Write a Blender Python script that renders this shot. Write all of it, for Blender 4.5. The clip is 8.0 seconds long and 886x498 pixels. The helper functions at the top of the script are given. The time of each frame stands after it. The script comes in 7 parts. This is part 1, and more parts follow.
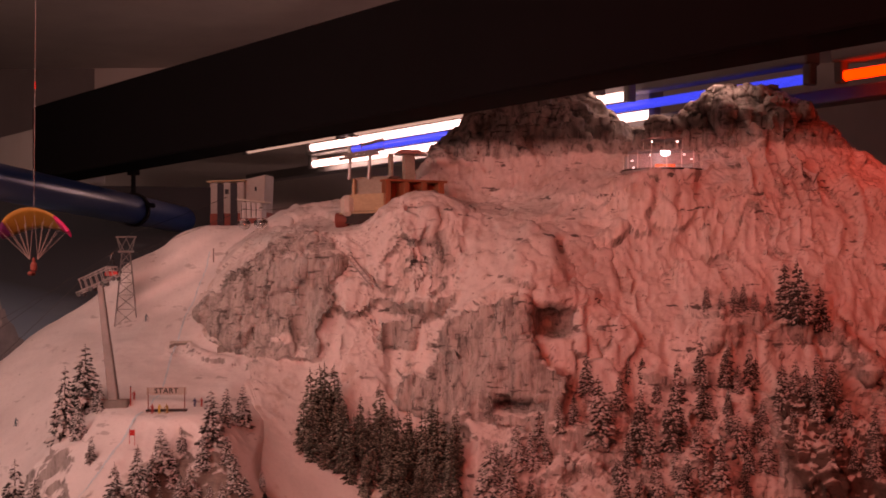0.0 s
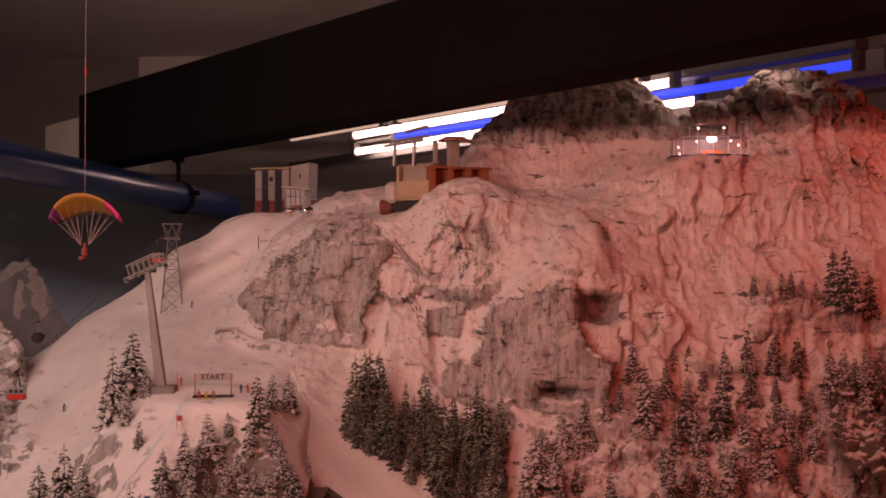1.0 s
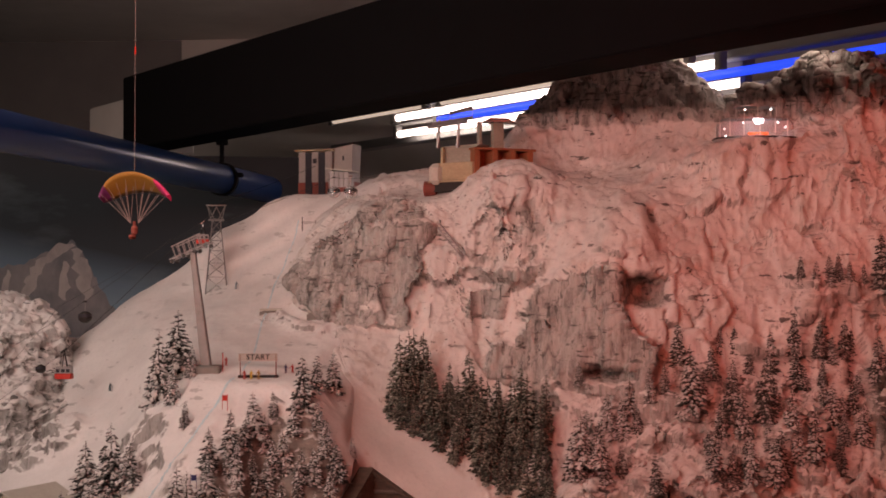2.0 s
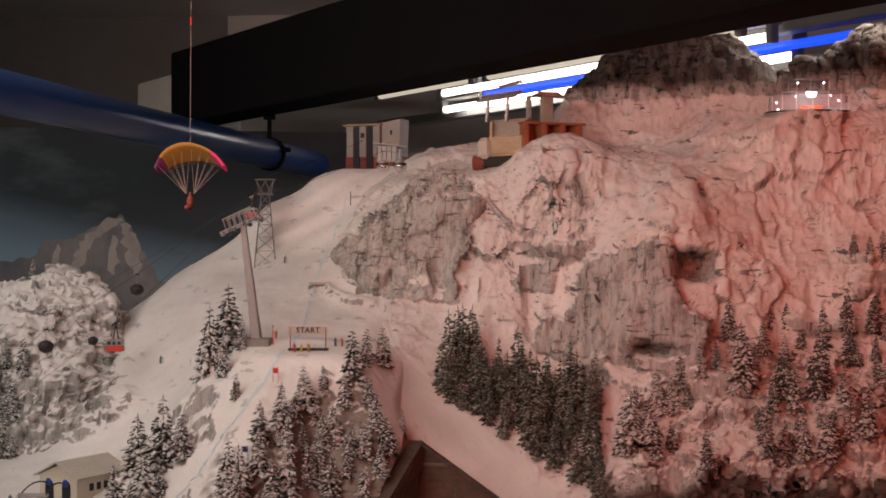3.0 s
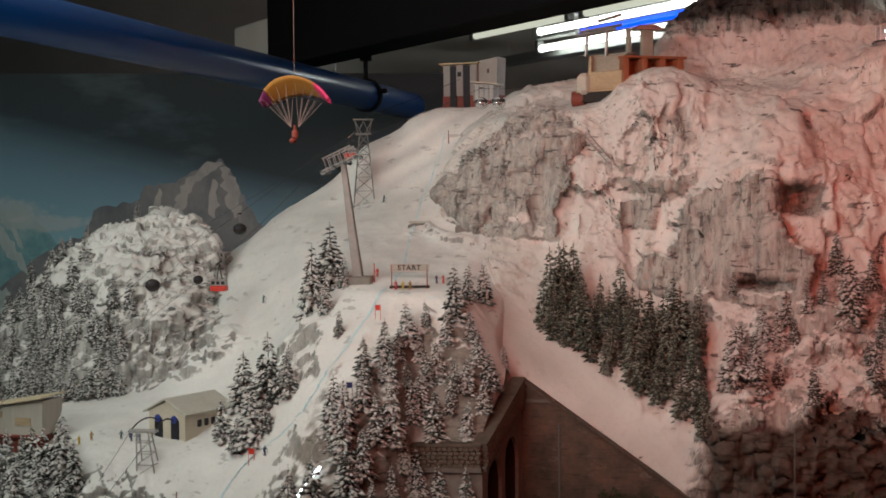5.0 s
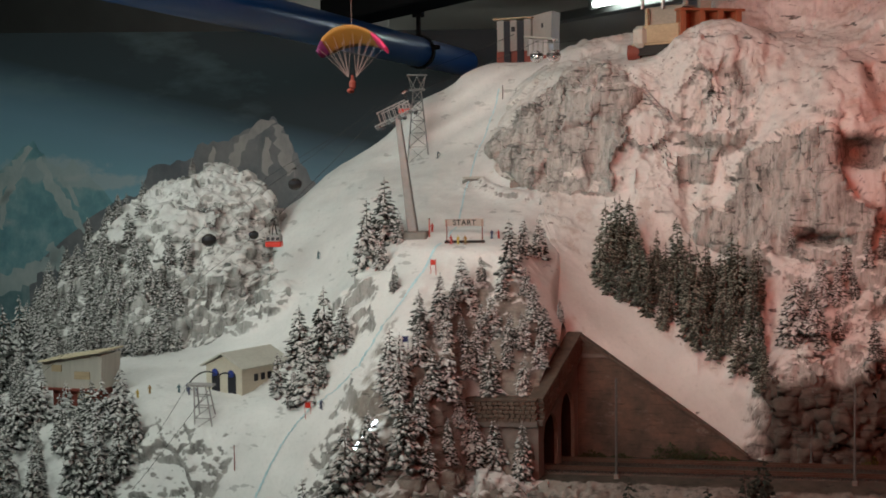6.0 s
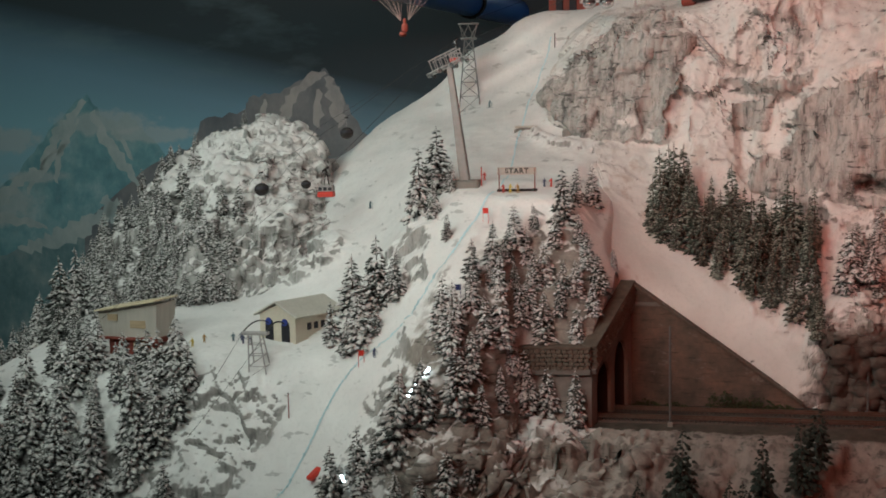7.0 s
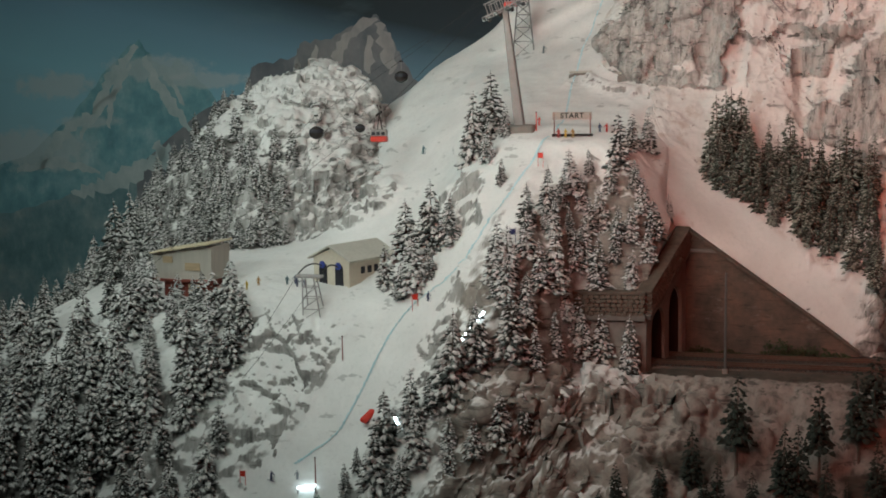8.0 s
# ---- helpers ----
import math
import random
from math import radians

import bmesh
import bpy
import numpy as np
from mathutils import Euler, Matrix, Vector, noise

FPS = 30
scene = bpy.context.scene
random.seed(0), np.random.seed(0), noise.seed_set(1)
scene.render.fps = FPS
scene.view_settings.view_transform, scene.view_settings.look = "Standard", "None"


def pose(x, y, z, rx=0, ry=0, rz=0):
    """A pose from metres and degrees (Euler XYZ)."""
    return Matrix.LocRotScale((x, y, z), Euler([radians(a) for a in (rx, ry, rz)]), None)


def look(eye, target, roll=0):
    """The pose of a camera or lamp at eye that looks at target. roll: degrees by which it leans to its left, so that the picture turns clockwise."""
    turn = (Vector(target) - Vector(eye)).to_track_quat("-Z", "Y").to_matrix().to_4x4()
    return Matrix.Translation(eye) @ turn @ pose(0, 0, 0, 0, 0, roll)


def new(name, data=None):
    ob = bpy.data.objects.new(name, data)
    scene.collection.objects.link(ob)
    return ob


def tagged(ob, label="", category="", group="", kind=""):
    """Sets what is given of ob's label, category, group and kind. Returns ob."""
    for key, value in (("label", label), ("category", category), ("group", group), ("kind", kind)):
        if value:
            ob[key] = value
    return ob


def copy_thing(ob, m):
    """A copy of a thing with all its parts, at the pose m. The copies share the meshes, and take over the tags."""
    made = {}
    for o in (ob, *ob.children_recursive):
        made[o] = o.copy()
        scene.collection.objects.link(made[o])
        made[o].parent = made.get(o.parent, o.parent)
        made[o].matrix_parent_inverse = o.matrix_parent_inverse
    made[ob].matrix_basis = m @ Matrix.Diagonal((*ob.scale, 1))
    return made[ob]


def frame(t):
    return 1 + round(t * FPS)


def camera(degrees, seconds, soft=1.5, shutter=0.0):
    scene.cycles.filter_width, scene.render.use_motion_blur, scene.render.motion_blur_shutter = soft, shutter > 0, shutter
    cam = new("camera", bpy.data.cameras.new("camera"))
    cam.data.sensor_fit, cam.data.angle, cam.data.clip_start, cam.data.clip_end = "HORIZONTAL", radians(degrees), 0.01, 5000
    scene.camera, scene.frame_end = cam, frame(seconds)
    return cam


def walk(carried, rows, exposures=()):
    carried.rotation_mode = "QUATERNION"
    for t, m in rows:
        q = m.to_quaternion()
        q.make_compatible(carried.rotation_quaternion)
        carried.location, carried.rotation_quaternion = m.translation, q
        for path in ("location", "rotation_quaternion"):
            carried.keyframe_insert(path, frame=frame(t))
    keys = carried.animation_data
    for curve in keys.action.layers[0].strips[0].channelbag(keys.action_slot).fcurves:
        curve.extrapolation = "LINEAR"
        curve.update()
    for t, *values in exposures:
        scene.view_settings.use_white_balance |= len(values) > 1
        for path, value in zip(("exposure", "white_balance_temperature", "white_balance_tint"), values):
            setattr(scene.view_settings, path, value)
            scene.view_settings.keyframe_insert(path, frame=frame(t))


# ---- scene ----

cam = camera(36.0, 8.0, soft=1.8)
PATH = [
    (0, (0.0000, 0.0000, 1.5000), (0.0000, 1.9988, 1.5698), -0.40),
    (0.5, (-0.0060, 0.0014, 1.4963), (-0.0329, 2.0002, 1.5604), -0.26),
    (1, (-0.0095, 0.0032, 1.4969), (-0.0682, 2.0016, 1.5504), -0.33),
    (1.5, (-0.0121, 0.0056, 1.4949), (-0.1006, 2.0032, 1.5387), -0.29),
    (3, (-0.0354, 0.0098, 1.4836), (-0.2109, 2.0021, 1.4828), 0.02),
    (3.5, (-0.0337, 0.0133, 1.4826), (-0.2487, 2.0016, 1.4640), -0.16),
    (4, (-0.0380, 0.0138, 1.4789), (-0.2876, 1.9979, 1.4429), -0.44),
    (4.5, (-0.0439, 0.0142, 1.4727), (-0.3221, 1.9940, 1.4182), -0.60),
    (6, (-0.0610, 0.0223, 1.4542), (-0.4433, 1.9808, 1.3207), -0.84),
    (6.5, (-0.0626, 0.0235, 1.4471), (-0.4812, 1.9726, 1.2864), -1.12),
    (7, (-0.0651, 0.0265, 1.4416), (-0.5200, 1.9642, 1.2448), -1.20),
    (7.5, (-0.0728, 0.0258, 1.4328), (-0.5575, 1.9527, 1.2040), -1.07),
    (8, (-0.0823, 0.0255, 1.4291), (-0.5991, 1.9392, 1.1635), -0.95),
]
EXPOSURES = [(0.0, -0.55, 10400, 77), (1.5, -0.30, 8600, 46), (3.5, 0.0, 6900, 13), (6.0, 0.15, 6100, -6), (8.0, 0.24, 5950, -8)]
walk(cam, [(t, look(eye, target, roll)) for t, eye, target, roll in PATH], EXPOSURES)

# ---- world and lamps ----
world = bpy.data.worlds.new("hall_gloom")
world.use_nodes = True
world.node_tree.nodes["Background"].inputs[0].default_value = (0.02, 0.022, 0.026, 1)
world.node_tree.nodes["Background"].inputs[1].default_value = 0.05
scene.world = world

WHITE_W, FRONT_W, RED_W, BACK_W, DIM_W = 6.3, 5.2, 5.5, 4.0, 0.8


def tube_lamp(name, a, b, watts, colour, width=0.03, aim=None, spread=180):
    """A tube-shaped light: a thin area lamp between a and b that faces down, or to aim, spread degrees wide."""
    a, b = Vector(a), Vector(b)
    d = bpy.data.lights.new(name, "AREA")
    d.shape, d.size, d.size_y = "RECTANGLE", (b - a).length, width
    d.energy, d.color, d.spread = watts, colour, radians(spread)
    ob = new(name, d)
    x = (b - a).normalized()
    z = Vector((0, 0, 1)) if aim is None else (a + b) / 2 - Vector(aim)
    y = z.cross(x).normalized()
    z = x.cross(y)
    m = Matrix((x, y, z)).transposed().to_4x4()
    m.translation = (a + b) / 2
    ob.matrix_world = m
    return ob


ROW_A = Vector((-0.44, 4.36, 1.94))         # far end of the row of tubes behind the summit
ROW_D = Vector((0.62, -0.785, 0.0))         # the row runs towards the right and the front


def row(s, up=0.0, side=0.0):
    return ROW_A + ROW_D * s + Vector((0.785 * side, 0.62 * side, up))


# two unseen white lamps, added to light the model from the front and above
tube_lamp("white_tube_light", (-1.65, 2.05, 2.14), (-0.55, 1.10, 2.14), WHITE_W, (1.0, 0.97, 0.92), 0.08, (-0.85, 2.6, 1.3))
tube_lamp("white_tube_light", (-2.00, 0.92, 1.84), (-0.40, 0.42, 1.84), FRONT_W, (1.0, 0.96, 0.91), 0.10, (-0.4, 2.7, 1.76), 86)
tube_lamp("cold_tube_light", row(0.05, 0.0, 0.05), row(1.0, 0.0, 0.05), 2.2, (0.95, 0.98, 0.92), 0.03, (-1.0, 5.0, 1.75))
tube_lamp("dim_tube_light", row(0.52, 0.02, -0.20), row(1.95, 0.02, -0.20), DIM_W, (1.0, 0.93, 0.82))
# unseen red lamp added in front; the next two belong to the red tube
tube_lamp("red_tube_light", (-0.52, 0.40, 1.84), (0.62, 0.08, 1.84), RED_W, (1.0, 0.17, 0.11), 0.10, (0.05, 2.7, 1.80), 86)
tube_lamp("red_tube_light", row(2.05, -0.02), row(3.2, -0.02), 0.3, (1.0, 0.10, 0.05), 0.03)
tube_lamp("red_tube_light", row(2.05, 0.01, 0.05), row(3.2, 0.01, 0.05), 1.2, (1.0, 0.10, 0.05), 0.03, row(2.6, 0.3, 0.35))
tube_lamp("cold_tube_light", row(0.05, -0.02), row(1.3, -0.02), BACK_W, (0.95, 0.97, 1.0))


# ---- materials ----
def nodes_of(name, rough=0.8, metal=0.0):
    m = bpy.data.materials.new(name)
    m.use_nodes = True
    nt = m.node_tree
    b = nt.nodes["Principled BSDF"]
    b.inputs["Roughness"].default_value = rough
    b.inputs["Metallic"].default_value = metal
    return m, nt, b


def add(nt, kind, **values):
    n = nt.nodes.new(kind)
    for k, v in values.items():
        n.inputs[k.replace("_", " ")].default_value = v
    return n


def noise_at(nt, scale, detail=4.0, rough=0.6, stretch=None):
    c = nt.nodes.new("ShaderNodeTexCoord")
    n = add(nt, "ShaderNodeTexNoise", Scale=scale, Detail=detail, Roughness=rough)
    if stretch:
        mp = nt.nodes.new("ShaderNodeMapping")
        mp.inputs["Scale"].default_value = stretch
        nt.links.new(c.outputs["Object"], mp.inputs[0])
        nt.links.new(mp.outputs[0], n.inputs[0])
    else:
        nt.links.new(c.outputs["Object"], n.inputs[0])
    return n.outputs["Fac"]


def ramp(nt, fac, stops):
    r = nt.nodes.new("ShaderNodeValToRGB")
    e = r.color_ramp.elements
    while len(e) < len(stops):
        e.new(0.5)
    for k, (p, c) in enumerate(stops):
        e[k].position = p
        e[k].color = (*c, 1) if len(c) == 3 else c
    nt.links.new(fac, r.inputs[0])
    return r.outputs["Color"]


def mixed(nt, fac, a, b, mode="MIX"):
    n = nt.nodes.new("ShaderNodeMix")
    n.data_type, n.blend_type = "RGBA", mode
    for sock, v in ((n.inputs[0], fac), (n.inputs[6], a), (n.inputs[7], b)):
        if isinstance(v, (int, float)):
            sock.default_value = v
        elif isinstance(v, tuple):
            sock.default_value = (*v, 1)
        else:
            nt.links.new(v, sock)
    return n.outputs[2]


def bump(nt, b, height, strength, distance=0.002):
    n = add(nt, "ShaderNodeBump", Strength=strength, Distance=distance)
    nt.links.new(height, n.inputs["Height"])
    nt.links.new(n.outputs[0], b.inputs["Normal"])


def plain(name, colour, rough=0.6, metal=0.0, vary=0.25, scale=60.0, relief=0.15, stretch=None):
    """Paint, wood, metal or stone: one colour with two scales of wear."""
    m, nt, b = nodes_of(name, rough, metal)
    dark = tuple(c * (1 - vary) for c in colour)
    lite = tuple(min(1, c * (1 + vary)) for c in colour)
    big = noise_at(nt, scale * 0.2, 3, stretch=stretch)
    fine = noise_at(nt, scale * 2, 5, stretch=stretch)
    col = mixed(nt, 0.5, ramp(nt, big, [(0.3, dark), (0.7, lite)]), ramp(nt, fine, [(0.3, dark), (0.7, lite)]))
    nt.links.new(col, b.inputs["Base Color"])
    if relief:
        bump(nt, b, fine, relief, 0.001)
    return m


def glowing(name, colour, strength):
    m, nt, b = nodes_of(name, 0.4)
    b.inputs["Base Color"].default_value = (*(0.6 * c for c in colour), 1)
    b.inputs["Emission Color"].default_value = (*colour, 1)
    b.inputs["Emission Strength"].default_value = strength
    return m


def landscape(name, snow, rock_a, rock_b, streak=0.5, dash=0.0, earth=None, rust=None):
    """Plaster landscape: powdered snow over painted rock, shared out by the mesh's own 'rock' and 'tint' values."""
    m, nt, b = nodes_of(name, 0.85)
    at = nt.nodes.new("ShaderNodeAttribute")
    at.attribute_name = "rock"
    big = noise_at(nt, 14, 4)
    clean = nt.nodes.new("ShaderNodeMapRange")
    clean.inputs[1].default_value, clean.inputs[2].default_value = -0.32, -0.14
    nt.links.new(at.outputs["Fac"], clean.inputs[0])
    fine = noise_at(nt, 150, 6, 0.7)
    mid = noise_at(nt, 45, 5, 0.65)
    runs = noise_at(nt, 60, 5, 0.7, (1.0, 1.0, 0.18))
    beds = noise_at(nt, 50, 4, 0.7, (0.35, 0.35, 2.2))
    rock = ramp(nt, runs, [(0.38, tuple(c * 0.7 for c in rock_a)), (0.5, tuple((p + q) / 2 for p, q in zip(rock_a, rock_b))), (0.64, rock_b)])
    rock = mixed(nt, ramp(nt, mid, [(0.35, (0, 0, 0)), (0.7, (0.6, 0.6, 0.6))]), rock, tuple(c * 0.9 for c in rock_b))
    rock = mixed(nt, ramp(nt, beds, [(0.34, (streak,) * 3), (0.41, (0, 0, 0))]), rock, tuple(c * 0.25 for c in rock_a))
    clefts = noise_at(nt, 46, 4, 0.65, (1.7, 1.7, 0.16))
    rock = mixed(nt, ramp(nt, clefts, [(0.35, (streak,) * 3), (0.41, (0, 0, 0))]), rock, tuple(c * 0.3 for c in rock_a))
    snowy = mixed(nt, ramp(nt, big, [(0.3, (0.0,) * 3), (0.75, (1.0,) * 3)]), tuple(c * 0.86 for c in snow), snow)
    snowy = mixed(nt, ramp(nt, fine, [(0.25, (0.5,) * 3), (0.5, (0.0,) * 3)]), snowy, tuple(c * 0.72 for c in snow))
    if rust:
        # reddish-brown washes that ran down the face
        wash = noise_at(nt, 34, 5, 0.65, (1.0, 1.0, 0.16))
        spot = noise_at(nt, 85, 4, 0.6, (1.0, 1.0, 0.7))
        snowy = mixed(nt, mixed(nt, 1.0, ramp(nt, wash, [(0.53, (0, 0, 0)), (0.66, (0.6, 0.6, 0.6))]), clean.outputs[0], "MULTIPLY"), snowy, rust)
        snowy = mixed(nt, mixed(nt, 1.0, ramp(nt, spot, [(0.30, (0.75, 0.75, 0.75)), (0.36, (0, 0, 0))]), clean.outputs[0], "MULTIPLY"), snowy, tuple(c * 0.35 for c in rust))
    # ragged edge between snow and rock
    s = nt.nodes.new("ShaderNodeMath")
    s.operation = "MULTIPLY_ADD"
    nt.links.new(mid, s.inputs[0])
    s.inputs[1].default_value = 0.45
    nt.links.new(at.outputs["Fac"], s.inputs[2])
    t = nt.nodes.new("ShaderNodeMath")
    t.operation = "MULTIPLY_ADD"
    nt.links.new(fine, t.inputs[0])
    t.inputs[1].default_value = 0.22
    nt.links.new(s.outputs[0], t.inputs[2])
    share = ramp(nt, t.outputs[0], [(0.50, (0, 0, 0)), (0.70, (1, 1, 1))])
    col = mixed(nt, share, snowy, rock)
    if earth:
        # bare brown ground where no snow was sprinkled
        bare = nt.nodes.new("ShaderNodeAttribute")
        bare.attribute_name = "earth"
        soil = ramp(nt, mid, [(0.3, tuple(c * 0.6 for c in earth)), (0.72, tuple(c * 1.35 for c in earth))])
        soil = mixed(nt, ramp(nt, beds, [(0.36, (0.85, 0.85, 0.85)), (0.45, (0, 0, 0))]), soil, tuple(c * 0.25 for c in earth))
        soil = mixed(nt, ramp(nt, fine, [(0.3, (0.45, 0.45, 0.45)), (0.55, (0, 0, 0))]), soil, tuple(c * 0.5 for c in earth))
        e = nt.nodes.new("ShaderNodeMath")
        e.operation = "MULTIPLY_ADD"
        nt.links.new(mid, e.inputs[0])
        e.inputs[1].default_value = 0.6
        nt.links.new(bare.outputs["Fac"], e.inputs[2])
        col = mixed(nt, ramp(nt, e.outputs[0], [(0.62, (0, 0, 0)), (0.98, (1, 1, 1))]), col, soil)
    if dash:
        # short dark cracks picked out with a brush
        cut = noise_at(nt, 40, 3, 0.6, (0.55, 0.55, 1.7))
        where = noise_at(nt, 11, 2, 0.5)
        strokes = mixed(nt, 1.0, ramp(nt, cut, [(0.335, (dash,) * 3), (0.375, (0, 0, 0))]), ramp(nt, where, [(0.40, (0, 0, 0)), (0.55, (1, 1, 1))]), "MULTIPLY")
        strokes = mixed(nt, 1.0, strokes, clean.outputs[0], "MULTIPLY")
        col = mixed(nt, strokes, col, tuple(c * 0.3 for c in rock_a))
    nt.links.new(col, b.inputs["Base Color"])
    h = mixed(nt, 0.5, fine, runs)
    bump(nt, b, h, 0.4, 0.002)
    return m


SNOW = (0.80, 0.79, 0.77)
M_SLOPE = landscape("powdered_snow_slope", SNOW, (0.18, 0.172, 0.162), (0.42, 0.405, 0.385), 0.5, 0.35, (0.27, 0.24, 0.21))
M_KNOLL = landscape("snowy_knoll_rock", (0.74, 0.73, 0.71), (0.20, 0.195, 0.185), (0.46, 0.45, 0.43), 0.8, 0.9)
M_MASSIF = landscape("dusted_grey_rock", (0.72, 0.69, 0.66), (0.20, 0.188, 0.175), (0.50, 0.475, 0.445), 0.8, 0.9, (0.10, 0.082, 0.068), (0.44, 0.34, 0.29))
M_FRONT = landscape("brown_rock_bank", (0.36, 0.33, 0.295), (0.12, 0.108, 0.095), (0.25, 0.225, 0.20), 0.7, 0.7, (0.06, 0.05, 0.038))
M_BLACK = plain("matt_black_paint", (0.003, 0.003, 0.0035), 0.95, vary=0.3, scale=8)
M_BLACK.node_tree.nodes["Principled BSDF"].inputs["Specular IOR Level"].default_value = 0.1
M_CEIL = plain("grey_ceiling_paint", (0.42, 0.41, 0.38), 0.9, vary=0.12, scale=4)
M_HIGH = plain("pale_grey_ceiling", (0.66, 0.65, 0.61), 0.9, vary=0.12, scale=4)
M_WALL = plain("dark_wall_paint", (0.07, 0.075, 0.08), 0.9, vary=0.15, scale=4)
M_SHADEWALL = plain("shaded_grey_wall", (0.14, 0.14, 0.136), 0.9, vary=0.15, scale=4)
M_FLOOR = plain("dark_carpet", (0.03, 0.03, 0.035), 0.95, vary=0.2, scale=40)
M_PIPE = plain("glossy_blue_paint", (0.003, 0.026, 0.10), 0.30, vary=0.15, scale=10, relief=0.02)
M_RAILW = plain("grey_enamel", (0.16, 0.16, 0.155), 0.5, vary=0.08, scale=12)
M_TUBE_W = glowing("lit_white_tube", (1.0, 0.98, 0.94), 5.0)
M_TUBE_B = glowing("lit_blue_tube", (0.0, 0.06, 1.0), 1.6)
M_TUBE_D = glowing("dim_white_tube", (1.0, 0.95, 0.80), 0.55)
M_TUBE_R = glowing("lit_red_tube", (1.0, 0.045, 0.008), 6.0)


# ---- mesh helpers ----
def link_bm(name, bm, material):
    me = bpy.data.meshes.new(name)
    bm.to_mesh(me)
    bm.free()
    me.materials.append(material)
    return new(name, me)


def part(name, bm, material, parent, label=""):
    ob = link_bm(name, bm, material)
    ob.parent = parent
    if label:
        ob["label"] = label
    return ob


def thing(name, at, label, category, group="", kind="", turn=0.0):
    ob = new(name)
    ob.empty_display_size = 0.02
    ob.matrix_world = pose(*at, 0, 0, turn)
    return tagged(ob, label, category, group, kind)


def box(bm, cx, cy, cz, sx, sy, sz, bevel=0.0, turn=None):
    """A box round its centre; sizes in full; bevelled edges."""
    g = bmesh.ops.create_cube(bm, size=1.0)
    vs = g["verts"]
    for v in vs:
        v.co = Vector((v.co.x * sx, v.co.y * sy, v.co.z * sz))
    if bevel:
        es = list({e for v in vs for e in v.link_edges})
        r = bmesh.ops.bevel(bm, geom=es, offset=bevel, segments=1, affect="EDGES")
        vs = list({v for f in r["faces"] for v in f.verts} | {v for v in vs if v.is_valid})
    for v in vs:
        p = v.co
        if turn is not None:
            p = turn @ p
        v.co = p + Vector((cx, cy, cz))
    return vs


def rod(bm, a, b, r0, r1=None, n=8, caps=True):
    """A tapered round rod from a to b."""
    a, b = Vector(a), Vector(b)
    r1 = r0 if r1 is None else r1
    z = (b - a).normalized()
    x = z.orthogonal().normalized()
    y = z.cross(x)
    rings = []
    for p, r in ((a, r0), (b, r1)):
        rings.append([bm.verts.new(p + (x * math.cos(6.28318 * k / n) + y * math.sin(6.28318 * k / n)) * r) for k in range(n)])
    for k in range(n):
        bm.faces.new((rings[0][k], rings[0][(k + 1) % n], rings[1][(k + 1) % n], rings[1][k]))
    if caps:
        bm.faces.new(rings[0][::-1])
        bm.faces.new(rings[1])
    return rings


def prism(bm, outline, y0, y1):
    """An outline of (x, z) pushed from y0 to y1."""
    a = [bm.verts.new((x, y0, z)) for x, z in outline]
    b = [bm.verts.new((x, y1, z)) for x, z in outline]
    n = len(a)
    bm.faces.new(a)
    bm.faces.new(b[::-1])
    for k in range(n):
        bm.faces.new((a[k], b[k], b[(k + 1) % n], a[(k + 1) % n]))


# ---- landscape shapes ----
def cells(i, j, k, salt):
    h = (i * 374761393 + j * 668265263 + k * 2147483647 + salt * 974711) & 0xFFFFFFFF
    h = ((h ^ (h >> 13)) * 1274126177) & 0xFFFFFFFF
    h = ((h ^ (h >> 16)) * 2246822519) & 0xFFFFFFFF
    return ((h ^ (h >> 15)) & 0xFFFFFF) / float(0x1000000)


def soft_noise(p, salt=0):
    """Smooth noise of -1 to 1 at points p (n, 3)."""
    i = np.floor(p).astype(np.int64)
    f = p - i
    u = f * f * f * (f * (f * 6 - 15) + 10)
    out = 0
    for dx in (0, 1):
        for dy in (0, 1):
            for dz in (0, 1):
                w = (u[:, 0] if dx else 1 - u[:, 0]) * (u[:, 1] if dy else 1 - u[:, 1]) * (u[:, 2] if dz else 1 - u[:, 2])
                out = out + w * cells(i[:, 0] + dx, i[:, 1] + dy, i[:, 2] + dz, salt)
    return out * 2 - 1


def layered(p, octaves=4, salt=0, gain=0.5, ridged=False):
    total, amp, norm = 0, 1.0, 0.0
    for o in range(octaves):
        n = soft_noise(p * 2.03 ** o, salt + o * 7)
        total = total + amp * ((1 - 2 * np.abs(n)) if ridged else n)
        norm += amp
        amp *= gain
    return total / norm


def blocks(p, salt=0):
    """Broken-stone noise: a value for each cell, and the distance from the cell's border."""
    i = np.floor(p).astype(np.int64)
    best = np.full(len(p), 9.0)
    second = np.full(len(p), 9.0)
    value = np.zeros(len(p))
    tilt = np.zeros(len(p))
    for dx in (-1, 0, 1):
        for dy in (-1, 0, 1):
            for dz in (-1, 0, 1):
                a, b, c = i[:, 0] + dx, i[:, 1] + dy, i[:, 2] + dz
                qx, qy, qz = a + cells(a, b, c, salt), b + cells(a, b, c, salt + 1), c + cells(a, b, c, salt + 2)
                ex, ey, ez = p[:, 0] - qx, p[:, 1] - qy, p[:, 2] - qz
                d = ex * ex + ey * ey + ez * ez
                near = d < best
                second = np.where(near, best, np.minimum(second, d))
                best = np.where(near, d, best)
                r1, r2, r3 = cells(a, b, c, salt + 3), cells(a, b, c, salt + 4), cells(a, b, c, salt + 5)
                value = np.where(near, r1 * 2 - 1, value)
                tilt = np.where(near, ex * (r2 - 0.5) + ez * (r3 - 0.5) * 1.4, tilt)
    return value + tilt * 2.0, np.sqrt(second) - np.sqrt(best)


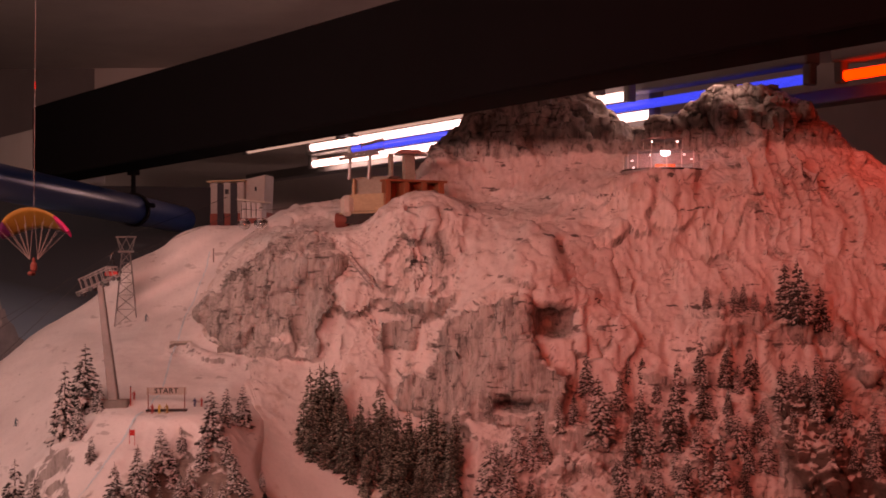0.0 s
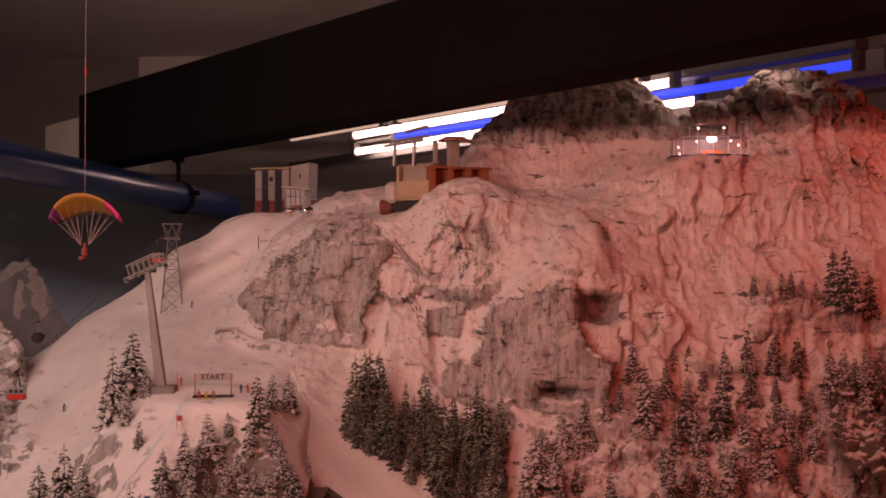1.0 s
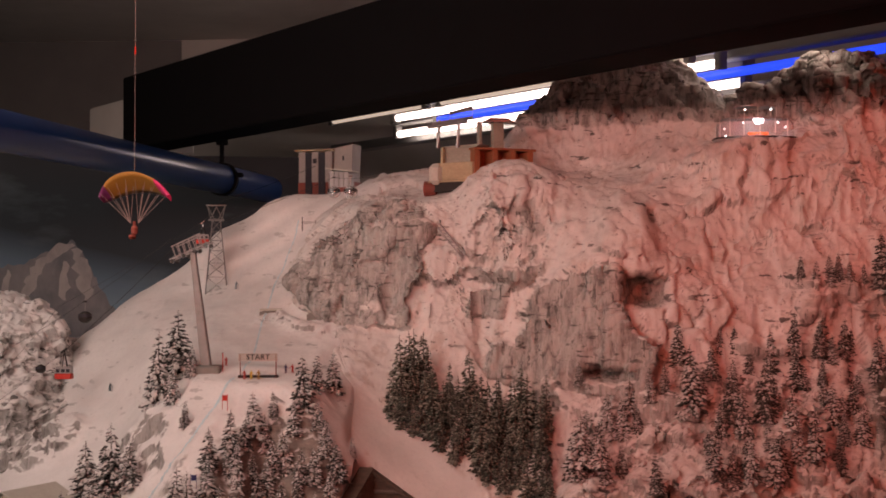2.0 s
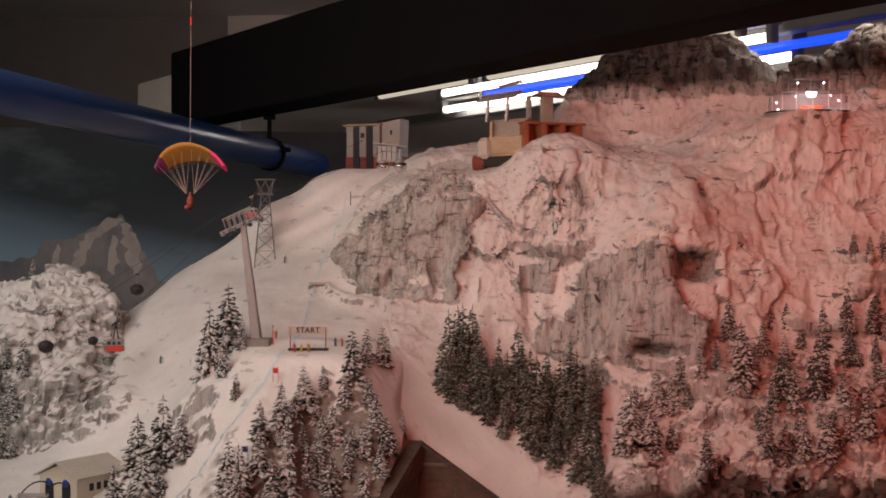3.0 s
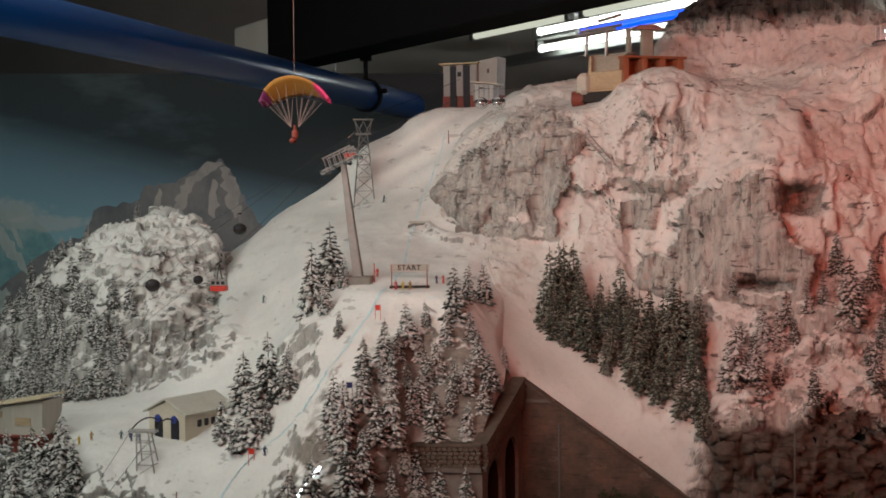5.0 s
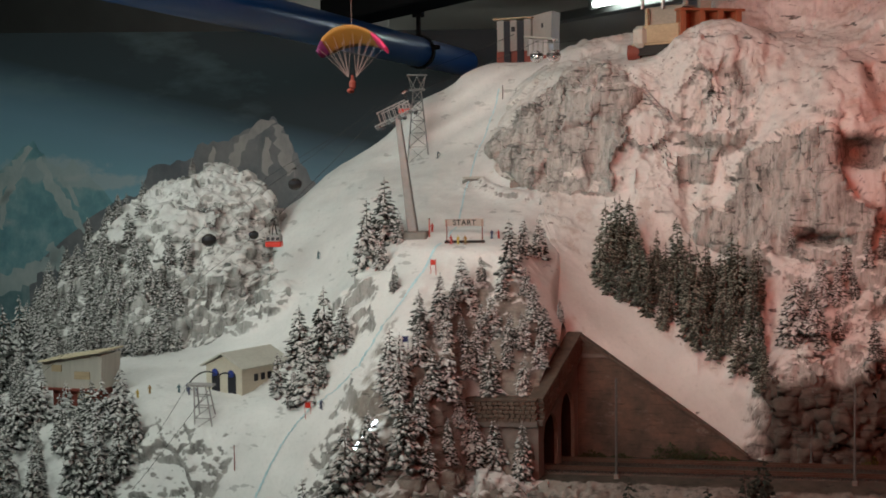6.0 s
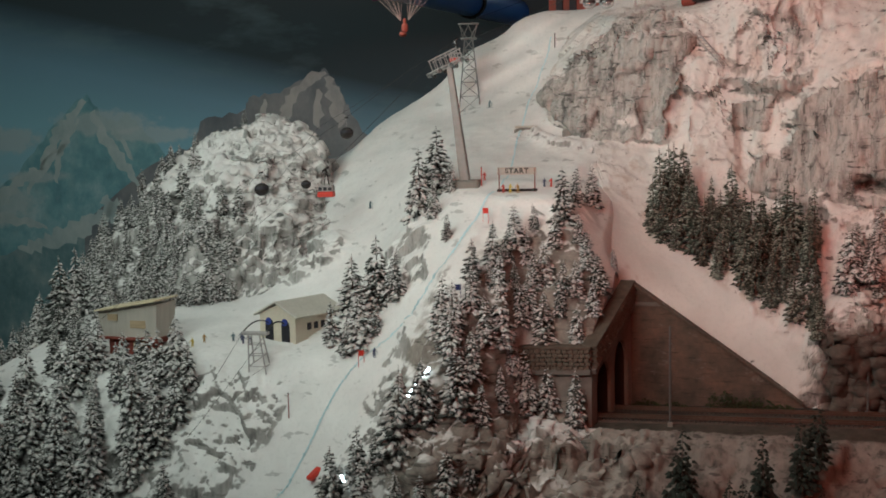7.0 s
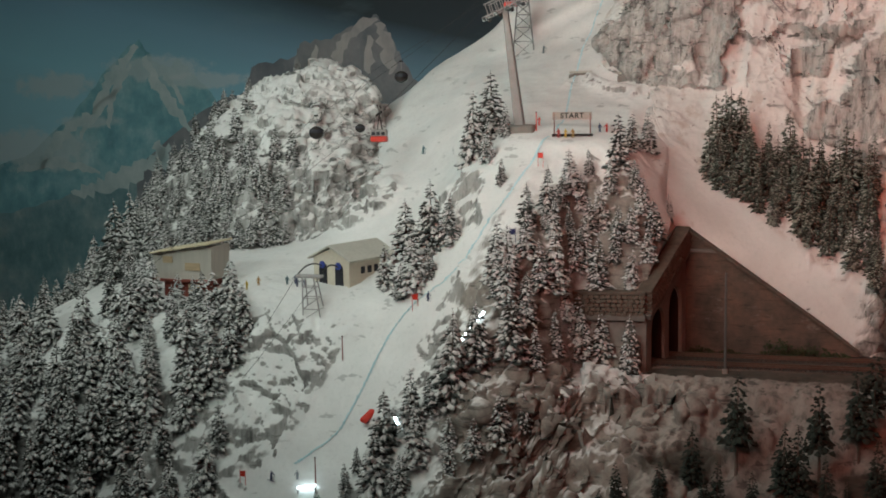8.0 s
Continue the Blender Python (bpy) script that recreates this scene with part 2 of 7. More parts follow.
def curve_at(xs, pts):
    """y and z of a guide line of (x, y, z) at xs: a smooth curve that does not overshoot."""
    p = np.array(pts, float)
    x = p[:, 0]
    out = []
    for c in (1, 2):
        y = p[:, c]
        h = np.diff(x)
        d = np.diff(y) / h
        m = np.zeros(len(x))
        m[0], m[-1] = d[0], d[-1]
        same = d[:-1] * d[1:] > 0
        m[1:-1] = np.where(same, 2 * d[:-1] * d[1:] / np.where(same, d[:-1] + d[1:], 1), 0)
        k = np.clip(np.searchsorted(x, xs) - 1, 0, len(x) - 2)
        t = np.clip((xs - x[k]) / h[k], 0, 1)
        a = y[k] * (1 + 2 * t) * (1 - t) ** 2 + y[k + 1] * t * t * (3 - 2 * t)
        out.append(a + h[k] * (m[k] * t * (1 - t) ** 2 + m[k + 1] * t * t * (t - 1)))
    return out


def draped(guides, x0, x1, step, rows):
    """A sheet hung over guide lines from front to back: points (rows, columns, 3)."""
    xs = np.linspace(x0, x1, int((x1 - x0) / step) + 1)
    g = np.array([np.stack(curve_at(xs, q)) for q in guides])          # guide, (y, z), x
    seg = np.sqrt((np.diff(g, axis=0) ** 2).sum(1)).mean(1)
    s = np.r_[0, np.cumsum(seg)]
    v = np.linspace(0, s[-1], rows)
    k = np.clip(np.searchsorted(s, v) - 1, 0, len(s) - 2)
    t = ((v - s[k]) / seg[k])[:, None, None]
    slope = np.gradient(g, s, axis=0) * 0.8
    h = seg[k][:, None, None]
    yz = (g[k] * (1 + 2 * t) * (1 - t) ** 2 + g[k + 1] * t * t * (3 - 2 * t)
          + h * (slope[k] * t * (1 - t) ** 2 + slope[k + 1] * t * t * (t - 1)))
    return np.stack([np.broadcast_to(xs, (rows, len(xs))), yz[:, 0], yz[:, 1]], -1)


def normals(p):
    du, dv = np.gradient(p, axis=1), np.gradient(p, axis=0)
    n = np.cross(du, dv)
    return n / np.maximum(np.linalg.norm(n, axis=-1, keepdims=True), 1e-9)


def smooth(a, lo, hi):
    t = np.clip((a - lo) / (hi - lo), 0, 1)
    return t * t * (3 - 2 * t)


SHEETS = []


def sheet(name, p, rock, material, label, category, earth=None):
    r, c, _ = p.shape
    idx = np.arange(r * c).reshape(r, c)
    q = np.stack([idx[:-1, :-1], idx[:-1, 1:], idx[1:, 1:], idx[1:, :-1]], -1).reshape(-1, 4)
    me = bpy.data.meshes.new(name)
    me.vertices.add(r * c)
    me.vertices.foreach_set("co", p.reshape(-1).astype(np.float32))
    me.loops.add(len(q) * 4)
    me.loops.foreach_set("vertex_index", q.reshape(-1).astype(np.int32))
    me.polygons.add(len(q))
    me.polygons.foreach_set("loop_start", np.arange(0, len(q) * 4, 4, dtype=np.int32))
    me.polygons.foreach_set("use_smooth", np.ones(len(q), bool))
    me.update(calc_edges=True)
    me.attributes.new("rock", "FLOAT", "POINT").data.foreach_set("value", rock.reshape(-1).astype(np.float32))
    if earth is not None:
        me.attributes.new("earth", "FLOAT", "POINT").data.foreach_set("value", earth.reshape(-1).astype(np.float32))
    me.materials.append(material)
    ob = tagged(new(name, me), label, category, kind="structure")
    SHEETS.append(p)
    return ob


def crag(p, amount, salt, scale=1.0, squat=1.0):
    """Rock relief: broken blocks, fluting and grain pushed along the normal by amount (an array)."""
    n = normals(p)
    f = p.reshape(-1, 3)
    warp = np.stack([layered(f * 9, 3, salt + s) for s in (11, 12, 13)], -1) * 0.03
    big, edge = blocks((f + warp * 1.2) * np.array([12, 12, 5 * squat]) * scale, salt)
    small, edge2 = blocks((f + warp * 0.7) * np.array([42, 42, 14 * squat]) * scale, salt + 40)
    chip, _ = blocks((f + warp) * np.array([70, 70, 60]) * scale, salt + 80)
    flute = layered((f + warp * 0.8) * np.array([24, 24, 3.6 * squat]) * scale, 4, salt + 5, 0.55, True)
    grain = layered(f * 130, 3, salt + 9)
    some = smooth(layered(f * 13, 2, salt + 15), -0.1, 0.5)
    groove = (1 - smooth(edge, 0, 0.06)) * some
    groove2 = (1 - smooth(edge2, 0, 0.09)) * smooth(layered(f * 21, 2, salt + 16), 0.0, 0.5)
    h = 0.0095 * big - 0.007 * groove + 0.0030 * small - 0.0035 * groove2 + 0.0012 * chip + 0.0085 * flute + 0.0009 * grain
    crack = np.maximum(groove, groove2)
    shape = p.shape[:2]
    return p + n * (h.reshape(shape) * amount)[..., None], crack.reshape(shape)


def outcrop(p, line, deep, tall, salt):
    """Push the rock forward under a ledge line of (x, z), so that a snowy step lies along it."""
    x, z = p[..., 0], p[..., 2]
    q = np.array(line)
    at = np.interp(x, q[:, 0], q[:, 1]) + 0.006 * layered(p.reshape(-1, 3) * 30, 3, salt).reshape(x.shape)
    inside = smooth(x, q[0, 0] - 0.015, q[0, 0] + 0.02) * smooth(q[-1, 0] + 0.015 - x, 0.0, 0.035)
    push = smooth(at - z, -0.004, 0.008) * smooth(z - at + tall, 0.0, tall * 0.8) * inside
    p[..., 1] -= deep * push
    return push


# the snowy side: ski run, hut terrace, start hill and the long slope up to the crest
SKIRT = [(-2.4, 1.55, 0.50), (-1.2, 1.55, 0.50), (-0.6, 1.55, 0.52), (-0.29, 1.55, 0.52)]
RUN_FOOT = [(-2.4, 1.80, 0.58), (-1.4, 1.92, 0.66), (-1.0, 1.90, 0.70), (-0.8, 1.88, 0.70), (-0.6, 1.80, 0.76), (-0.50, 1.84, 0.82), (-0.44, 1.98, 0.90), (-0.40, 2.05, 0.935), (-0.29, 2.06, 0.935)]
RUN_MIDDLE = [(-2.4, 2.05, 0.72), (-1.4, 2.02, 0.86), (-1.15, 2.06, 0.94), (-0.95, 2.05, 0.92), (-0.8, 2.02, 0.87), (-0.66, 1.97, 0.91), (-0.55, 1.93, 0.94), (-0.47, 2.02, 0.965), (-0.43, 2.10, 0.955), (-0.40, 2.12, 0.955), (-0.29, 2.12, 0.955)]
TERRACE_EDGE = [(-2.4, 2.25, 0.78), (-1.5, 2.18, 0.97), (-1.2, 2.17, 1.010), (-1.08, 2.16, 1.018), (-1.0, 2.15, 1.040), (-0.86, 2.135, 1.025), (-0.75, 2.11, 1.025), (-0.66, 2.09, 1.055), (-0.53, 2.08, 1.145), (-0.47, 2.08, 1.10), (-0.43, 2.145, 1.072), (-0.40, 2.15, 1.070), (-0.29, 2.15, 1.075)]
HILL_TOP = [(-2.4, 2.45, 0.80), (-1.5, 2.45, 1.03), (-1.2, 2.40, 1.068), (-1.0, 2.35, 1.075), (-0.85, 2.30, 1.075), (-0.76, 2.27, 1.10), (-0.68, 2.30, 1.21), (-0.58, 2.36, 1.312), (-0.5, 2.34, 1.316), (-0.42, 2.30, 1.30), (-0.36, 2.28, 1.255), (-0.29, 2.31, 1.172)]
HOLLOW = [(-2.4, 2.65, 0.83), (-1.5, 2.68, 1.07), (-1.2, 2.60, 1.10), (-1.0, 2.55, 1.12), (-0.85, 2.50, 1.17), (-0.75, 2.50, 1.24), (-0.66, 2.50, 1.325), (-0.5, 2.50, 1.335), (-0.4, 2.46, 1.325), (-0.34, 2.40, 1.27), (-0.29, 2.40, 1.235)]
SLOPE_FOOT = [(-2.4, 2.80, 0.84), (-1.5, 2.80, 1.10), (-1.2, 2.75, 1.15), (-1.0, 2.72, 1.23), (-0.85, 2.74, 1.32), (-0.75, 2.74, 1.38), (-0.62, 2.72, 1.405), (-0.5, 2.70, 1.405), (-0.4, 2.67, 1.405), (-0.29, 2.62, 1.37)]
SLOPE_MIDDLE = [(-2.4, 2.90, 0.84), (-1.5, 2.90, 1.12), (-1.2, 2.90, 1.20), (-1.0, 2.88, 1.31), (-0.9, 2.90, 1.39), (-0.78, 2.90, 1.435), (-0.68, 2.88, 1.455), (-0.58, 2.88, 1.49), (-0.48, 2.88, 1.55), (-0.38, 2.86, 1.60), (-0.29, 2.84, 1.64)]
CREST_LEFT = [(-2.4, 3.00, 0.82), (-1.6, 3.00, 1.07), (-1.42, 3.00, 1.165), (-1.2, 3.00, 1.22), (-1.0, 2.98, 1.345), (-0.95, 2.98, 1.375), (-0.88, 3.0, 1.434), (-0.789, 3.0, 1.487)]
CREST = CREST_LEFT + [(-0.753, 3.0, 1.514), (-0.682, 3.0, 1.582), (-0.618, 3.0, 1.612), (-0.592, 3.0, 1.635), (-0.551, 3.0, 1.654), (-0.516, 3.0, 1.661), (-0.44, 3.0, 1.662), (-0.39, 3.0, 1.676), (-0.353, 3.0, 1.694), (-0.1, 3.0, 1.712)]
CREST_LIP = [(x, y + 0.06, z - 0.012) for x, y, z in CREST]
CREST_BACK = [(-2.4, 3.40, 0.50), (-1.0, 3.36, 1.05), (-0.8, 3.36, 1.36), (-0.6, 3.36, 1.50), (-0.45, 3.36, 1.56), (-0.1, 3.36, 1.58)]
SLOPE = [SKIRT, RUN_FOOT, RUN_MIDDLE, TERRACE_EDGE, HILL_TOP, HOLLOW, SLOPE_FOOT, SLOPE_MIDDLE, CREST, CREST_LIP, CREST_BACK]
p = draped([[(max(x, -9), y, z) for x, y, z in g] for g in SLOPE], -2.4, -0.302, 0.0042, 520)
# the far side of the wood falls away towards the board
p[..., 2] -= 0.17 * smooth(-p[..., 0], 1.32, 1.80) * smooth(p[..., 1], 2.12, 2.35)
spur = np.exp(-((p[..., 0] + 0.905) / 0.065) ** 2 - ((p[..., 1] - 2.51) / 0.06) ** 2)
p[..., 2] += 0.045 * spur
ledges = outcrop(p, [(-0.548, 1.408), (-0.505, 1.416), (-0.47, 1.398), (-0.40, 1.386), (-0.345, 1.384)], 0.016, 0.035, 131)
f = p.reshape(-1, 3)
nz = normals(p)[..., 2]
calm_nz = nz
low = smooth(2.42 - p[..., 1], 0, 0.12)
run = np.exp(-((p[..., 0] + 0.72 - (p[..., 1] - 2.1) * 0.75) / 0.085) ** 2) * (p[..., 1] < 2.34)
wild = smooth(layered(f * 6, 3, 3).reshape(nz.shape), -0.25, 0.25)
amount = low * (1 - smooth(run, 0.15, 0.5)) * (0.25 + 0.75 * smooth(0.88 - nz, 0.0, 0.25)) * (0.4 + 0.6 * wild)
brow = smooth(p[..., 0], -0.60, -0.50) * smooth(2.33 - p[..., 1], 0.0, 0.05)
amount = np.maximum(amount, np.maximum(0.05, brow * (0.2 + 0.35 * wild))) * (1 - smooth(run, 0.3, 0.6) * 0.8)
edge = smooth(p[..., 0], -0.37, -0.325) * smooth(p[..., 1], 2.09, 2.12)
edge = np.maximum(edge, smooth(p[..., 0], -0.49, -0.445) * smooth(p[..., 1], 2.07, 2.10) * smooth(2.20 - p[..., 1], 0, 0.03))
amount = amount * (1 - edge)
seam = smooth(p[..., 0], -0.46, -0.31) * smooth(2.10 - p[..., 1], 0, 0.03)
front_rock = smooth(p[..., 0], -0.66, -0.56) * smooth(2.26 - p[..., 1], 0, 0.08) * (1 - smooth(run, 0.1, 0.4)) * (1 - edge)
shoulder = np.exp(-((p[..., 0] + 0.635) / 0.045) ** 2 - ((p[..., 2] - 1.205) / 0.055) ** 2) * (p[..., 1] < 2.42)
amount = np.maximum(amount, np.maximum(0.8 * np.clip(ledges, 0, 1), np.maximum(smooth(shoulder, 0.2, 0.6), 1.2 * smooth(spur, 0.15, 0.5))))
# slanting beds of the bare rock under the start hill
tilted = np.stack([f[:, 0] * 0.8 - f[:, 2] * 0.6, f[:, 1], f[:, 0] * 0.6 + f[:, 2] * 0.8], -1)
beds_up = layered(tilted * np.array([34, 12, 9]), 4, 95, 0.55, True).reshape(nz.shape)
front_rock = front_rock * (0.25 + 0.75 * smooth(1.05 - p[..., 2], 0, 0.09))
p = p + normals(p) * (0.013 * beds_up * np.clip(front_rock + seam, 0, 1))[..., None]
p, crack = crag(p, np.maximum(amount * 0.95, 1.3 * front_rock) * (1 - seam) + 1.25 * seam, 3, 1.3, 2.2)
n2 = normals(p)
p = p + n2 * (0.007 * layered(f * np.array([5, 5, 9]), 3, 21) + 0.0012 * layered(f * 40, 3, 22)).reshape(nz.shape)[..., None]
# wind-blown folds below the crest
fold = smooth(p[..., 1], 2.76, 2.86) * smooth(3.0 - p[..., 1], 0.0, 0.05) * smooth(p[..., 0], -0.9, -0.7)
drift = (p[..., 2] - 0.55 * p[..., 0]) * 95 + 2.2 * layered(f * 5, 2, 91).reshape(nz.shape)
p[..., 1] -= fold * 0.004 * np.sin(drift)
nz = normals(p)[..., 2]
rock = smooth(0.62 - 0.6 * calm_nz - 0.4 * nz, 0.0, 0.3) * np.minimum(amount * 2.2, 1) + crack * amount * 0.5 - 0.08
tan_rock = smooth(p[..., 0], -0.66, -0.56) * smooth(2.30 - p[..., 1], 0, 0.08) * smooth(0.92 - calm_nz, 0.0, 0.2) * (1 - smooth(run, 0.1, 0.4)) * (0.55 + 0.5 * wild)
rock += 0.55 * np.clip(ledges, 0, 1) * smooth(0.75 - nz, 0, 0.3) + (0.45 * smooth(shoulder, 0.2, 0.6) + 0.6 * smooth(spur, 0.15, 0.5)) * smooth(0.78 - nz, 0, 0.3)
bare = (tan_rock + 0.62 * seam) * (1 - 0.6 * smooth(nz, 0.5, 0.8))
# pad round the start gate, levelled so that the banner fits the camera's view
pad = np.exp(-(((p[..., 0] + 0.475) / 0.10) ** 2 + ((p[..., 1] - 2.345) / 0.055) ** 2) ** 2)
p[..., 2] += pad * (1.3065 + 0.12 * (p[..., 1] - 2.345) - p[..., 2])
# the sheet stops behind the gallery's side wall and dips under the rock beside it
limit = np.where(p[..., 1] > 2.115, -0.334 + np.clip(p[..., 1] - 2.13, 0, 0.2) * 0.27, -0.302)
p[..., 2] -= 0.05 * smooth(p[..., 0], -0.325, -0.305) * smooth(p[..., 1], 2.28, 2.34)
p[..., 2] -= 0.04 * smooth(p[..., 0], -0.345, -0.305) * smooth(2.09 - p[..., 1], 0, 0.03)
p[..., 0] = np.minimum(p[..., 0], limit)
winter_slope = sheet("ground_snow_slope", p, rock, M_SLOPE, "powdery white snow slope with a groomed ski run", "snow slope", bare)

# the rock massif with its two summits
ROCK_BASE = [(-0.56, 2.76, 1.25), (-0.4, 2.72, 1.25), (-0.32, 2.34, 1.08), (-0.28, 2.335, 1.02), (-0.15, 2.33, 0.97), (0.0, 2.315, 0.94), (0.2, 2.27, 0.94), (0.6, 2.26, 0.94), (1.35, 2.25, 0.94)]
STRIP = [(-0.56, 2.79, 1.34), (-0.4, 2.69, 1.34), (-0.32, 2.345, 1.200), (-0.28, 2.335, 1.165), (-0.155, 2.33, 1.076), (-0.02, 2.315, 0.985), (0.03, 2.28, 1.05), (0.06, 2.26, 1.10), (0.2, 2.26, 1.10), (0.7, 2.27, 1.10), (1.35, 2.26, 1.1)]
FIR_BANK = [(-0.56, 2.82, 1.39), (-0.4, 2.67, 1.39), (-0.32, 2.44, 1.265), (-0.25, 2.42, 1.215), (-0.15, 2.38, 1.15), (-0.05, 2.34, 1.10), (0.04, 2.32, 1.14), (0.2, 2.34, 1.18), (0.4, 2.37, 1.22), (0.7, 2.38, 1.24), (1.35, 2.36, 1.22)]
CLIFF_FOOT = [(-0.56, 2.85, 1.42), (-0.48, 2.73, 1.42), (-0.39, 2.655, 1.408), (-0.3, 2.62, 1.38), (-0.22, 2.57, 1.34), (-0.12, 2.52, 1.28), (-0.02, 2.47, 1.24), (0.07, 2.42, 1.265), (0.2, 2.42, 1.29), (0.3, 2.44, 1.30), (0.5, 2.45, 1.30), (0.7, 2.46, 1.30), (1.35, 2.45, 1.3)]
CLIFF_MIDDLE = [(-0.56, 2.91, 1.46), (-0.48, 2.79, 1.475), (-0.39, 2.69, 1.50), (-0.2, 2.65, 1.50), (-0.1, 2.62, 1.42), (0.0, 2.55, 1.38), (0.08, 2.44, 1.38), (0.2, 2.45, 1.42), (0.3, 2.485, 1.44), (0.38, 2.51, 1.44), (0.5, 2.50, 1.44), (0.7, 2.55, 1.46), (1.35, 2.5, 1.45)]
CLIFF_TOP = [(-0.56, 2.96, 1.51), (-0.48, 2.84, 1.53), (-0.4, 2.75, 1.565), (-0.34, 2.715, 1.61), (-0.2, 2.67, 1.60), (-0.1, 2.64, 1.60), (0.0, 2.60, 1.53), (0.1, 2.49, 1.50), (0.2, 2.51, 1.52), (0.3, 2.565, 1.53), (0.4, 2.60, 1.54), (0.5, 2.61, 1.56), (0.7, 2.62, 1.60), (1.35, 2.6, 1.6)]
SHELF_EDGE = [(-0.56, 3.02, 1.55), (-0.45, 2.9, 1.595), (-0.34, 2.78, 1.635), (-0.24, 2.72, 1.630), (-0.17, 2.70, 1.640), (-0.1, 2.69, 1.685), (-0.04, 2.70, 1.700), (0.075, 2.68, 1.66), (0.19, 2.66, 1.645), (0.3, 2.68, 1.66), (0.36, 2.70, 1.72), (0.44, 2.68, 1.742), (0.53, 2.70, 1.735), (0.6, 2.66, 1.70), (0.8, 2.66, 1.70), (1.35, 2.65, 1.62)]
SHELF_BACK = [(-0.56, 3.07, 1.56), (-0.34, 2.9, 1.655), (-0.24, 2.84, 1.648), (-0.16, 2.83, 1.660), (-0.04, 2.82, 1.705), (0.1, 2.84, 1.700), (0.2, 2.84, 1.715), (0.3, 2.82, 1.77), (0.36, 2.79, 1.755), (0.44, 2.79, 1.755), (0.53, 2.77, 1.77), (0.65, 2.71, 1.80), (0.85, 2.72, 1.74), (1.35, 2.72, 1.6)]
SUMMITS = [(-0.56, 3.12, 1.45), (-0.40, 3.02, 1.64), (-0.32, 3.0, 1.700), (-0.22, 3.0, 1.711), (-0.12, 2.98, 1.715), (-0.05, 2.97, 1.785), (0.021, 2.97, 1.822), (0.065, 2.97, 1.852), (0.108, 2.97, 1.889), (0.152, 2.97, 1.915), (0.2, 2.97, 1.930), (0.245, 2.97, 1.922), (0.28, 2.97, 1.908), (0.319, 2.97, 1.906), (0.368, 2.96, 1.880), (0.42, 2.92, 1.842), (0.478, 2.80, 1.842), (0.535, 2.78, 1.882), (0.593, 2.77, 1.906), (0.673, 2.77, 1.904), (0.73, 2.77, 1.879), (0.798, 2.77, 1.832), (0.866, 2.77, 1.786), (0.95, 2.77, 1.73), (1.35, 2.75, 1.56)]
SUMMITS_BACK = [(-0.56, 3.4, 1.1), (0.2, 3.35, 1.3), (1.35, 3.3, 1.2)]
MASSIF = [ROCK_BASE, STRIP, FIR_BANK, CLIFF_FOOT, CLIFF_MIDDLE, CLIFF_TOP, SHELF_EDGE, SHELF_BACK, SUMMITS, SUMMITS_BACK]
p = draped(MASSIF, -0.56, 1.35, 0.0033, 560)
n = normals(p)
x, y, z = p[..., 0], p[..., 1], p[..., 2]
f = p.reshape(-1, 3)
shape = x.shape


def lump(cx, cz, rx, rz, power=2.0):
    return np.exp(-(np.abs((x - cx) / rx) ** power + np.abs((z - cz) / rz) ** power))


def panel(outline, soft, ragged, salt):
    """How far a place of the face lies inside an outline of (x, z), from 0 to 1 over soft, with a ragged edge."""
    wx = x + ragged * layered(f * 34, 3, salt).reshape(shape)
    wz = z + ragged * layered(f * 34, 3, salt + 50).reshape(shape)
    dist, within = np.full(shape, 9.0), np.zeros(shape, bool)
    for (ax, az), (bx, bz) in zip(outline, outline[1:] + outline[:1]):
        ex, ez = bx - ax, bz - az
        t = np.clip(((wx - ax) * ex + (wz - az) * ez) / (ex * ex + ez * ez), 0, 1)
        dist = np.minimum(dist, np.hypot(wx - ax - t * ex, wz - az - t * ez))
        cross = ((az > wz) != (bz > wz)) & (wx < ex * (wz - az) / (ez if abs(ez) > 1e-9 else 1e-9) + ax)
        within ^= cross
    return smooth(np.where(within, dist, -dist), -soft / 2, soft / 2) * (y < 2.95)


def slice_flat(mask, push, share=0.8):
    """Trim the rock inside a mask to one plane of its own and set it forward by push."""
    w = (mask > 0.5).reshape(-1)
    a = np.stack([x.reshape(-1), z.reshape(-1), np.ones(x.size)], -1)
    k = np.linalg.lstsq(a[w], y.reshape(-1)[w], rcond=None)[0]
    flat = (a @ k).reshape(shape)
    p[..., 1] += mask * (share * (flat - p[..., 1]) - push)


# great cliffs of bare rock, the snowy block and the knob that stand out of the face
SHIELD = panel([(-0.487, 1.488), (-0.443, 1.510), (-0.424, 1.556), (-0.351, 1.606), (-0.291, 1.640), (-0.228, 1.626), (-0.190, 1.580), (-0.212, 1.529), (-0.217, 1.474), (-0.240, 1.439), (-0.236, 1.388), (-0.262, 1.376), (-0.309, 1.386), (-0.367, 1.380), (-0.419, 1.412), (-0.450, 1.430), (-0.470, 1.460)], 0.010, 0.009, 201)
COLUMN = panel([(0.012, 1.470), (0.068, 1.488), (0.140, 1.492), (0.160, 1.476), (0.158, 1.421), (0.166, 1.385), (0.225, 1.360), (0.200, 1.275), (0.081, 1.272), (-0.023, 1.275), (-0.085, 1.300), (-0.080, 1.360), (-0.028, 1.357), (-0.006, 1.430)], 0.010, 0.008, 202)
RIBS = panel([(-0.10, 1.668), (0.04, 1.660), (0.07, 1.560), (0.0, 1.475), (-0.118, 1.473), (-0.130, 1.56)], 0.03, 0.014, 203)
FACE = panel([(-0.118, 1.458), (-0.043, 1.462), (-0.055, 1.405), (-0.126, 1.400)], 0.008, 0.008, 204)
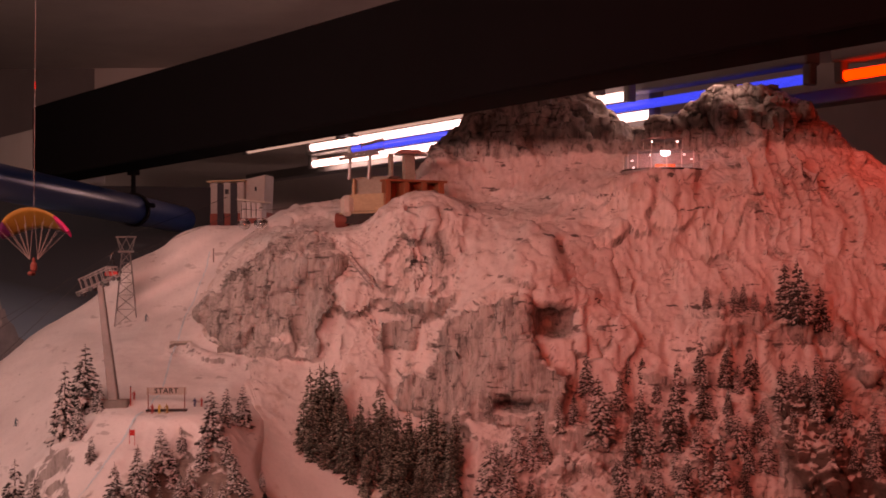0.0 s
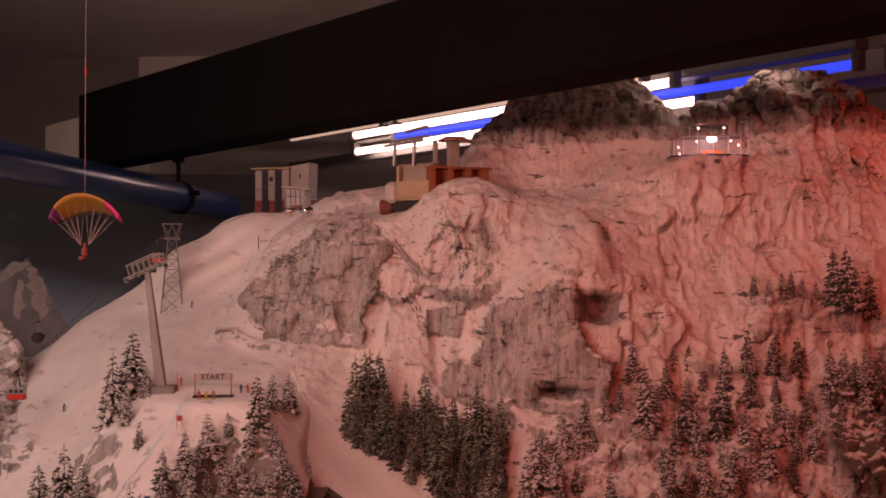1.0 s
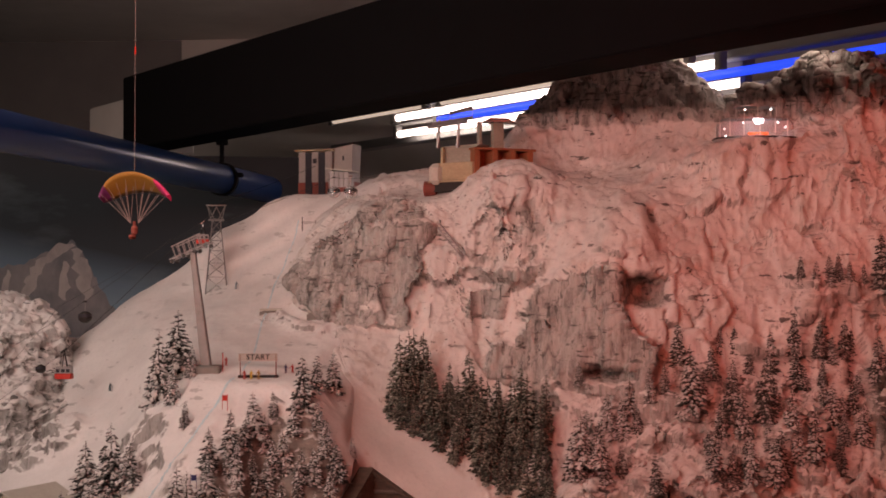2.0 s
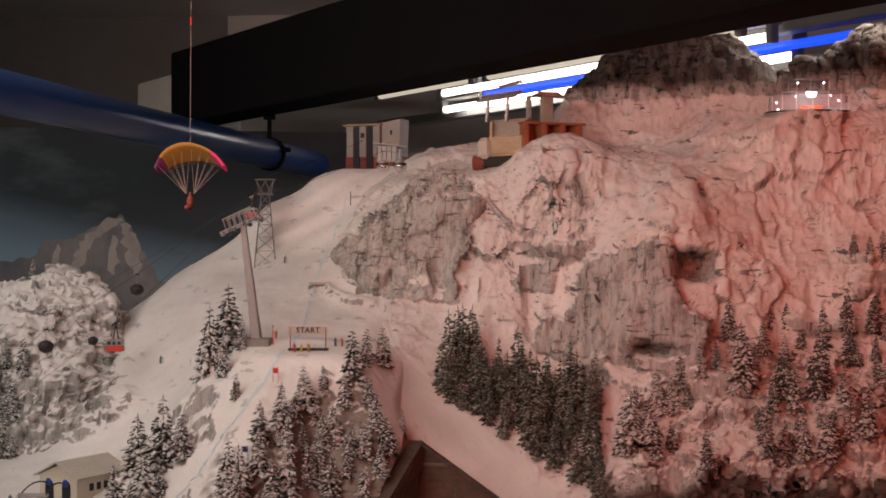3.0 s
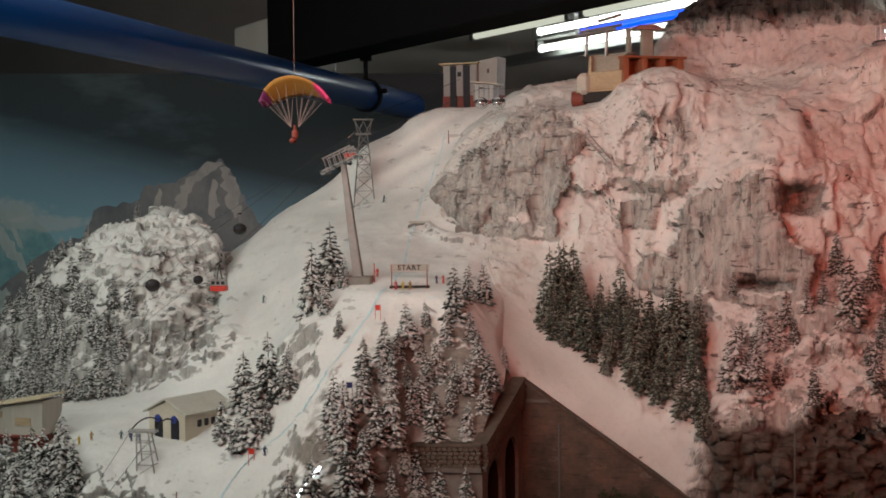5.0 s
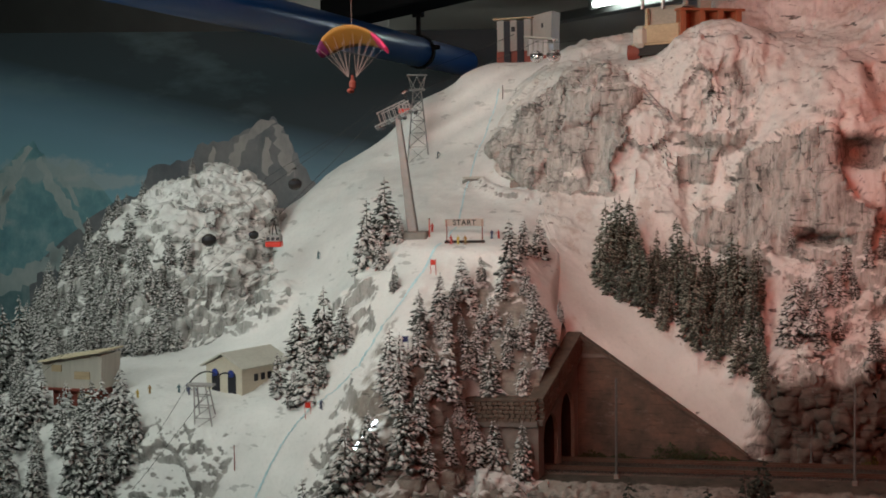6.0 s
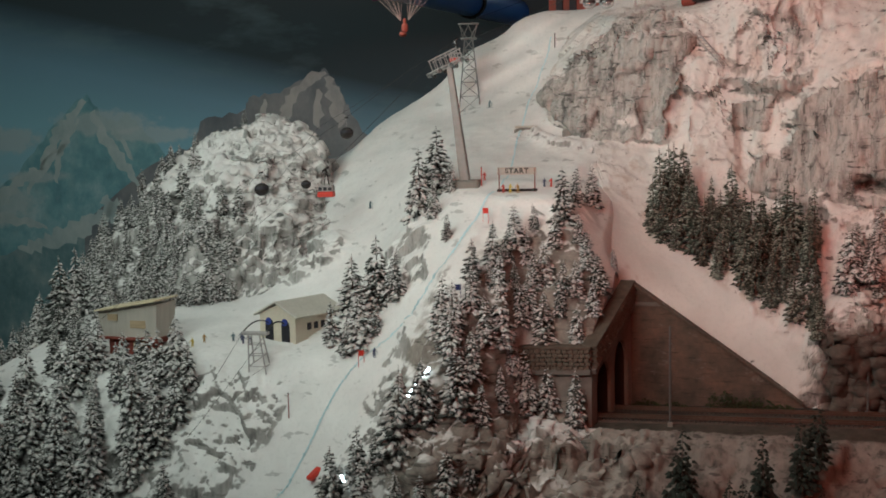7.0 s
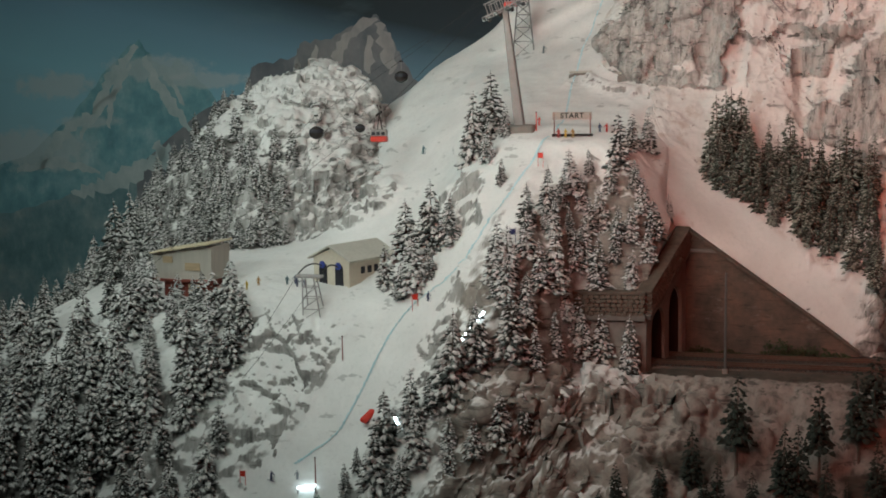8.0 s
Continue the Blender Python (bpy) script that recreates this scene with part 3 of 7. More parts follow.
BLOCK = panel([(-0.208, 1.532), (-0.150, 1.538), (-0.124, 1.495), (-0.180, 1.462), (-0.210, 1.480)], 0.014, 0.016, 205)
KNOB = panel([(0.108, 1.515), (0.125, 1.600), (0.172, 1.636), (0.215, 1.622), (0.226, 1.580), (0.222, 1.530), (0.185, 1.512)], 0.040, 0.008, 206)
slice_flat(SHIELD, 0.016)
slice_flat(COLUMN, 0.016)
slice_flat(FACE, 0.014, 0.6)
p[..., 1] -= 0.020 * BLOCK + 0.042 * KNOB
p[..., 1] -= RIBS * (0.006 + 0.018 * layered(f * np.array([20, 20, 1.6]), 3, 210, 0.5, True).reshape(shape))
# hollows and bosses of the face
front = smooth(3.0 - y, 0.0, 0.1)
hollow = 0.095 * lump(0.195, 1.452, 0.040, 0.024, 3.5) + 0.075 * lump(0.125, 1.306, 0.043, 0.012, 4) + 0.028 * lump(0.222, 1.59, 0.014, 0.020, 3) + 0.03 * lump(0.02, 1.25, 0.03, 0.018, 3)
p[..., 1] += hollow * front
boss = 0.02 * lump(-0.06, 1.63, 0.06, 0.04) + 0.022 * lump(0.18, 1.50, 0.09, 0.018) + 0.02 * lump(0.02, 1.275, 0.03, 0.02)
p[..., 1] -= boss * front
gully = 0.035 * lump(-0.27, 1.43, 0.02, 0.06) + 0.03 * lump(-0.10, 1.38, 0.018, 0.07)
p[..., 1] += gully * front
steps = outcrop(p, [(0.48, 1.462), (0.57, 1.484), (0.627, 1.488), (0.689, 1.478), (0.74, 1.428), (0.81, 1.366), (1.0, 1.33)], 0.035, 0.09, 120)
stones = outcrop(p, [(0.58, 1.330), (0.645, 1.326), (0.693, 1.299), (0.758, 1.257), (1.0, 1.22)], 0.050, 0.40, 121)
steps = steps + outcrop(p, [(0.16, 1.272), (0.193, 1.279), (0.246, 1.278), (0.31, 1.238)], 0.025, 0.06, 122)
steps = steps + outcrop(p, [(0.36, 1.365), (0.44, 1.36), (0.52, 1.372)], 0.02, 0.04, 124)
steps = steps + outcrop(p, [(-0.34, 1.585), (-0.27, 1.575), (-0.2, 1.588)], 0.014, 0.05, 125)
steps = steps + outcrop(p, [(-0.10, 1.50), (-0.03, 1.49), (0.03, 1.515)], 0.018, 0.05, 126)
calm = normals(p)[..., 2]
steep = smooth(0.85 - n[..., 2], 0.0, 0.35)
firs = smooth(0.5 - np.abs((x + 0.16) / 0.16), 0, 0.2) * smooth(1.29 - z, 0, 0.03)
bare_strip = smooth(1.165 - 0.72 * (x + 0.28) + 0.10 - z, 0, 0.04) * smooth(0.05 - x, 0, 0.04)
rough = layered(f * np.array([13, 13, 20]), 3, 240).reshape(shape)
foot = smooth(1.12 + 0.06 * rough - z, 0.0, 0.04) * smooth(x, 0.0, 0.05)
terrace = smooth(x, 0.02, 0.10) * smooth(1.36 + 0.05 * rough - z, 0.0, 0.07) * (1 - COLUMN)
amount = (0.42 + 0.58 * steep) * (1 - 0.85 * np.maximum(firs, bare_strip)) * (1 - 0.7 * foot)
knob_side = KNOB * smooth(0.172 - x, 0, 0.02) * smooth(1.615 - z, 0, 0.02)
cliff = np.clip(SHIELD * (1 - 0.9 * lump(-0.315, 1.425, 0.035, 0.012)) + COLUMN + 0.75 * FACE + 0.8 * knob_side + 0.35 * RIBS, 0, 1)
p, crack = crag(p, amount * (0.85 - 0.10 * cliff + 0.6 * smooth(z, 1.63, 1.70) + 0.30 * smooth(x, 0.2, 0.35) * smooth(1.76 - z, 0, 0.05)), 17)
# wrinkled bare summits
top = smooth(p[..., 2], 1.765, 1.82) * smooth(y, 2.66, 2.74)
slant = np.stack([f[:, 0] * 0.85 + f[:, 2] * 0.5, f[:, 1], f[:, 2] * 0.85 - f[:, 0] * 0.5], -1)
creased = slant + 0.02 * np.stack([layered(f * 14, 3, s_) for s_ in (221, 222, 223)], -1)
p = p + normals(p) * (top * (0.020 * layered(creased * np.array([26, 18, 9]), 4, 220, 0.5, True).reshape(shape) + 0.006 * layered(f * 60, 3, 224).reshape(shape)))[..., None]
p, crack3 = crag(p, 0.55 * cliff, 57, 1.7)
p, crack2 = crag(p, np.clip(foot + stones, 0, 1) * 1.3, 27, 1.2, 3.0)
p, crack4 = crag(p, 1.5 * terrace * (1 - np.clip(stones, 0, 1)) * (0.4 + 0.6 * smooth(rough, -0.3, 0.3)), 67, 0.85, 2.6)
crack = np.maximum(crack, crack4 * terrace)
crack = np.maximum(np.maximum(crack, crack2 * foot), crack3 * cliff)
bulge = layered(f * np.array([7, 7, 7]), 4, 60).reshape(shape)
p = p + normals(p) * (0.012 * bulge * amount)[..., None]
n = normals(p)
streaks = layered(f * np.array([26, 26, 5]), 4, 70).reshape(shape)
patch = layered(f * 7, 4, 75).reshape(shape)
under = smooth(0.05 - n[..., 2], 0.0, 0.35)
face = 0.65 * calm + 0.35 * n[..., 2]
rock = 0.62 * cliff * np.clip(1.0 + 0.5 * patch + 0.35 * streaks, 0.6, 1.25) * smooth(0.75 - face, 0, 0.3) + 0.36 * under + 0.22 * crack * amount + 0.20 * smooth(streaks, 0.2, 0.5) * steep + 0.10 * smooth(patch, 0.1, 0.5) * steep + 0.62 * smooth(top, 0.3, 0.9) - 0.06
rock += 0.42 * terrace * smooth(0.72 - n[..., 2], 0, 0.35)
rock += 0.6 * smooth(hollow, 0.008, 0.03) + 0.5 * smooth(1.12 - z, 0.0, 0.03) * smooth(x, -0.02, 0.06)
rock += 0.45 * np.clip(steps, 0, 1) * smooth(0.7 - n[..., 2], 0, 0.3) + 0.5 * stones * smooth(0.75 - face, 0, 0.3)
rock -= 0.45 * bare_strip * smooth(0.16 - rock, 0, 0.1)
massif = sheet("mountain_massif", p, rock, M_MASSIF, "pale rocky mountain face dusted with snow", "mountain", np.maximum(0.85 * stones, 0.75 * foot) * smooth(0.78 - face, 0, 0.25))

# the white knoll beside the slope
KNOLL_FOOT = [(-1.56, 2.62, 0.95), (-1.3, 2.50, 1.02), (-1.1, 2.47, 1.06), (-0.98, 2.51, 1.10), (-0.86, 2.70, 1.18)]
KNOLL_LOW = [(-1.56, 2.66, 1.00), (-1.36, 2.57, 1.10), (-1.15, 2.53, 1.19), (-1.0, 2.56, 1.22), (-0.92, 2.64, 1.22), (-0.86, 2.74, 1.22)]
KNOLL_MIDDLE = [(-1.56, 2.72, 1.03), (-1.38, 2.65, 1.18), (-1.25, 2.63, 1.29), (-1.1, 2.62, 1.335), (-1.0, 2.66, 1.30), (-0.93, 2.72, 1.24), (-0.86, 2.78, 1.20)]
KNOLL_TOP = [(-1.56, 2.80, 1.03), (-1.40, 2.80, 1.20), (-1.319, 2.80, 1.336), (-1.264, 2.80, 1.380), (-1.21, 2.80, 1.410), (-1.106, 2.80, 1.427), (-1.03, 2.80, 1.420), (-0.98, 2.80, 1.358), (-0.944, 2.80, 1.298), (-0.90, 2.81, 1.22), (-0.86, 2.82, 1.15)]
KNOLL_BACK = [(-1.56, 3.0, 0.95), (-1.1, 3.02, 1.10), (-0.86, 3.0, 1.05)]
KNOLL = [KNOLL_FOOT, KNOLL_LOW, KNOLL_MIDDLE, KNOLL_TOP, KNOLL_BACK]
p = draped(KNOLL, -1.56, -0.86, 0.0034, 230)
n = normals(p)
beds = p[..., 2] * 34 + 1.6 * layered(p.reshape(-1, 3) * 8, 3, 36).reshape(n.shape[:2])
p = p + n * (0.0045 * smooth(np.abs((beds % 1.0) - 0.5) * 2, 0.1, 0.5) - 0.002)[..., None]
p, crack = crag(p, np.full(n.shape[:2], 1.25), 31, 1.35)
p = p + normals(p) * (0.013 * layered(p.reshape(-1, 3) * np.array([9, 9, 16]), 4, 33).reshape(n.shape[:2]))[..., None]
n = normals(p)
rock = 0.55 * smooth(0.34 - n[..., 2], 0, 0.35) + 0.45 * crack + 0.65 * smooth(1.25 - p[..., 2], 0, 0.05) * smooth(0.6 - n[..., 2], 0, 0.3) + 0.02
knoll = sheet("rock_knoll", p, rock, M_KNOLL, "craggy grey knoll half buried in white snow", "rock knoll")

# the railway ledge and the bank below it
BANK_FOOT = [(-0.34, 1.55, 0.52), (-0.25, 1.55, 0.52), (0.0, 1.52, 0.50), (1.35, 1.50, 0.52)]
BANK_LOW = [(-0.34, 1.88, 0.787), (-0.25, 1.88, 0.775), (0.0, 1.86, 0.745), (1.35, 1.86, 0.74)]
BANK_MIDDLE = [(-0.34, 2.0, 0.885), (-0.1, 2.01, 0.865), (0.3, 2.0, 0.86), (1.35, 2.0, 0.86)]
BANK_TOP = [(-0.34, 2.07, 0.936), (-0.1, 2.10, 0.936), (0.3, 2.10, 0.934), (1.35, 2.10, 0.934)]
LEDGE_FRONT = [(-0.34, 2.132, 0.947), (1.35, 2.132, 0.947)]
LEDGE_BACK = [(-0.34, 2.34, 0.947), (1.35, 2.34, 0.947)]
LEDGE = [BANK_FOOT, BANK_LOW, BANK_MIDDLE, BANK_TOP, LEDGE_FRONT, LEDGE_BACK]
p = draped(LEDGE, -0.34, 1.35, 0.0042, 210)
p = np.where((p[..., 1] < 2.12)[..., None] & (p[..., :1] < -0.2), p - np.array([0, 0, 0.03]) * smooth(-0.318 - p[..., :1], 0.0, 0.02), p)
n = normals(p)
bank = smooth(2.14 - p[..., 1], 0.0, 0.05)
bed = p
g_ = p.reshape(-1, 3)
slant = np.stack([g_[:, 0] * 0.8 - g_[:, 2] * 0.6, g_[:, 1], g_[:, 0] * 0.6 + g_[:, 2] * 0.8], -1)
beds_up = layered(slant * np.array([34, 12, 9]), 4, 95, 0.55, True).reshape(bank.shape)
near_hill = smooth(-0.10 - p[..., 0], 0.0, 0.2)
p = p + n * ((0.005 + 0.008 * near_hill) * beds_up * bank)[..., None]
p, crack = crag(p, bank * (0.55 + 0.75 * near_hill) + 0.03, 3, 1.3, 2.2)
n = normals(p)
rock = 0.5 * bank * (1 - 0.6 * near_hill) + 0.4 * crack * bank + 0.35 * smooth(0.6 - n[..., 2], 0, 0.3) + 0.12 - 0.12 * near_hill
level = smooth(p[..., 1], 2.10, 2.13)
green = smooth(layered(bed.reshape(-1, 3) * 8, 3, 57).reshape(rock.shape), -0.15, 0.25) * smooth(0.90 - p[..., 2], 0, 0.06)
ledge = sheet("ground_railway_ledge", p, rock, M_FRONT, "brown rocky bank with a level railway ledge", "railway ledge", np.maximum(level, 0.9 * green))

# ---- the hall round the model ----
def slab(name, c, s, material, label, category):
    bm = bmesh.new()
    box(bm, *c, *s)
    return tagged(link_bm(name, bm, material), label, category, kind="structure")


slab("floor", (0, 2.0, -0.05), (12, 10, 0.1), M_FLOOR, "dark carpeted hall floor", "floor")
slab("ceiling", (0, 2.0, 2.40), (12, 10, 0.1), M_HIGH, "grey painted hall ceiling", "ceiling")
slab("display_base", (-0.525, 2.47, 0.24), (3.75, 1.80, 0.48), M_BLACK, "matt black base under the model landscape", "display base")
slab("wall_south", (0, -3.0, 1.2), (12, 0.1, 2.4), M_WALL, "dark painted hall wall", "wall")
slab("wall_north", (2.36, 5.05, 1.2), (7.28, 0.1, 2.4), M_CEIL, "pale grey painted hall wall", "wall")
# left stretch of the same wall, its shade put into a darker colour
slab("wall_north_dark", (-3.64, 5.05, 1.2), (4.72, 0.1, 2.4), M_SHADEWALL, "grey hall wall behind the pipe, shade painted in", "wall")
slab("wall_west", (-6.0, 2.0, 1.2), (0.1, 10, 2.4), M_WALL, "dark painted hall wall", "wall")
slab("wall_east", (6.0, 2.0, 1.2), (0.1, 10, 2.4), M_WALL, "dark painted hall wall", "wall")

# black beam that crosses over the model
BEAM_A, BEAM_B = Vector((-1.03, 3.80, 0)), Vector((1.7, 0.35, 0))
d = (BEAM_B - BEAM_A).normalized()
side = Vector((-d.y, d.x, 0))
bm = bmesh.new()
mid = (BEAM_A + BEAM_B) / 2 - side * 0.06
box(bm, mid.x, mid.y, 1.928, (BEAM_B - BEAM_A).length, 0.12, 0.20, 0.004, Matrix.Rotation(math.atan2(d.y, d.x), 3, "Z"))
beam = tagged(link_bm("beam_black", bm, M_BLACK), "matt black beam hung below the ceiling", "beam", kind="structure")
bm = bmesh.new()
end = BEAM_A - d * 0.16
box(bm, end.x, end.y, 1.90, 0.30, 0.20, 0.15, 0.006, Matrix.Rotation(math.atan2(d.y, d.x), 3, "Z"))
tagged(link_bm("beam_pier", bm, M_CEIL), "pale grey block at the beam's end", "pier", kind="structure")


# ---- painted backdrop ----
CLOUDS = ((-2.158, 1.392, 0.085, 0.030), (-2.23, 1.21, 0.13, 0.045), (-1.885, 1.438, 0.11, 0.028), (-1.75, 1.40, 0.10, 0.018), (-2.07, 1.288, 0.07, 0.013))


def with_clouds(nt, col):
    """Soft painted clouds: ellipses round (x, z) with a billowing edge, over the colour col."""
    c = nt.nodes.new("ShaderNodeTexCoord")
    puffs = noise_at(nt, 28, 4, 0.6)
    for cx, cz, rx, rz in CLOUDS:
        mp = nt.nodes.new("ShaderNodeMapping")
        mp.inputs["Location"].default_value = (-cx / rx, 0, -cz / rz)
        mp.inputs["Scale"].default_value = (1 / rx, 0, 1 / rz)
        nt.links.new(c.outputs["Object"], mp.inputs[0])
        dist = nt.nodes.new("ShaderNodeVectorMath")
        dist.operation = "LENGTH"
        nt.links.new(mp.outputs[0], dist.inputs[0])
        near = nt.nodes.new("ShaderNodeMath")
        near.operation = "MULTIPLY_ADD"
        nt.links.new(puffs, near.inputs[0])
        near.inputs[1].default_value = -1.9
        nt.links.new(dist.outputs["Value"], near.inputs[2])
        col = mixed(nt, ramp(nt, near.outputs[0], [(0.0, (0.62, 0.62, 0.62)), (0.16, (0.4, 0.4, 0.4)), (0.5, (0, 0, 0))]), col, (0.46, 0.50, 0.50))
    return col


def mural(name, dark, mid, lite, scale, clouds=False):
    m, nt, b = nodes_of(name, 0.9)
    big = noise_at(nt, scale, 5, 0.6)
    fine = noise_at(nt, scale * 5, 5, 0.65, (1, 1, 0.5))
    col = mixed(nt, 0.45, ramp(nt, big, [(0.32, dark), (0.5, mid), (0.68, lite)]), ramp(nt, fine, [(0.3, dark), (0.55, mid), (0.75, lite)]))
    if clouds:
        col = with_clouds(nt, col)
    nt.links.new(col, b.inputs["Base Color"])
    return m


def sky_paint():
    m, nt, b = nodes_of("painted_sky_and_shade", 0.9)
    c = nt.nodes.new("ShaderNodeTexCoord")
    sx = nt.nodes.new("ShaderNodeSeparateXYZ")
    nt.links.new(c.outputs["Object"], sx.inputs[0])
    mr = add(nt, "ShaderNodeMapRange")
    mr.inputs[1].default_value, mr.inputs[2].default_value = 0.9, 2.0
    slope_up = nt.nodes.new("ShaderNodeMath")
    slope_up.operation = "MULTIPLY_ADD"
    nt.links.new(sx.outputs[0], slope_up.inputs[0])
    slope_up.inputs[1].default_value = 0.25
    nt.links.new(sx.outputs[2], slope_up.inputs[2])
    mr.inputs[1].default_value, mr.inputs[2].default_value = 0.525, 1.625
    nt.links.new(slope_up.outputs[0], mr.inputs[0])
    # the near-black upper stops are shade on the board, painted along a slant
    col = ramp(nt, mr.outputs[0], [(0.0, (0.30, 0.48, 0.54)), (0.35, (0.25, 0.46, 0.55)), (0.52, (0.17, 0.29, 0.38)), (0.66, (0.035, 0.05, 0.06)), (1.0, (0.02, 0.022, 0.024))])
    haze = noise_at(nt, 2.5, 5, 0.6, (1, 1, 3))
    col = mixed(nt, ramp(nt, haze, [(0.55, (0, 0, 0)), (0.75, (0.35, 0.35, 0.35))]), col, (0.2, 0.27, 0.29))
    col = with_clouds(nt, col)
    nt.links.new(col, b.inputs["Base Color"])
    return m


BACK_A, BACK_B = Vector((-3.9, 3.05, 0)), Vector((-0.55, 3.95, 0))   # ends of the board
back_d = (BACK_B - BACK_A).normalized()
back_n = Vector((back_d.y, -back_d.x, 0))
bm = bmesh.new()
c = (BACK_A + BACK_B) / 2 - back_n * 0.02
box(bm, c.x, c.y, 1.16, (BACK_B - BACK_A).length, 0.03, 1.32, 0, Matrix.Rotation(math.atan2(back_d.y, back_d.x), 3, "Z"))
backdrop = tagged(link_bm("backdrop", bm, sky_paint()), "painted blue mountain sky on the back board, upper shade painted in", "backdrop", kind="structure")

M_SCREE = mural("painted_pinkish_scree", (0.26, 0.26, 0.26), (0.38, 0.36, 0.35), (0.48, 0.45, 0.43), 9.0)
M_FOOT = mural("painted_dark_foothills", (0.08, 0.16, 0.18), (0.17, 0.27, 0.29), (0.38, 0.42, 0.41), 9.0)
M_FAR = mural("painted_blue_rock", (0.09, 0.20, 0.23), (0.18, 0.35, 0.39), (0.40, 0.53, 0.54), 8.0, True)
M_NEARP = mural("painted_grey_rock", (0.09, 0.105, 0.12), (0.17, 0.18, 0.195), (0.30, 0.295, 0.29), 6.0)
M_STREAK = mural("painted_pale_scree", (0.28, 0.36, 0.37), (0.40, 0.47, 0.47), (0.52, 0.56, 0.54), 9.0)


def painted_ridge(name, outline, lift, material, label, seed):
    """A flat painted shape on the board: outline of (x, z) along its upper edge, roughened."""
    rng = random.Random(seed)
    pts = []
    for (x0, z0), (x1, z1) in zip(outline, outline[1:]):
        for k in range(6):
            t = k / 6
            pts.append((x0 + (x1 - x0) * t, z0 + (z1 - z0) * t + (rng.random() - 0.5) * 0.016 * (k > 0)))
    pts.append(outline[-1])
    bm = bmesh.new()
    top, low = [], []
    for x, z in pts:
        s = (x - BACK_A.x) / back_d.x
        q = BACK_A + back_d * s + back_n * lift
        top.append(bm.verts.new((q.x, q.y, z)))
        low.append(bm.verts.new((q.x, q.y, 0.55)))
    for k in range(len(top) - 1):
        bm.faces.new((low[k], low[k + 1], top[k + 1], top[k]))
    return tagged(link_bm(name, bm, material), label, "mural", kind="structure")


painted_ridge("backdrop_range", [(-3.6, 1.05), (-2.9, 1.12), (-2.5, 1.10), (-2.26, 1.19), (-2.132, 1.291), (-2.065, 1.378), (-1.975, 1.48), (-1.926, 1.52), (-1.885, 1.455), (-1.845, 1.44), (-1.825, 1.465), (-1.78, 1.42), (-1.69, 1.31), (-1.45, 1.27), (-1.1, 1.2)], -0.0040, M_FAR, "painted blue-grey alpine peak", 4)
painted_ridge("backdrop_summit", [(-1.95, 1.15), (-1.75, 1.32), (-1.64, 1.37), (-1.62, 1.435), (-1.50, 1.465), (-1.485, 1.50), (-1.40, 1.51), (-1.314, 1.556), (-1.275, 1.580), (-1.238, 1.523), (-1.20, 1.44), (-1.13, 1.33), (-1.02, 1.25), (-0.9, 1.1)], -0.0028, M_NEARP, "painted grey horned summit", 5)

painted_ridge("backdrop_foothill", [(-2.6, 1.02), (-2.3, 1.03), (-2.1, 1.09), (-1.9, 1.14), (-1.75, 1.25), (-1.55, 1.31), (-1.3, 1.25), (-1.0, 1.1)], -0.0034, M_FOOT, "painted dark blue foothills", 6)


def on_board(bm, x, z, lift):
    q = BACK_A + back_d * ((x - BACK_A.x) / back_d.x) + back_n * lift
    return bm.verts.new((q.x, q.y, z))


def brushed(strokes, lift, name, material, label, seed):
    """Ragged strokes of paint from (x, z) to (x, z), each as wide as given, on one stretch of the board."""
    rng = random.Random(seed)
    bm = bmesh.new()
    for x0, z0, x1, z1, w in strokes:
        dx, dz = x1 - x0, z1 - z0
        length = math.hypot(dx, dz)
        n = max(6, int(length / 0.012))
        bend, prev = rng.uniform(-0.12, 0.12) * length, None
        for k in range(n + 1):
            t = k / n
            off = bend * math.sin(math.pi * t) + rng.uniform(-0.2, 0.2) * w
            half = w * 0.5 * (0.12 + math.sin(math.pi * (0.08 + 0.88 * t)) ** 0.7) * rng.uniform(0.6, 1.3)
            cx, cz = x0 + dx * t - dz / length * off, z0 + dz * t + dx / length * off
            pair = [on_board(bm, cx - dz / length * h, cz + dx / length * h, lift) for h in (-half, half)]
            if prev:
                bm.faces.new((prev[0], pair[0], pair[1], prev[1]))
            prev = pair
    return tagged(link_bm(name, bm, material), label, "mural", kind="structure")


brushed([(-1.93, 1.50, -2.06, 1.31, 0.030), (-1.915, 1.47, -1.79, 1.26, 0.028), (-1.95, 1.45, -2.02, 1.27, 0.018), (-1.86, 1.42, -1.81, 1.33, 0.016), (-2.07, 1.31, -2.22, 1.16, 0.03), (-1.85, 1.21, -2.13, 1.08, 0.045), (-2.28, 1.15, -2.05, 1.14, 0.03), (-1.99, 1.38, -2.10, 1.24, 0.02), (-1.89, 1.23, -1.84, 1.13, 0.03)], -0.0022, "backdrop_scree", M_STREAK, "pale painted scree on the blue peak", 7)
brushed([(-1.275, 1.57, -1.40, 1.46, 0.030), (-1.27, 1.555, -1.235, 1.41, 0.034), (-1.295, 1.52, -1.30, 1.41, 0.025), (-1.44, 1.495, -1.47, 1.40, 0.018), (-1.36, 1.49, -1.41, 1.40, 0.02)], -0.0016, "backdrop_scree", M_SCREE, "pale painted scree on the horned summit", 8)


# ---- pipe with its hangers ----
pipe = thing("water_pipe", (-0.80, 3.46, 1.746), "glossy dark blue water pipe hung under the beam", "pipe")
bm = bmesh.new()
PA, PB = Vector((-1.14, 1.05, 1.762)), Vector((-0.60, 5.0, 1.712))
pd = (PB - PA).normalized()
rings = rod(bm, PA - pipe.location, PB - pipe.location, 0.038, n=40)
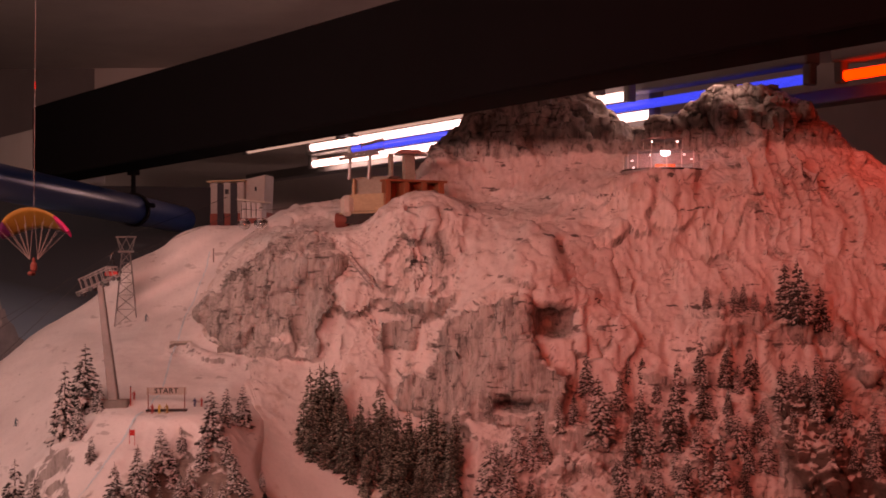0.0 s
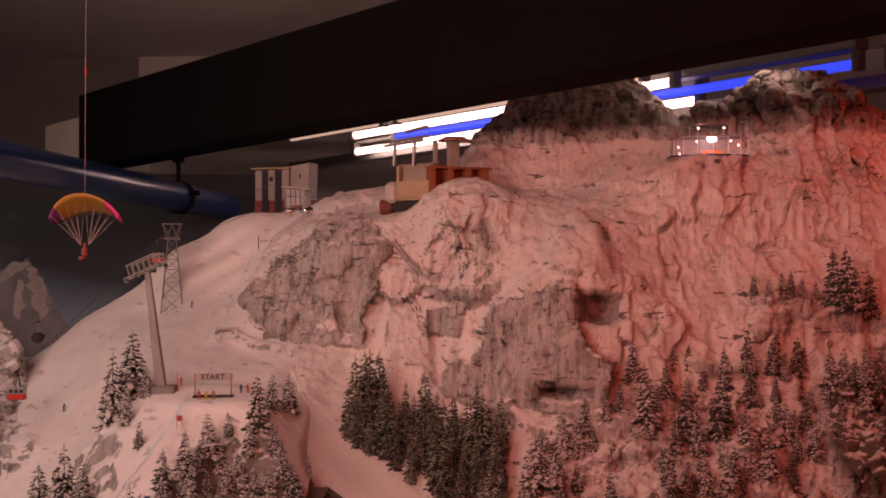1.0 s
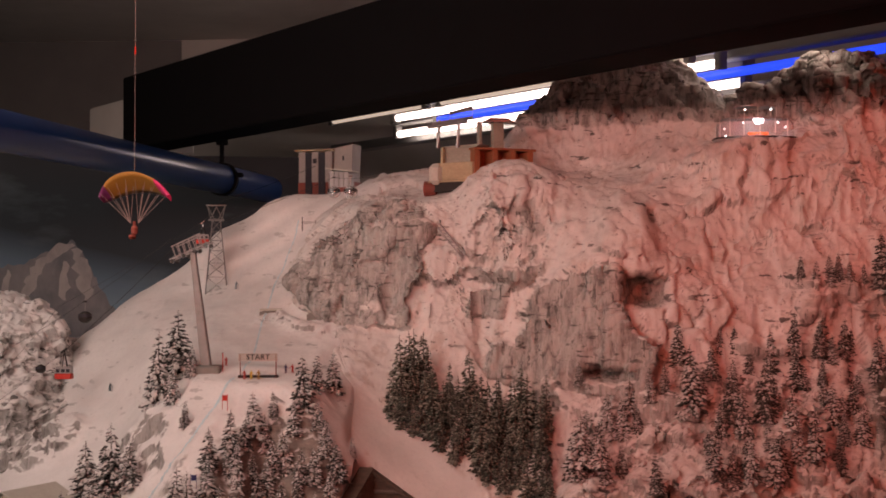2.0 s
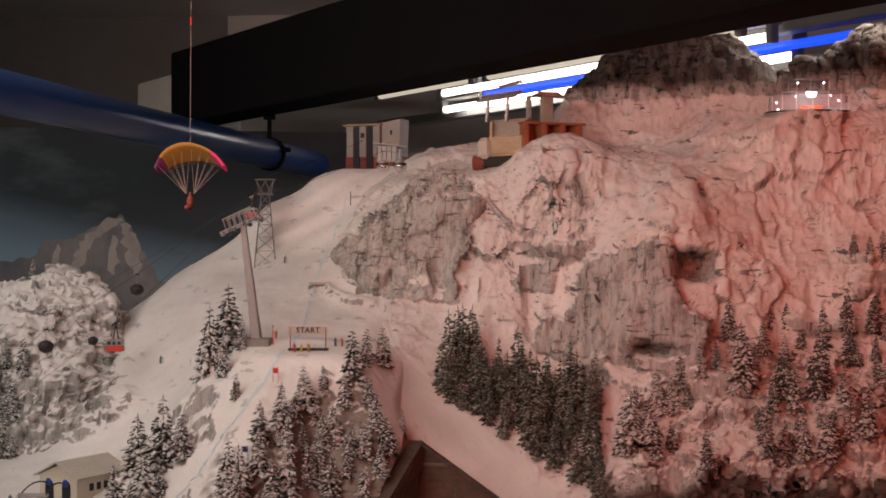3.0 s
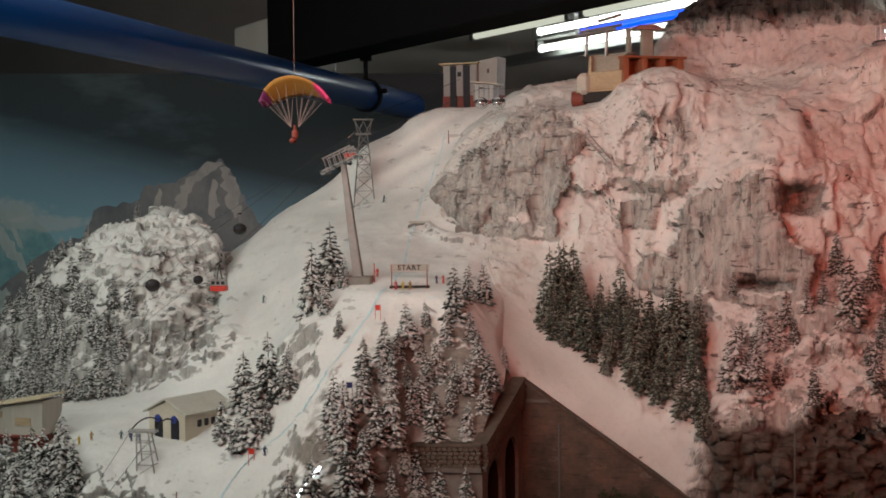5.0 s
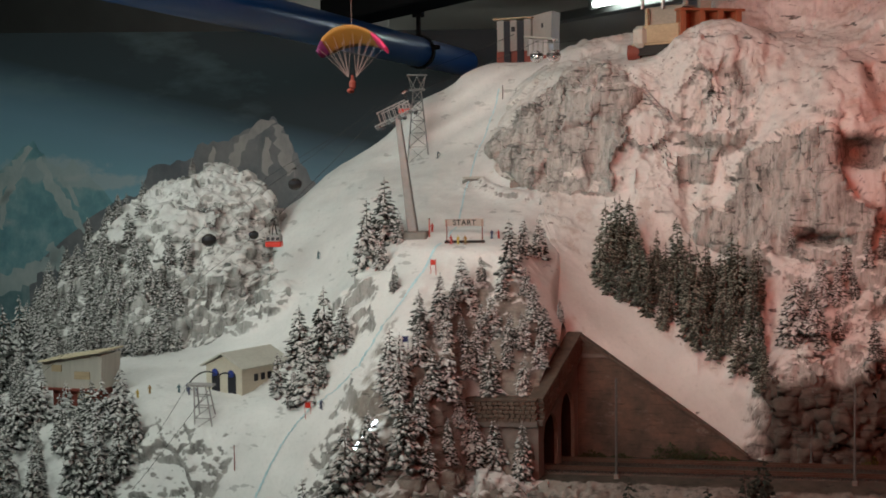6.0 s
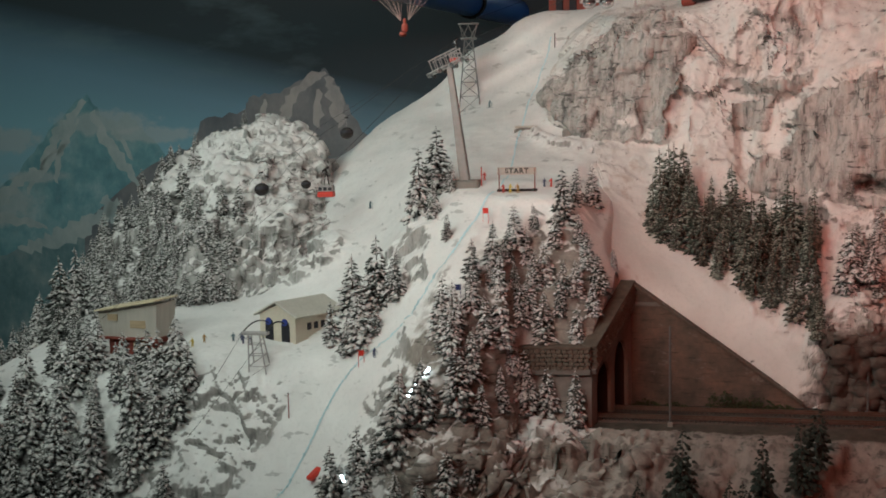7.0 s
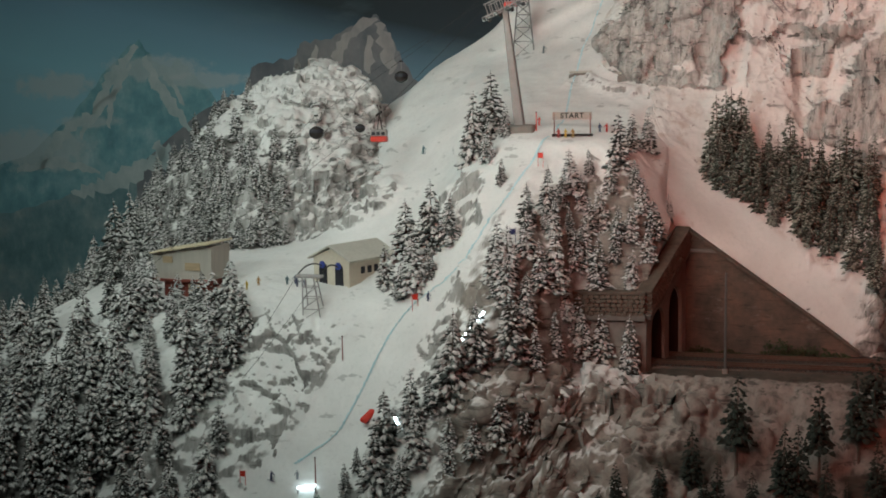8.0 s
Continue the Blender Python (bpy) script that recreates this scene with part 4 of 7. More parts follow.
for f_ in bm.faces:
    f_.smooth = len(f_.verts) == 4
part("tube", bm, M_PIPE, pipe)


def hanger(s):
    at = PA + pd * s - pipe.location
    u = pd.orthogonal().normalized()
    w = pd.cross(u)
    bm = bmesh.new()
    n = 28
    for r0, r1, half in ((0.039, 0.044, 0.008),):
        loops = []
        for off, r in ((-half, r0), (-half, r1), (half, r1), (half, r0)):
            loops.append([bm.verts.new(at + pd * off + (u * math.cos(6.28318 * k / n) + w * math.sin(6.28318 * k / n)) * r) for k in range(n)])
        for a, b in zip(loops, loops[1:]):
            for k in range(n):
                bm.faces.new((a[k], a[(k + 1) % n], b[(k + 1) % n], b[k]))
    ob = part("clamp", bm, M_BLACK, pipe, "black pipe clamp")
    bm = bmesh.new()
    rod(bm, at + Vector((0, 0, 0.041)), at + Vector((0, 0, 0.10)), 0.006, n=10)
    part("hanger_rod", bm, M_BLACK, pipe, "black hanger rod")
    bm = bmesh.new()
    rod(bm, at + Vector((0, 0, 0.09)), at + Vector((0, 0, 0.11)), 0.016, n=12)
    part("rod_foot", bm, M_BLACK, pipe)
    bm = bmesh.new()
    box(bm, at.x + 0.047, at.y - 0.01, at.z + 0.01, 0.022, 0.02, 0.012, 0.003)
    part("clamp_bolt", bm, M_BLACK, pipe)


hanger(2.50)

# ---- the row of fluorescent tubes behind the summits ----
turn_row = Matrix.Rotation(math.atan2(ROW_D.y, ROW_D.x), 3, "Z")


def batten(s0, s1, side_, up, lit, name, label):
    """A batten lamp: enamelled channel, two holders and its tube."""
    a, b = row(s0, up, side_), row(s1, up, side_)
    c = (a + b) / 2
    ob = thing(name, c, label, "tube lamp", "tube lamps of the hall")
    length = (b - a).length
    bm = bmesh.new()
    box(bm, 0, 0, 0.045, length, 0.05, 0.035, 0.004, turn_row)
    part("channel", bm, M_RAILW, ob, "white enamelled channel")
    for e in (-1, 1):
        bm = bmesh.new()
        q = ROW_D * (e * (length / 2 - 0.01))
        box(bm, q.x, q.y, 0.008, 0.02, 0.026, 0.045, 0.003, turn_row)
        part("holder", bm, M_RAILW, ob)
    bm = bmesh.new()
    rod(bm, ROW_D * -(length / 2 - 0.02), ROW_D * (length / 2 - 0.02), 0.0105, n=16)
    part("tube", bm, lit, ob, "lit fluorescent tube")
    return ob


batten(0.0, 1.50, 0.022, -0.012, M_TUBE_W, "white_tube_lamp", "white fluorescent tube, switched on")
batten(-0.1, 0.45, -0.16, 0.03, M_TUBE_D, "white_tube_lamp", "white fluorescent tube, switched on")
batten(0.50, 1.50, -0.16, 0.03, M_TUBE_D, "white_tube_lamp", "white fluorescent tube, switched on")
batten(0.15, 1.52, -0.082, 0.020, M_TUBE_W, "white_tube_lamp", "white fluorescent tube, switched on")
batten(0.3, 1.98, -0.030, 0.004, M_TUBE_B, "blue_tube_lamp", "blue fluorescent tube, switched on")
batten(2.03, 3.23, -0.02, 0.0, M_TUBE_R, "red_tube_lamp", "red fluorescent tube, switched on")
# long white cable channels above them
for s0, s1, sd, up in ((-0.4, 2.4, -0.30, 0.10), (-0.5, 2.6, 0.10, -0.02)):
    a, b = row(s0, up, sd), row(s1, up, sd)
    c = (a + b) / 2
    bm = bmesh.new()
    box(bm, c.x, c.y, c.z, (b - a).length, 0.06, 0.03, 0.003, turn_row)
    tagged(link_bm("trim_cable_channel", bm, M_RAILW), "long white cable channel under the ceiling", "cable channel", kind="structure")


# ---- railway gallery of masonry ----
M_STONE = plain("brown_ashlar", (0.10, 0.074, 0.056), 0.85, vary=0.5, scale=55, relief=0.6)


def old_wall():
    """Brown masonry: thin courses, red and black weathering, pale lime runs."""
    m, nt, b = nodes_of("stained_brown_masonry", 0.88)
    base = ramp(nt, noise_at(nt, 22, 5, 0.65), [(0.3, (0.045, 0.036, 0.030)), (0.5, (0.10, 0.072, 0.055)), (0.7, (0.17, 0.100, 0.070))])
    rows_of = noise_at(nt, 60, 4, 0.7, (0.5, 0.5, 3.6))
    col = mixed(nt, ramp(nt, rows_of, [(0.32, (0.8, 0.8, 0.8)), (0.46, (0, 0, 0))]), base, (0.035, 0.028, 0.024))
    lime = noise_at(nt, 30, 5, 0.7, (0.8, 0.8, 1.6))
    col = mixed(nt, ramp(nt, lime, [(0.60, (0, 0, 0)), (0.72, (0.55, 0.55, 0.55))]), col, (0.24, 0.21, 0.18))
    nt.links.new(col, b.inputs["Base Color"])
    bump(nt, b, rows_of, 0.6, 0.002)
    return m


M_OLDWALL = old_wall()
M_CONC = plain("weathered_concrete", (0.20, 0.18, 0.16), 0.85, vary=0.25, scale=50, relief=0.3)
M_COPE = plain("pale_coping", (0.15, 0.13, 0.115), 0.8, vary=0.2, scale=60)
M_RAIL = plain("rusty_rail", (0.13, 0.09, 0.07), 0.45, 0.7, vary=0.3, scale=90)
M_WOODD = plain("tarred_sleeper", (0.05, 0.04, 0.035), 0.9, vary=0.3, scale=120)
M_BALLAST = plain("brown_ballast", (0.075, 0.056, 0.045), 0.95, vary=0.5, scale=350, relief=0.9)
M_MAST = plain("grey_mast_paint", (0.09, 0.09, 0.085), 0.6, vary=0.2, scale=120)

M_VAULTSHADE = plain("shaded_vault_stone", (0.022, 0.019, 0.017), 0.9, vary=0.3, scale=60)
gallery = thing("railway_gallery", (-0.30, 2.2, 0.947), "brown masonry railway gallery with two track arches", "railway gallery")
GZ = gallery.location


def wall_run(bm, a, b, za, zb, thick, arches=(), z0=-0.012):
    """A wall from a to b (x, y), its top rising from za to zb, with arched openings (from, to, height) along it."""
    a, b = Vector((*a, 0)), Vector((*b, 0))
    d = b - a
    length = d.length
    d.normalize()
    out = Vector((d.y, -d.x, 0)) * thick
    cuts = [(0.0, None)]
    for s0, s1, h in arches:
        n = 14
        for k in range(n + 1):
            cuts.append((s0 + (s1 - s0) * k / n, (s0, s1, h)))
    cuts.append((length, None))
    cuts.sort(key=lambda c: c[0])

    def low(s, arch):
        if arch is None:
            return z0
        s0, s1, h = arch
        t = (s - (s0 + s1) / 2) / ((s1 - s0) / 2)
        r = (s1 - s0) / 2
        return h - r * 1.25 + r * 1.25 * math.sqrt(max(0, 1 - t * t))

    for (p, pa), (q, qa) in zip(cuts, cuts[1:]):
        if q - p < 1e-5:
            continue
        arch = pa if pa is not None and pa == qa else None
        quad = []
        for s in (p, q):
            base, top = low(s, arch), za + (zb - za) * s / length
            for o in (Vector(), out):
                quad.append([bm.verts.new(a + d * s - o + Vector((0, 0, z))) for z in (base, top)])
        f0, b0, f1, b1 = quad
        bm.faces.new((f0[0], f1[0], f1[1], f0[1]))
        bm.faces.new((b1[0], b0[0], b0[1], b1[1]))
        bm.faces.new((f0[1], f1[1], b1[1], b0[1]))
        bm.faces.new((f0[0], b0[0], b1[0], f1[0]))
        if arch is None:
            bm.faces.new((f0[0], f0[1], b0[1], b0[0]))
            bm.faces.new((f1[0], b1[0], b1[1], f1[1]))
    bmesh.ops.remove_doubles(bm, verts=bm.verts[:], dist=1e-5)


def local(x, y):
    return (x - GZ.x, y - GZ.y)


WING, NEAR, FAR, TAIL = local(-0.440, 2.135), local(-0.324, 2.130), local(-0.278, 2.300), local(0.002, 2.300)
ARCHES = ((0.022, 0.082, 0.096), (0.098, 0.158, 0.118))
bm = bmesh.new()
wall_run(bm, WING, NEAR, 0.122, 0.124, 0.018)
part("wing_wall", bm, M_CONC, gallery)
bm = bmesh.new()
wall_run(bm, (NEAR[0], NEAR[1] + 0.001), FAR, 0.124, 0.208, 0.006, ARCHES)
part("arched_wall", bm, M_CONC, gallery, "grey wall with two round arches")
bm = bmesh.new()
wall_run(bm, FAR, TAIL, 0.208, 0.008, 0.03)
part("retaining_wall", bm, M_OLDWALL, gallery, "brown brick wall with a sloping top")

# two vaults behind the arches, their inner shade put into a near-black colour
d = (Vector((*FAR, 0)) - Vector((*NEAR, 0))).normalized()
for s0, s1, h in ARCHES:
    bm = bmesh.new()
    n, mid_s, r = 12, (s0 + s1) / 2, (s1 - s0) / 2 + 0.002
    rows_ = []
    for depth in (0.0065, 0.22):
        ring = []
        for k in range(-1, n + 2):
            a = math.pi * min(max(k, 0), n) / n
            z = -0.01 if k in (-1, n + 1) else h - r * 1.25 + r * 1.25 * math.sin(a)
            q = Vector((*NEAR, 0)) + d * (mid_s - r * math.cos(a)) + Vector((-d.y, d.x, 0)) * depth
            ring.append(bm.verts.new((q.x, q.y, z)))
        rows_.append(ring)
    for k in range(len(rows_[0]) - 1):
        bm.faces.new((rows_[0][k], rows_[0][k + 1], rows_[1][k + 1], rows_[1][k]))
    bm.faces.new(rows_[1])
    part("vault", bm, M_VAULTSHADE, gallery, "tunnel vault with its inner shade as colour")


def course_of_stones(a, b, za, zb, out, rows_, size, seed, parent):
    """Rows of rough stones along the top of a wall, each one of its own, sharing three shapes."""
    rng = random.Random(seed)
    shapes = []
    for k in range(3):
        bm = bmesh.new()
        box(bm, 0, 0, 0, size * 0.92, 0.012, 0.0060, 0.0010)
        for v in bm.verts:
            v.co += Vector((rng.uniform(-1, 1), rng.uniform(-1, 1), rng.uniform(-1, 1))) * 0.0005
        me = bpy.data.meshes.new("stone")
        bm.to_mesh(me)
        bm.free()
        me.materials.append(M_STONE)
        shapes.append(me)
    a, b = Vector((*a, za)), Vector((*b, zb))
    d = b - a
    count = max(1, int(d.length / size))
    ang = math.atan2(d.y, d.x)
    nrm = Vector((math.sin(ang), -math.cos(ang), 0))
    for r in range(rows_):
        for k in range(count):
            s = (k + 0.5 + 0.25 * (r % 2)) / (count + 0.25)
            q = a + d * s + nrm * (out + rng.uniform(-0.0010, 0.0010)) + Vector((0, 0, -0.0032 - 0.0066 * r))
            ob = new("stone", shapes[rng.randrange(3)])
            ob.parent = parent
            pitch = math.atan2(d.z, Vector((d.x, d.y)).length)
            ob.matrix_basis = Matrix.Translation(q) @ Matrix.Rotation(ang, 4, "Z") @ Matrix.Rotation(-pitch, 4, "Y")


def ledge_strip(a, b, za, zb, out, thick, high, name, material, label=""):
    a, b = Vector((*a, za)), Vector((*b, zb))
    d = b - a
    ang, pitch = math.atan2(d.y, d.x), math.atan2(d.z, Vector((d.x, d.y)).length)
    c = (a + b) / 2 + Vector((math.sin(ang), -math.cos(ang), 0)) * out
    bm = bmesh.new()
    box(bm, c.x, c.y, c.z, d.length, thick, high, 0.001, (Matrix.Rotation(ang, 4, "Z") @ Matrix.Rotation(-pitch, 4, "Y")).to_3x3())
    part(name, bm, material, gallery, label)


ledge_strip(WING, NEAR, 0.086, 0.088, 0.002, 0.012, 0.010, "string_course", M_COPE, "pale stone band")
ledge_strip(NEAR, FAR, 0.088, 0.172, 0.002, 0.012, 0.010, "string_course", M_COPE, "pale stone band")
ledge_strip(FAR, local(-0.222, 2.300), 0.172, 0.172, 0.002, 0.006, 0.006, "string_course", M_COPE, "pale stone band")
ledge_strip(FAR, TAIL, 0.209, 0.009, -0.006, 0.030, 0.004, "coping", M_STONE, "rough sloping coping")
ledge_strip(WING, NEAR, 0.1245, 0.1265, -0.004, 0.026, 0.005, "coping", M_STONE)
ledge_strip(NEAR, FAR, 0.1265, 0.2105, -0.004, 0.026, 0.005, "coping", M_STONE)

course_of_stones(WING, NEAR, 0.122, 0.124, 0.003, 5, 0.0085, 71, gallery)
course_of_stones(NEAR, FAR, 0.124, 0.208, 0.003, 5, 0.0085, 72, gallery)

# ---- the double track, its masts and wire ----
def track(y, x0, x1):
    ob = thing("railway_track", ((x0 + x1) / 2, y, 0.947), "brown ballasted model railway track", "railway track", "tracks on the ledge", kind="structure")
    half = (x1 - x0) / 2
    bm = bmesh.new()
    prism(bm, [(-half, 0), (half, 0), (half, 0.006), (-half, 0.006)], -0.024, 0.024)
    for v in bm.verts:
        if v.co.z > 0.003:
            v.co.y *= 0.72
    part("ballast", bm, M_BALLAST, ob, "brown ballast bed")
    for e in (-1, 1):
        bm = bmesh.new()
        box(bm, 0, e * 0.00825, 0.0105, half * 2, 0.0012, 0.0028)
        box(bm, 0, e * 0.00825, 0.0088, half * 2, 0.0026, 0.0008)
        part("rail", bm, M_RAIL, ob, "rusty steel rail")
    bm = bmesh.new()
    k = -half + 0.004
    while k < half - 0.002:
        box(bm, k, 0, 0.0069, 0.0028, 0.030, 0.0022)
        k += 0.0072
    tagged(part("sleepers", bm, M_WOODD, ob, "dark wooden sleepers"), kind="stuff")


track(2.172, -0.50, 1.3)
track(2.234, -0.50, 1.3)


def mast(x, y, h, arm):
    ob = thing("catenary_mast", (x, y, 0.947), "slim grey steel catenary mast beside the track", "railway mast", "catenary masts")
    bm = bmesh.new()
    rod(bm, (0, 0, -0.004), (0, 0, h), 0.0022, 0.0016, 8)
    part("post", bm, M_MAST, ob)
    bm = bmesh.new()
    box(bm, 0, 0, 0.004, 0.008, 0.008, 0.01, 0.001)
    part("footing", bm, M_CONC, ob, "concrete footing")
    bm = bmesh.new()
    rod(bm, (0, 0, h * 0.80), (0, arm, h * 0.80), 0.0009, n=6)
    part("arm", bm, M_MAST, ob)
    bm = bmesh.new()
    rod(bm, (0, 0, h * 0.95), (0, arm * 0.8, h * 0.80), 0.0007, n=6)
    part("stay", bm, M_MAST, ob)


mast(-0.203, 2.142, 0.160, 0.03)
mast(0.101, 2.262, 0.160, -0.03)
mast(0.156, 2.142, 0.160, 0.03)
mast(0.50, 2.142, 0.160, 0.03)

# ---- low shrubs at the wall's foot and on the rock ----
M_SHRUB = plain("dark_moss_green", (0.035, 0.045, 0.016), 0.9, vary=0.5, scale=400, relief=0.5)
M_SHRUB2 = plain("fresh_moss_green", (0.07, 0.085, 0.02), 0.9, vary=0.5, scale=400, relief=0.5)


def shrub(x, y, z, w, d, h, seed, material=M_SHRUB):
    rng = random.Random(seed)
    ob = thing("shrub", (x, y, z), "low dark green shrub of foam at the rock's foot", "shrub", "shrubs beside the railway")
    bm = bmesh.new()
    for k in range(int(2600 * w)+ 30):
        a, r = rng.uniform(0, 6.28), math.sqrt(rng.random())
        c = Vector((math.cos(a) * r * w / 2, math.sin(a) * r * d / 2, rng.random() * h * (1.05 - r * r)))
        s = rng.uniform(0.0016, 0.0034)
        u = Vector((rng.uniform(-1, 1), rng.uniform(-1, 1), rng.uniform(-1, 1))).normalized()
        v = u.orthogonal().normalized()
        q = u.cross(v)
        bm.faces.new([bm.verts.new(c + e * s) for e in (u, v, -u * 0.7, -v)])
        bm.faces.new([bm.verts.new(c + e * s) for e in (q, v, -q)])
    part("foliage", bm, material, ob)


for x, w, h in ((-0.252, 0.06, 0.016), (-0.205, 0.05, 0.012), (-0.125, 0.07, 0.034), (-0.075, 0.08, 0.026), (-0.03, 0.05, 0.012), (0.14, 0.05, 0.045)):
    shrub(x, 2.285, 0.945, w, 0.022, h, int(x * 1000) + 900)
for x, z, w in ((0.21, 1.04, 0.045), (0.26, 0.965, 0.04), (0.19, 0.955, 0.03)):
    shrub(x, 2.272, z, w, 0.03, 0.022, int(x * 1000) + 40, M_SHRUB2)

# ---- firs ----
def needles(name, dark, snow_amount, dust=(0.74, 0.72, 0.70)):
    m, nt, b = nodes_of(name, 0.85)
    at = nt.nodes.new("ShaderNodeAttribute")
    at.attribute_name = "snow"
    fine = noise_at(nt, 330, 4, 0.7)
    rnd = nt.nodes.new("ShaderNodeObjectInfo")
    mm = nt.nodes.new("ShaderNodeMath")
    mm.operation = "MULTIPLY_ADD"
    nt.links.new(fine, mm.inputs[0])
    mm.inputs[1].default_value = 0.45
    nt.links.new(at.outputs["Fac"], mm.inputs[2])
    m2 = nt.nodes.new("ShaderNodeMath")
    m2.operation = "MULTIPLY_ADD"
    nt.links.new(rnd.outputs["Random"], m2.inputs[0])
    m2.inputs[1].default_value = 0.16
    nt.links.new(mm.outputs[0], m2.inputs[2])
    half = nt.nodes.new("ShaderNodeMath")
    half.operation = "MULTIPLY"
    nt.links.new(m2.outputs[0], half.inputs[0])
    half.inputs[1].default_value = 0.5
    share = ramp(nt, half.outputs[0], [(0.39 - snow_amount / 2, (0, 0, 0)), (0.49 - snow_amount / 2, (1, 1, 1))])
    green = ramp(nt, fine, [(0.3, tuple(c * 0.5 for c in dark)), (0.7, tuple(c * 1.5 for c in dark))])
    nt.links.new(mixed(nt, share, green, dust), b.inputs["Base Color"])
    bump(nt, b, fine, 0.6, 0.002)
    return m


M_SNOWFIR = needles("snowy_needles", (0.040, 0.043, 0.038), 0.13, (0.62, 0.605, 0.585))
M_DUSTFIR = needles("dusted_needles", (0.05, 0.05, 0.042), 0.07, (0.58, 0.565, 0.545))
M_GREENFIR = needles("dark_green_needles", (0.014, 0.022, 0.015), -0.45)
# paler tuft tops: dust, and light on the tips put into the colour
M_STANDFIR = needles("grey_green_needles", (0.034, 0.040, 0.028), 0.05, (0.27, 0.28, 0.235))
M_BARK = plain("grey_brown_bark", (0.11, 0.085, 0.07), 0.9, vary=0.3, scale=200, relief=0.5)


def fir(seed, material, label, wide=0.2, bare=0.03, whorls=15, lump_size=1.0):
    """A fir 0.1 m high: tapered trunk, and a crown of drooping boughs whose tufts carry the snow on top."""
    rng = random.Random(seed)
    ob = thing("fir_tree", (0, 0, -5.0), label, "fir tree", "fir trees on the mountain")
    H = 0.1
    bm = bmesh.new()
    rod(bm, (0, 0, -0.006), (0, 0, H * 0.97), 0.0022, 0.0003, 6)
    part("trunk", bm, M_BARK, ob)
    bm = bmesh.new()
    lay = bm.verts.layers.float.new("snow")
    lean = rng.uniform(0, 6.28)

    def tuft(c, a, q, load):
        out = Vector((math.cos(a), math.sin(a), 0))
        across = Vector((-out.y, out.x, 0))
        crown = bm.verts.new(c + Vector((0, 0, 0.50 * q)) + out * rng.uniform(-0.3, 0.3) * q)
        crown[lay] = 0.78 + load
        under = bm.verts.new(c - Vector((0, 0, 0.55 * q)) - out * 0.4 * q)
        under[lay] = -0.15
        ring = []
        for k in range(5):
            b = 6.28318 * (k + rng.uniform(-0.25, 0.25)) / 5
            r = q * rng.uniform(0.65, 1.25)
            v = bm.verts.new(c + out * math.cos(b) * r * 1.15 + across * math.sin(b) * r * 0.9 - Vector((0, 0, q * (0.22 + 0.38 * math.cos(b)) + rng.uniform(-0.15, 0.15) * q)))
            v[lay] = 0.34 + rng.uniform(-0.22, 0.22) + load
            ring.append(v)
        for k in range(5):
            bm.faces.new((ring[k], ring[(k + 1) % 5], crown))
            bm.faces.new((ring[(k + 1) % 5], ring[k], under))

    for w in range(whorls):
        t = (w + rng.uniform(-0.25, 0.25)) / whorls
        z = H * (bare + (0.96 - bare) * t)
        reach = H * wide * (max(0.0, 1 - t) ** 0.62) * rng.uniform(0.84, 1.1) + 0.0010
        nb = 5 + int(6 * (1 - t))
        off = rng.uniform(0, 6.28)
        for k in range(nb):
            if rng.random() < 0.06:
                continue
            a = off + 6.28318 * k / nb + rng.uniform(-0.3, 0.3)
            L = reach * rng.uniform(0.70, 1.14) * (1 + 0.12 * math.cos(a - lean))
            droop = rng.uniform(0.10, 0.40)
            q = (0.0022 + 0.175 * reach) * lump_size
            for s in ((0.84, 0.46) if t < 0.6 else (0.8,)):
                c = Vector((math.cos(a) * L * s, math.sin(a) * L * s, z - droop * L * s * s + rng.uniform(-1, 1) * 0.0030))
                tuft(c, a, q * rng.uniform(0.75, 1.25), rng.uniform(-0.12, 0.12))
    for k in range(3):
        tuft(Vector((0, 0, H * (0.93 + 0.03 * k))), rng.uniform(0, 6.28), (0.0023 - 0.0004 * k) * lump_size, 0.1)
    part("crown", bm, material, ob, "")
    return ob


SNOWY = [fir(100 + k, M_SNOWFIR, "small fir tree thickly caked with white snow", 0.220 + 0.013 * k) for k in range(5)]
DUSTY = [fir(200 + k, M_DUSTFIR, "small grey-green fir tree dusted with snow", 0.205 + 0.016 * k) for k in range(3)]
GREEN = [fir(300 + k, M_GREENFIR, "slender dark green fir without snow", 0.19 + 0.015 * k, 0.03, 17, 0.7) for k in range(3)]
TALLG = [fir(400 + k, M_GREENFIR, "dark green spruce on a bare trunk below the railway", 0.19, 0.33, 12, 0.75) for k in range(2)]
STAND = [fir(350 + k, M_STANDFIR, "slender grey-green fir in a dense stand", 0.165 + 0.015 * k, 0.0, 15, 0.85) for k in range(3)]
FIRST = {}


def plant(kinds, x, y, z, h, rng):
    ob = kinds[rng.randrange(len(kinds))]
    s = h / 0.1
    wide = s * rng.uniform(0.9, 1.15) * (0.84 if h > 0.12 else 1.0)
    m = Matrix.Translation((x, y, z)) @ Euler((rng.uniform(-0.04, 0.04), rng.uniform(-0.04, 0.04), rng.uniform(0, 6.28))).to_matrix().to_4x4() @ Matrix.Diagonal((wide, wide, s, 1))
    if ob.name in FIRST:
        return copy_thing(ob, m)
    FIRST[ob.name] = (ob, m)                # the pattern itself is put in its place once all copies stand
    return ob


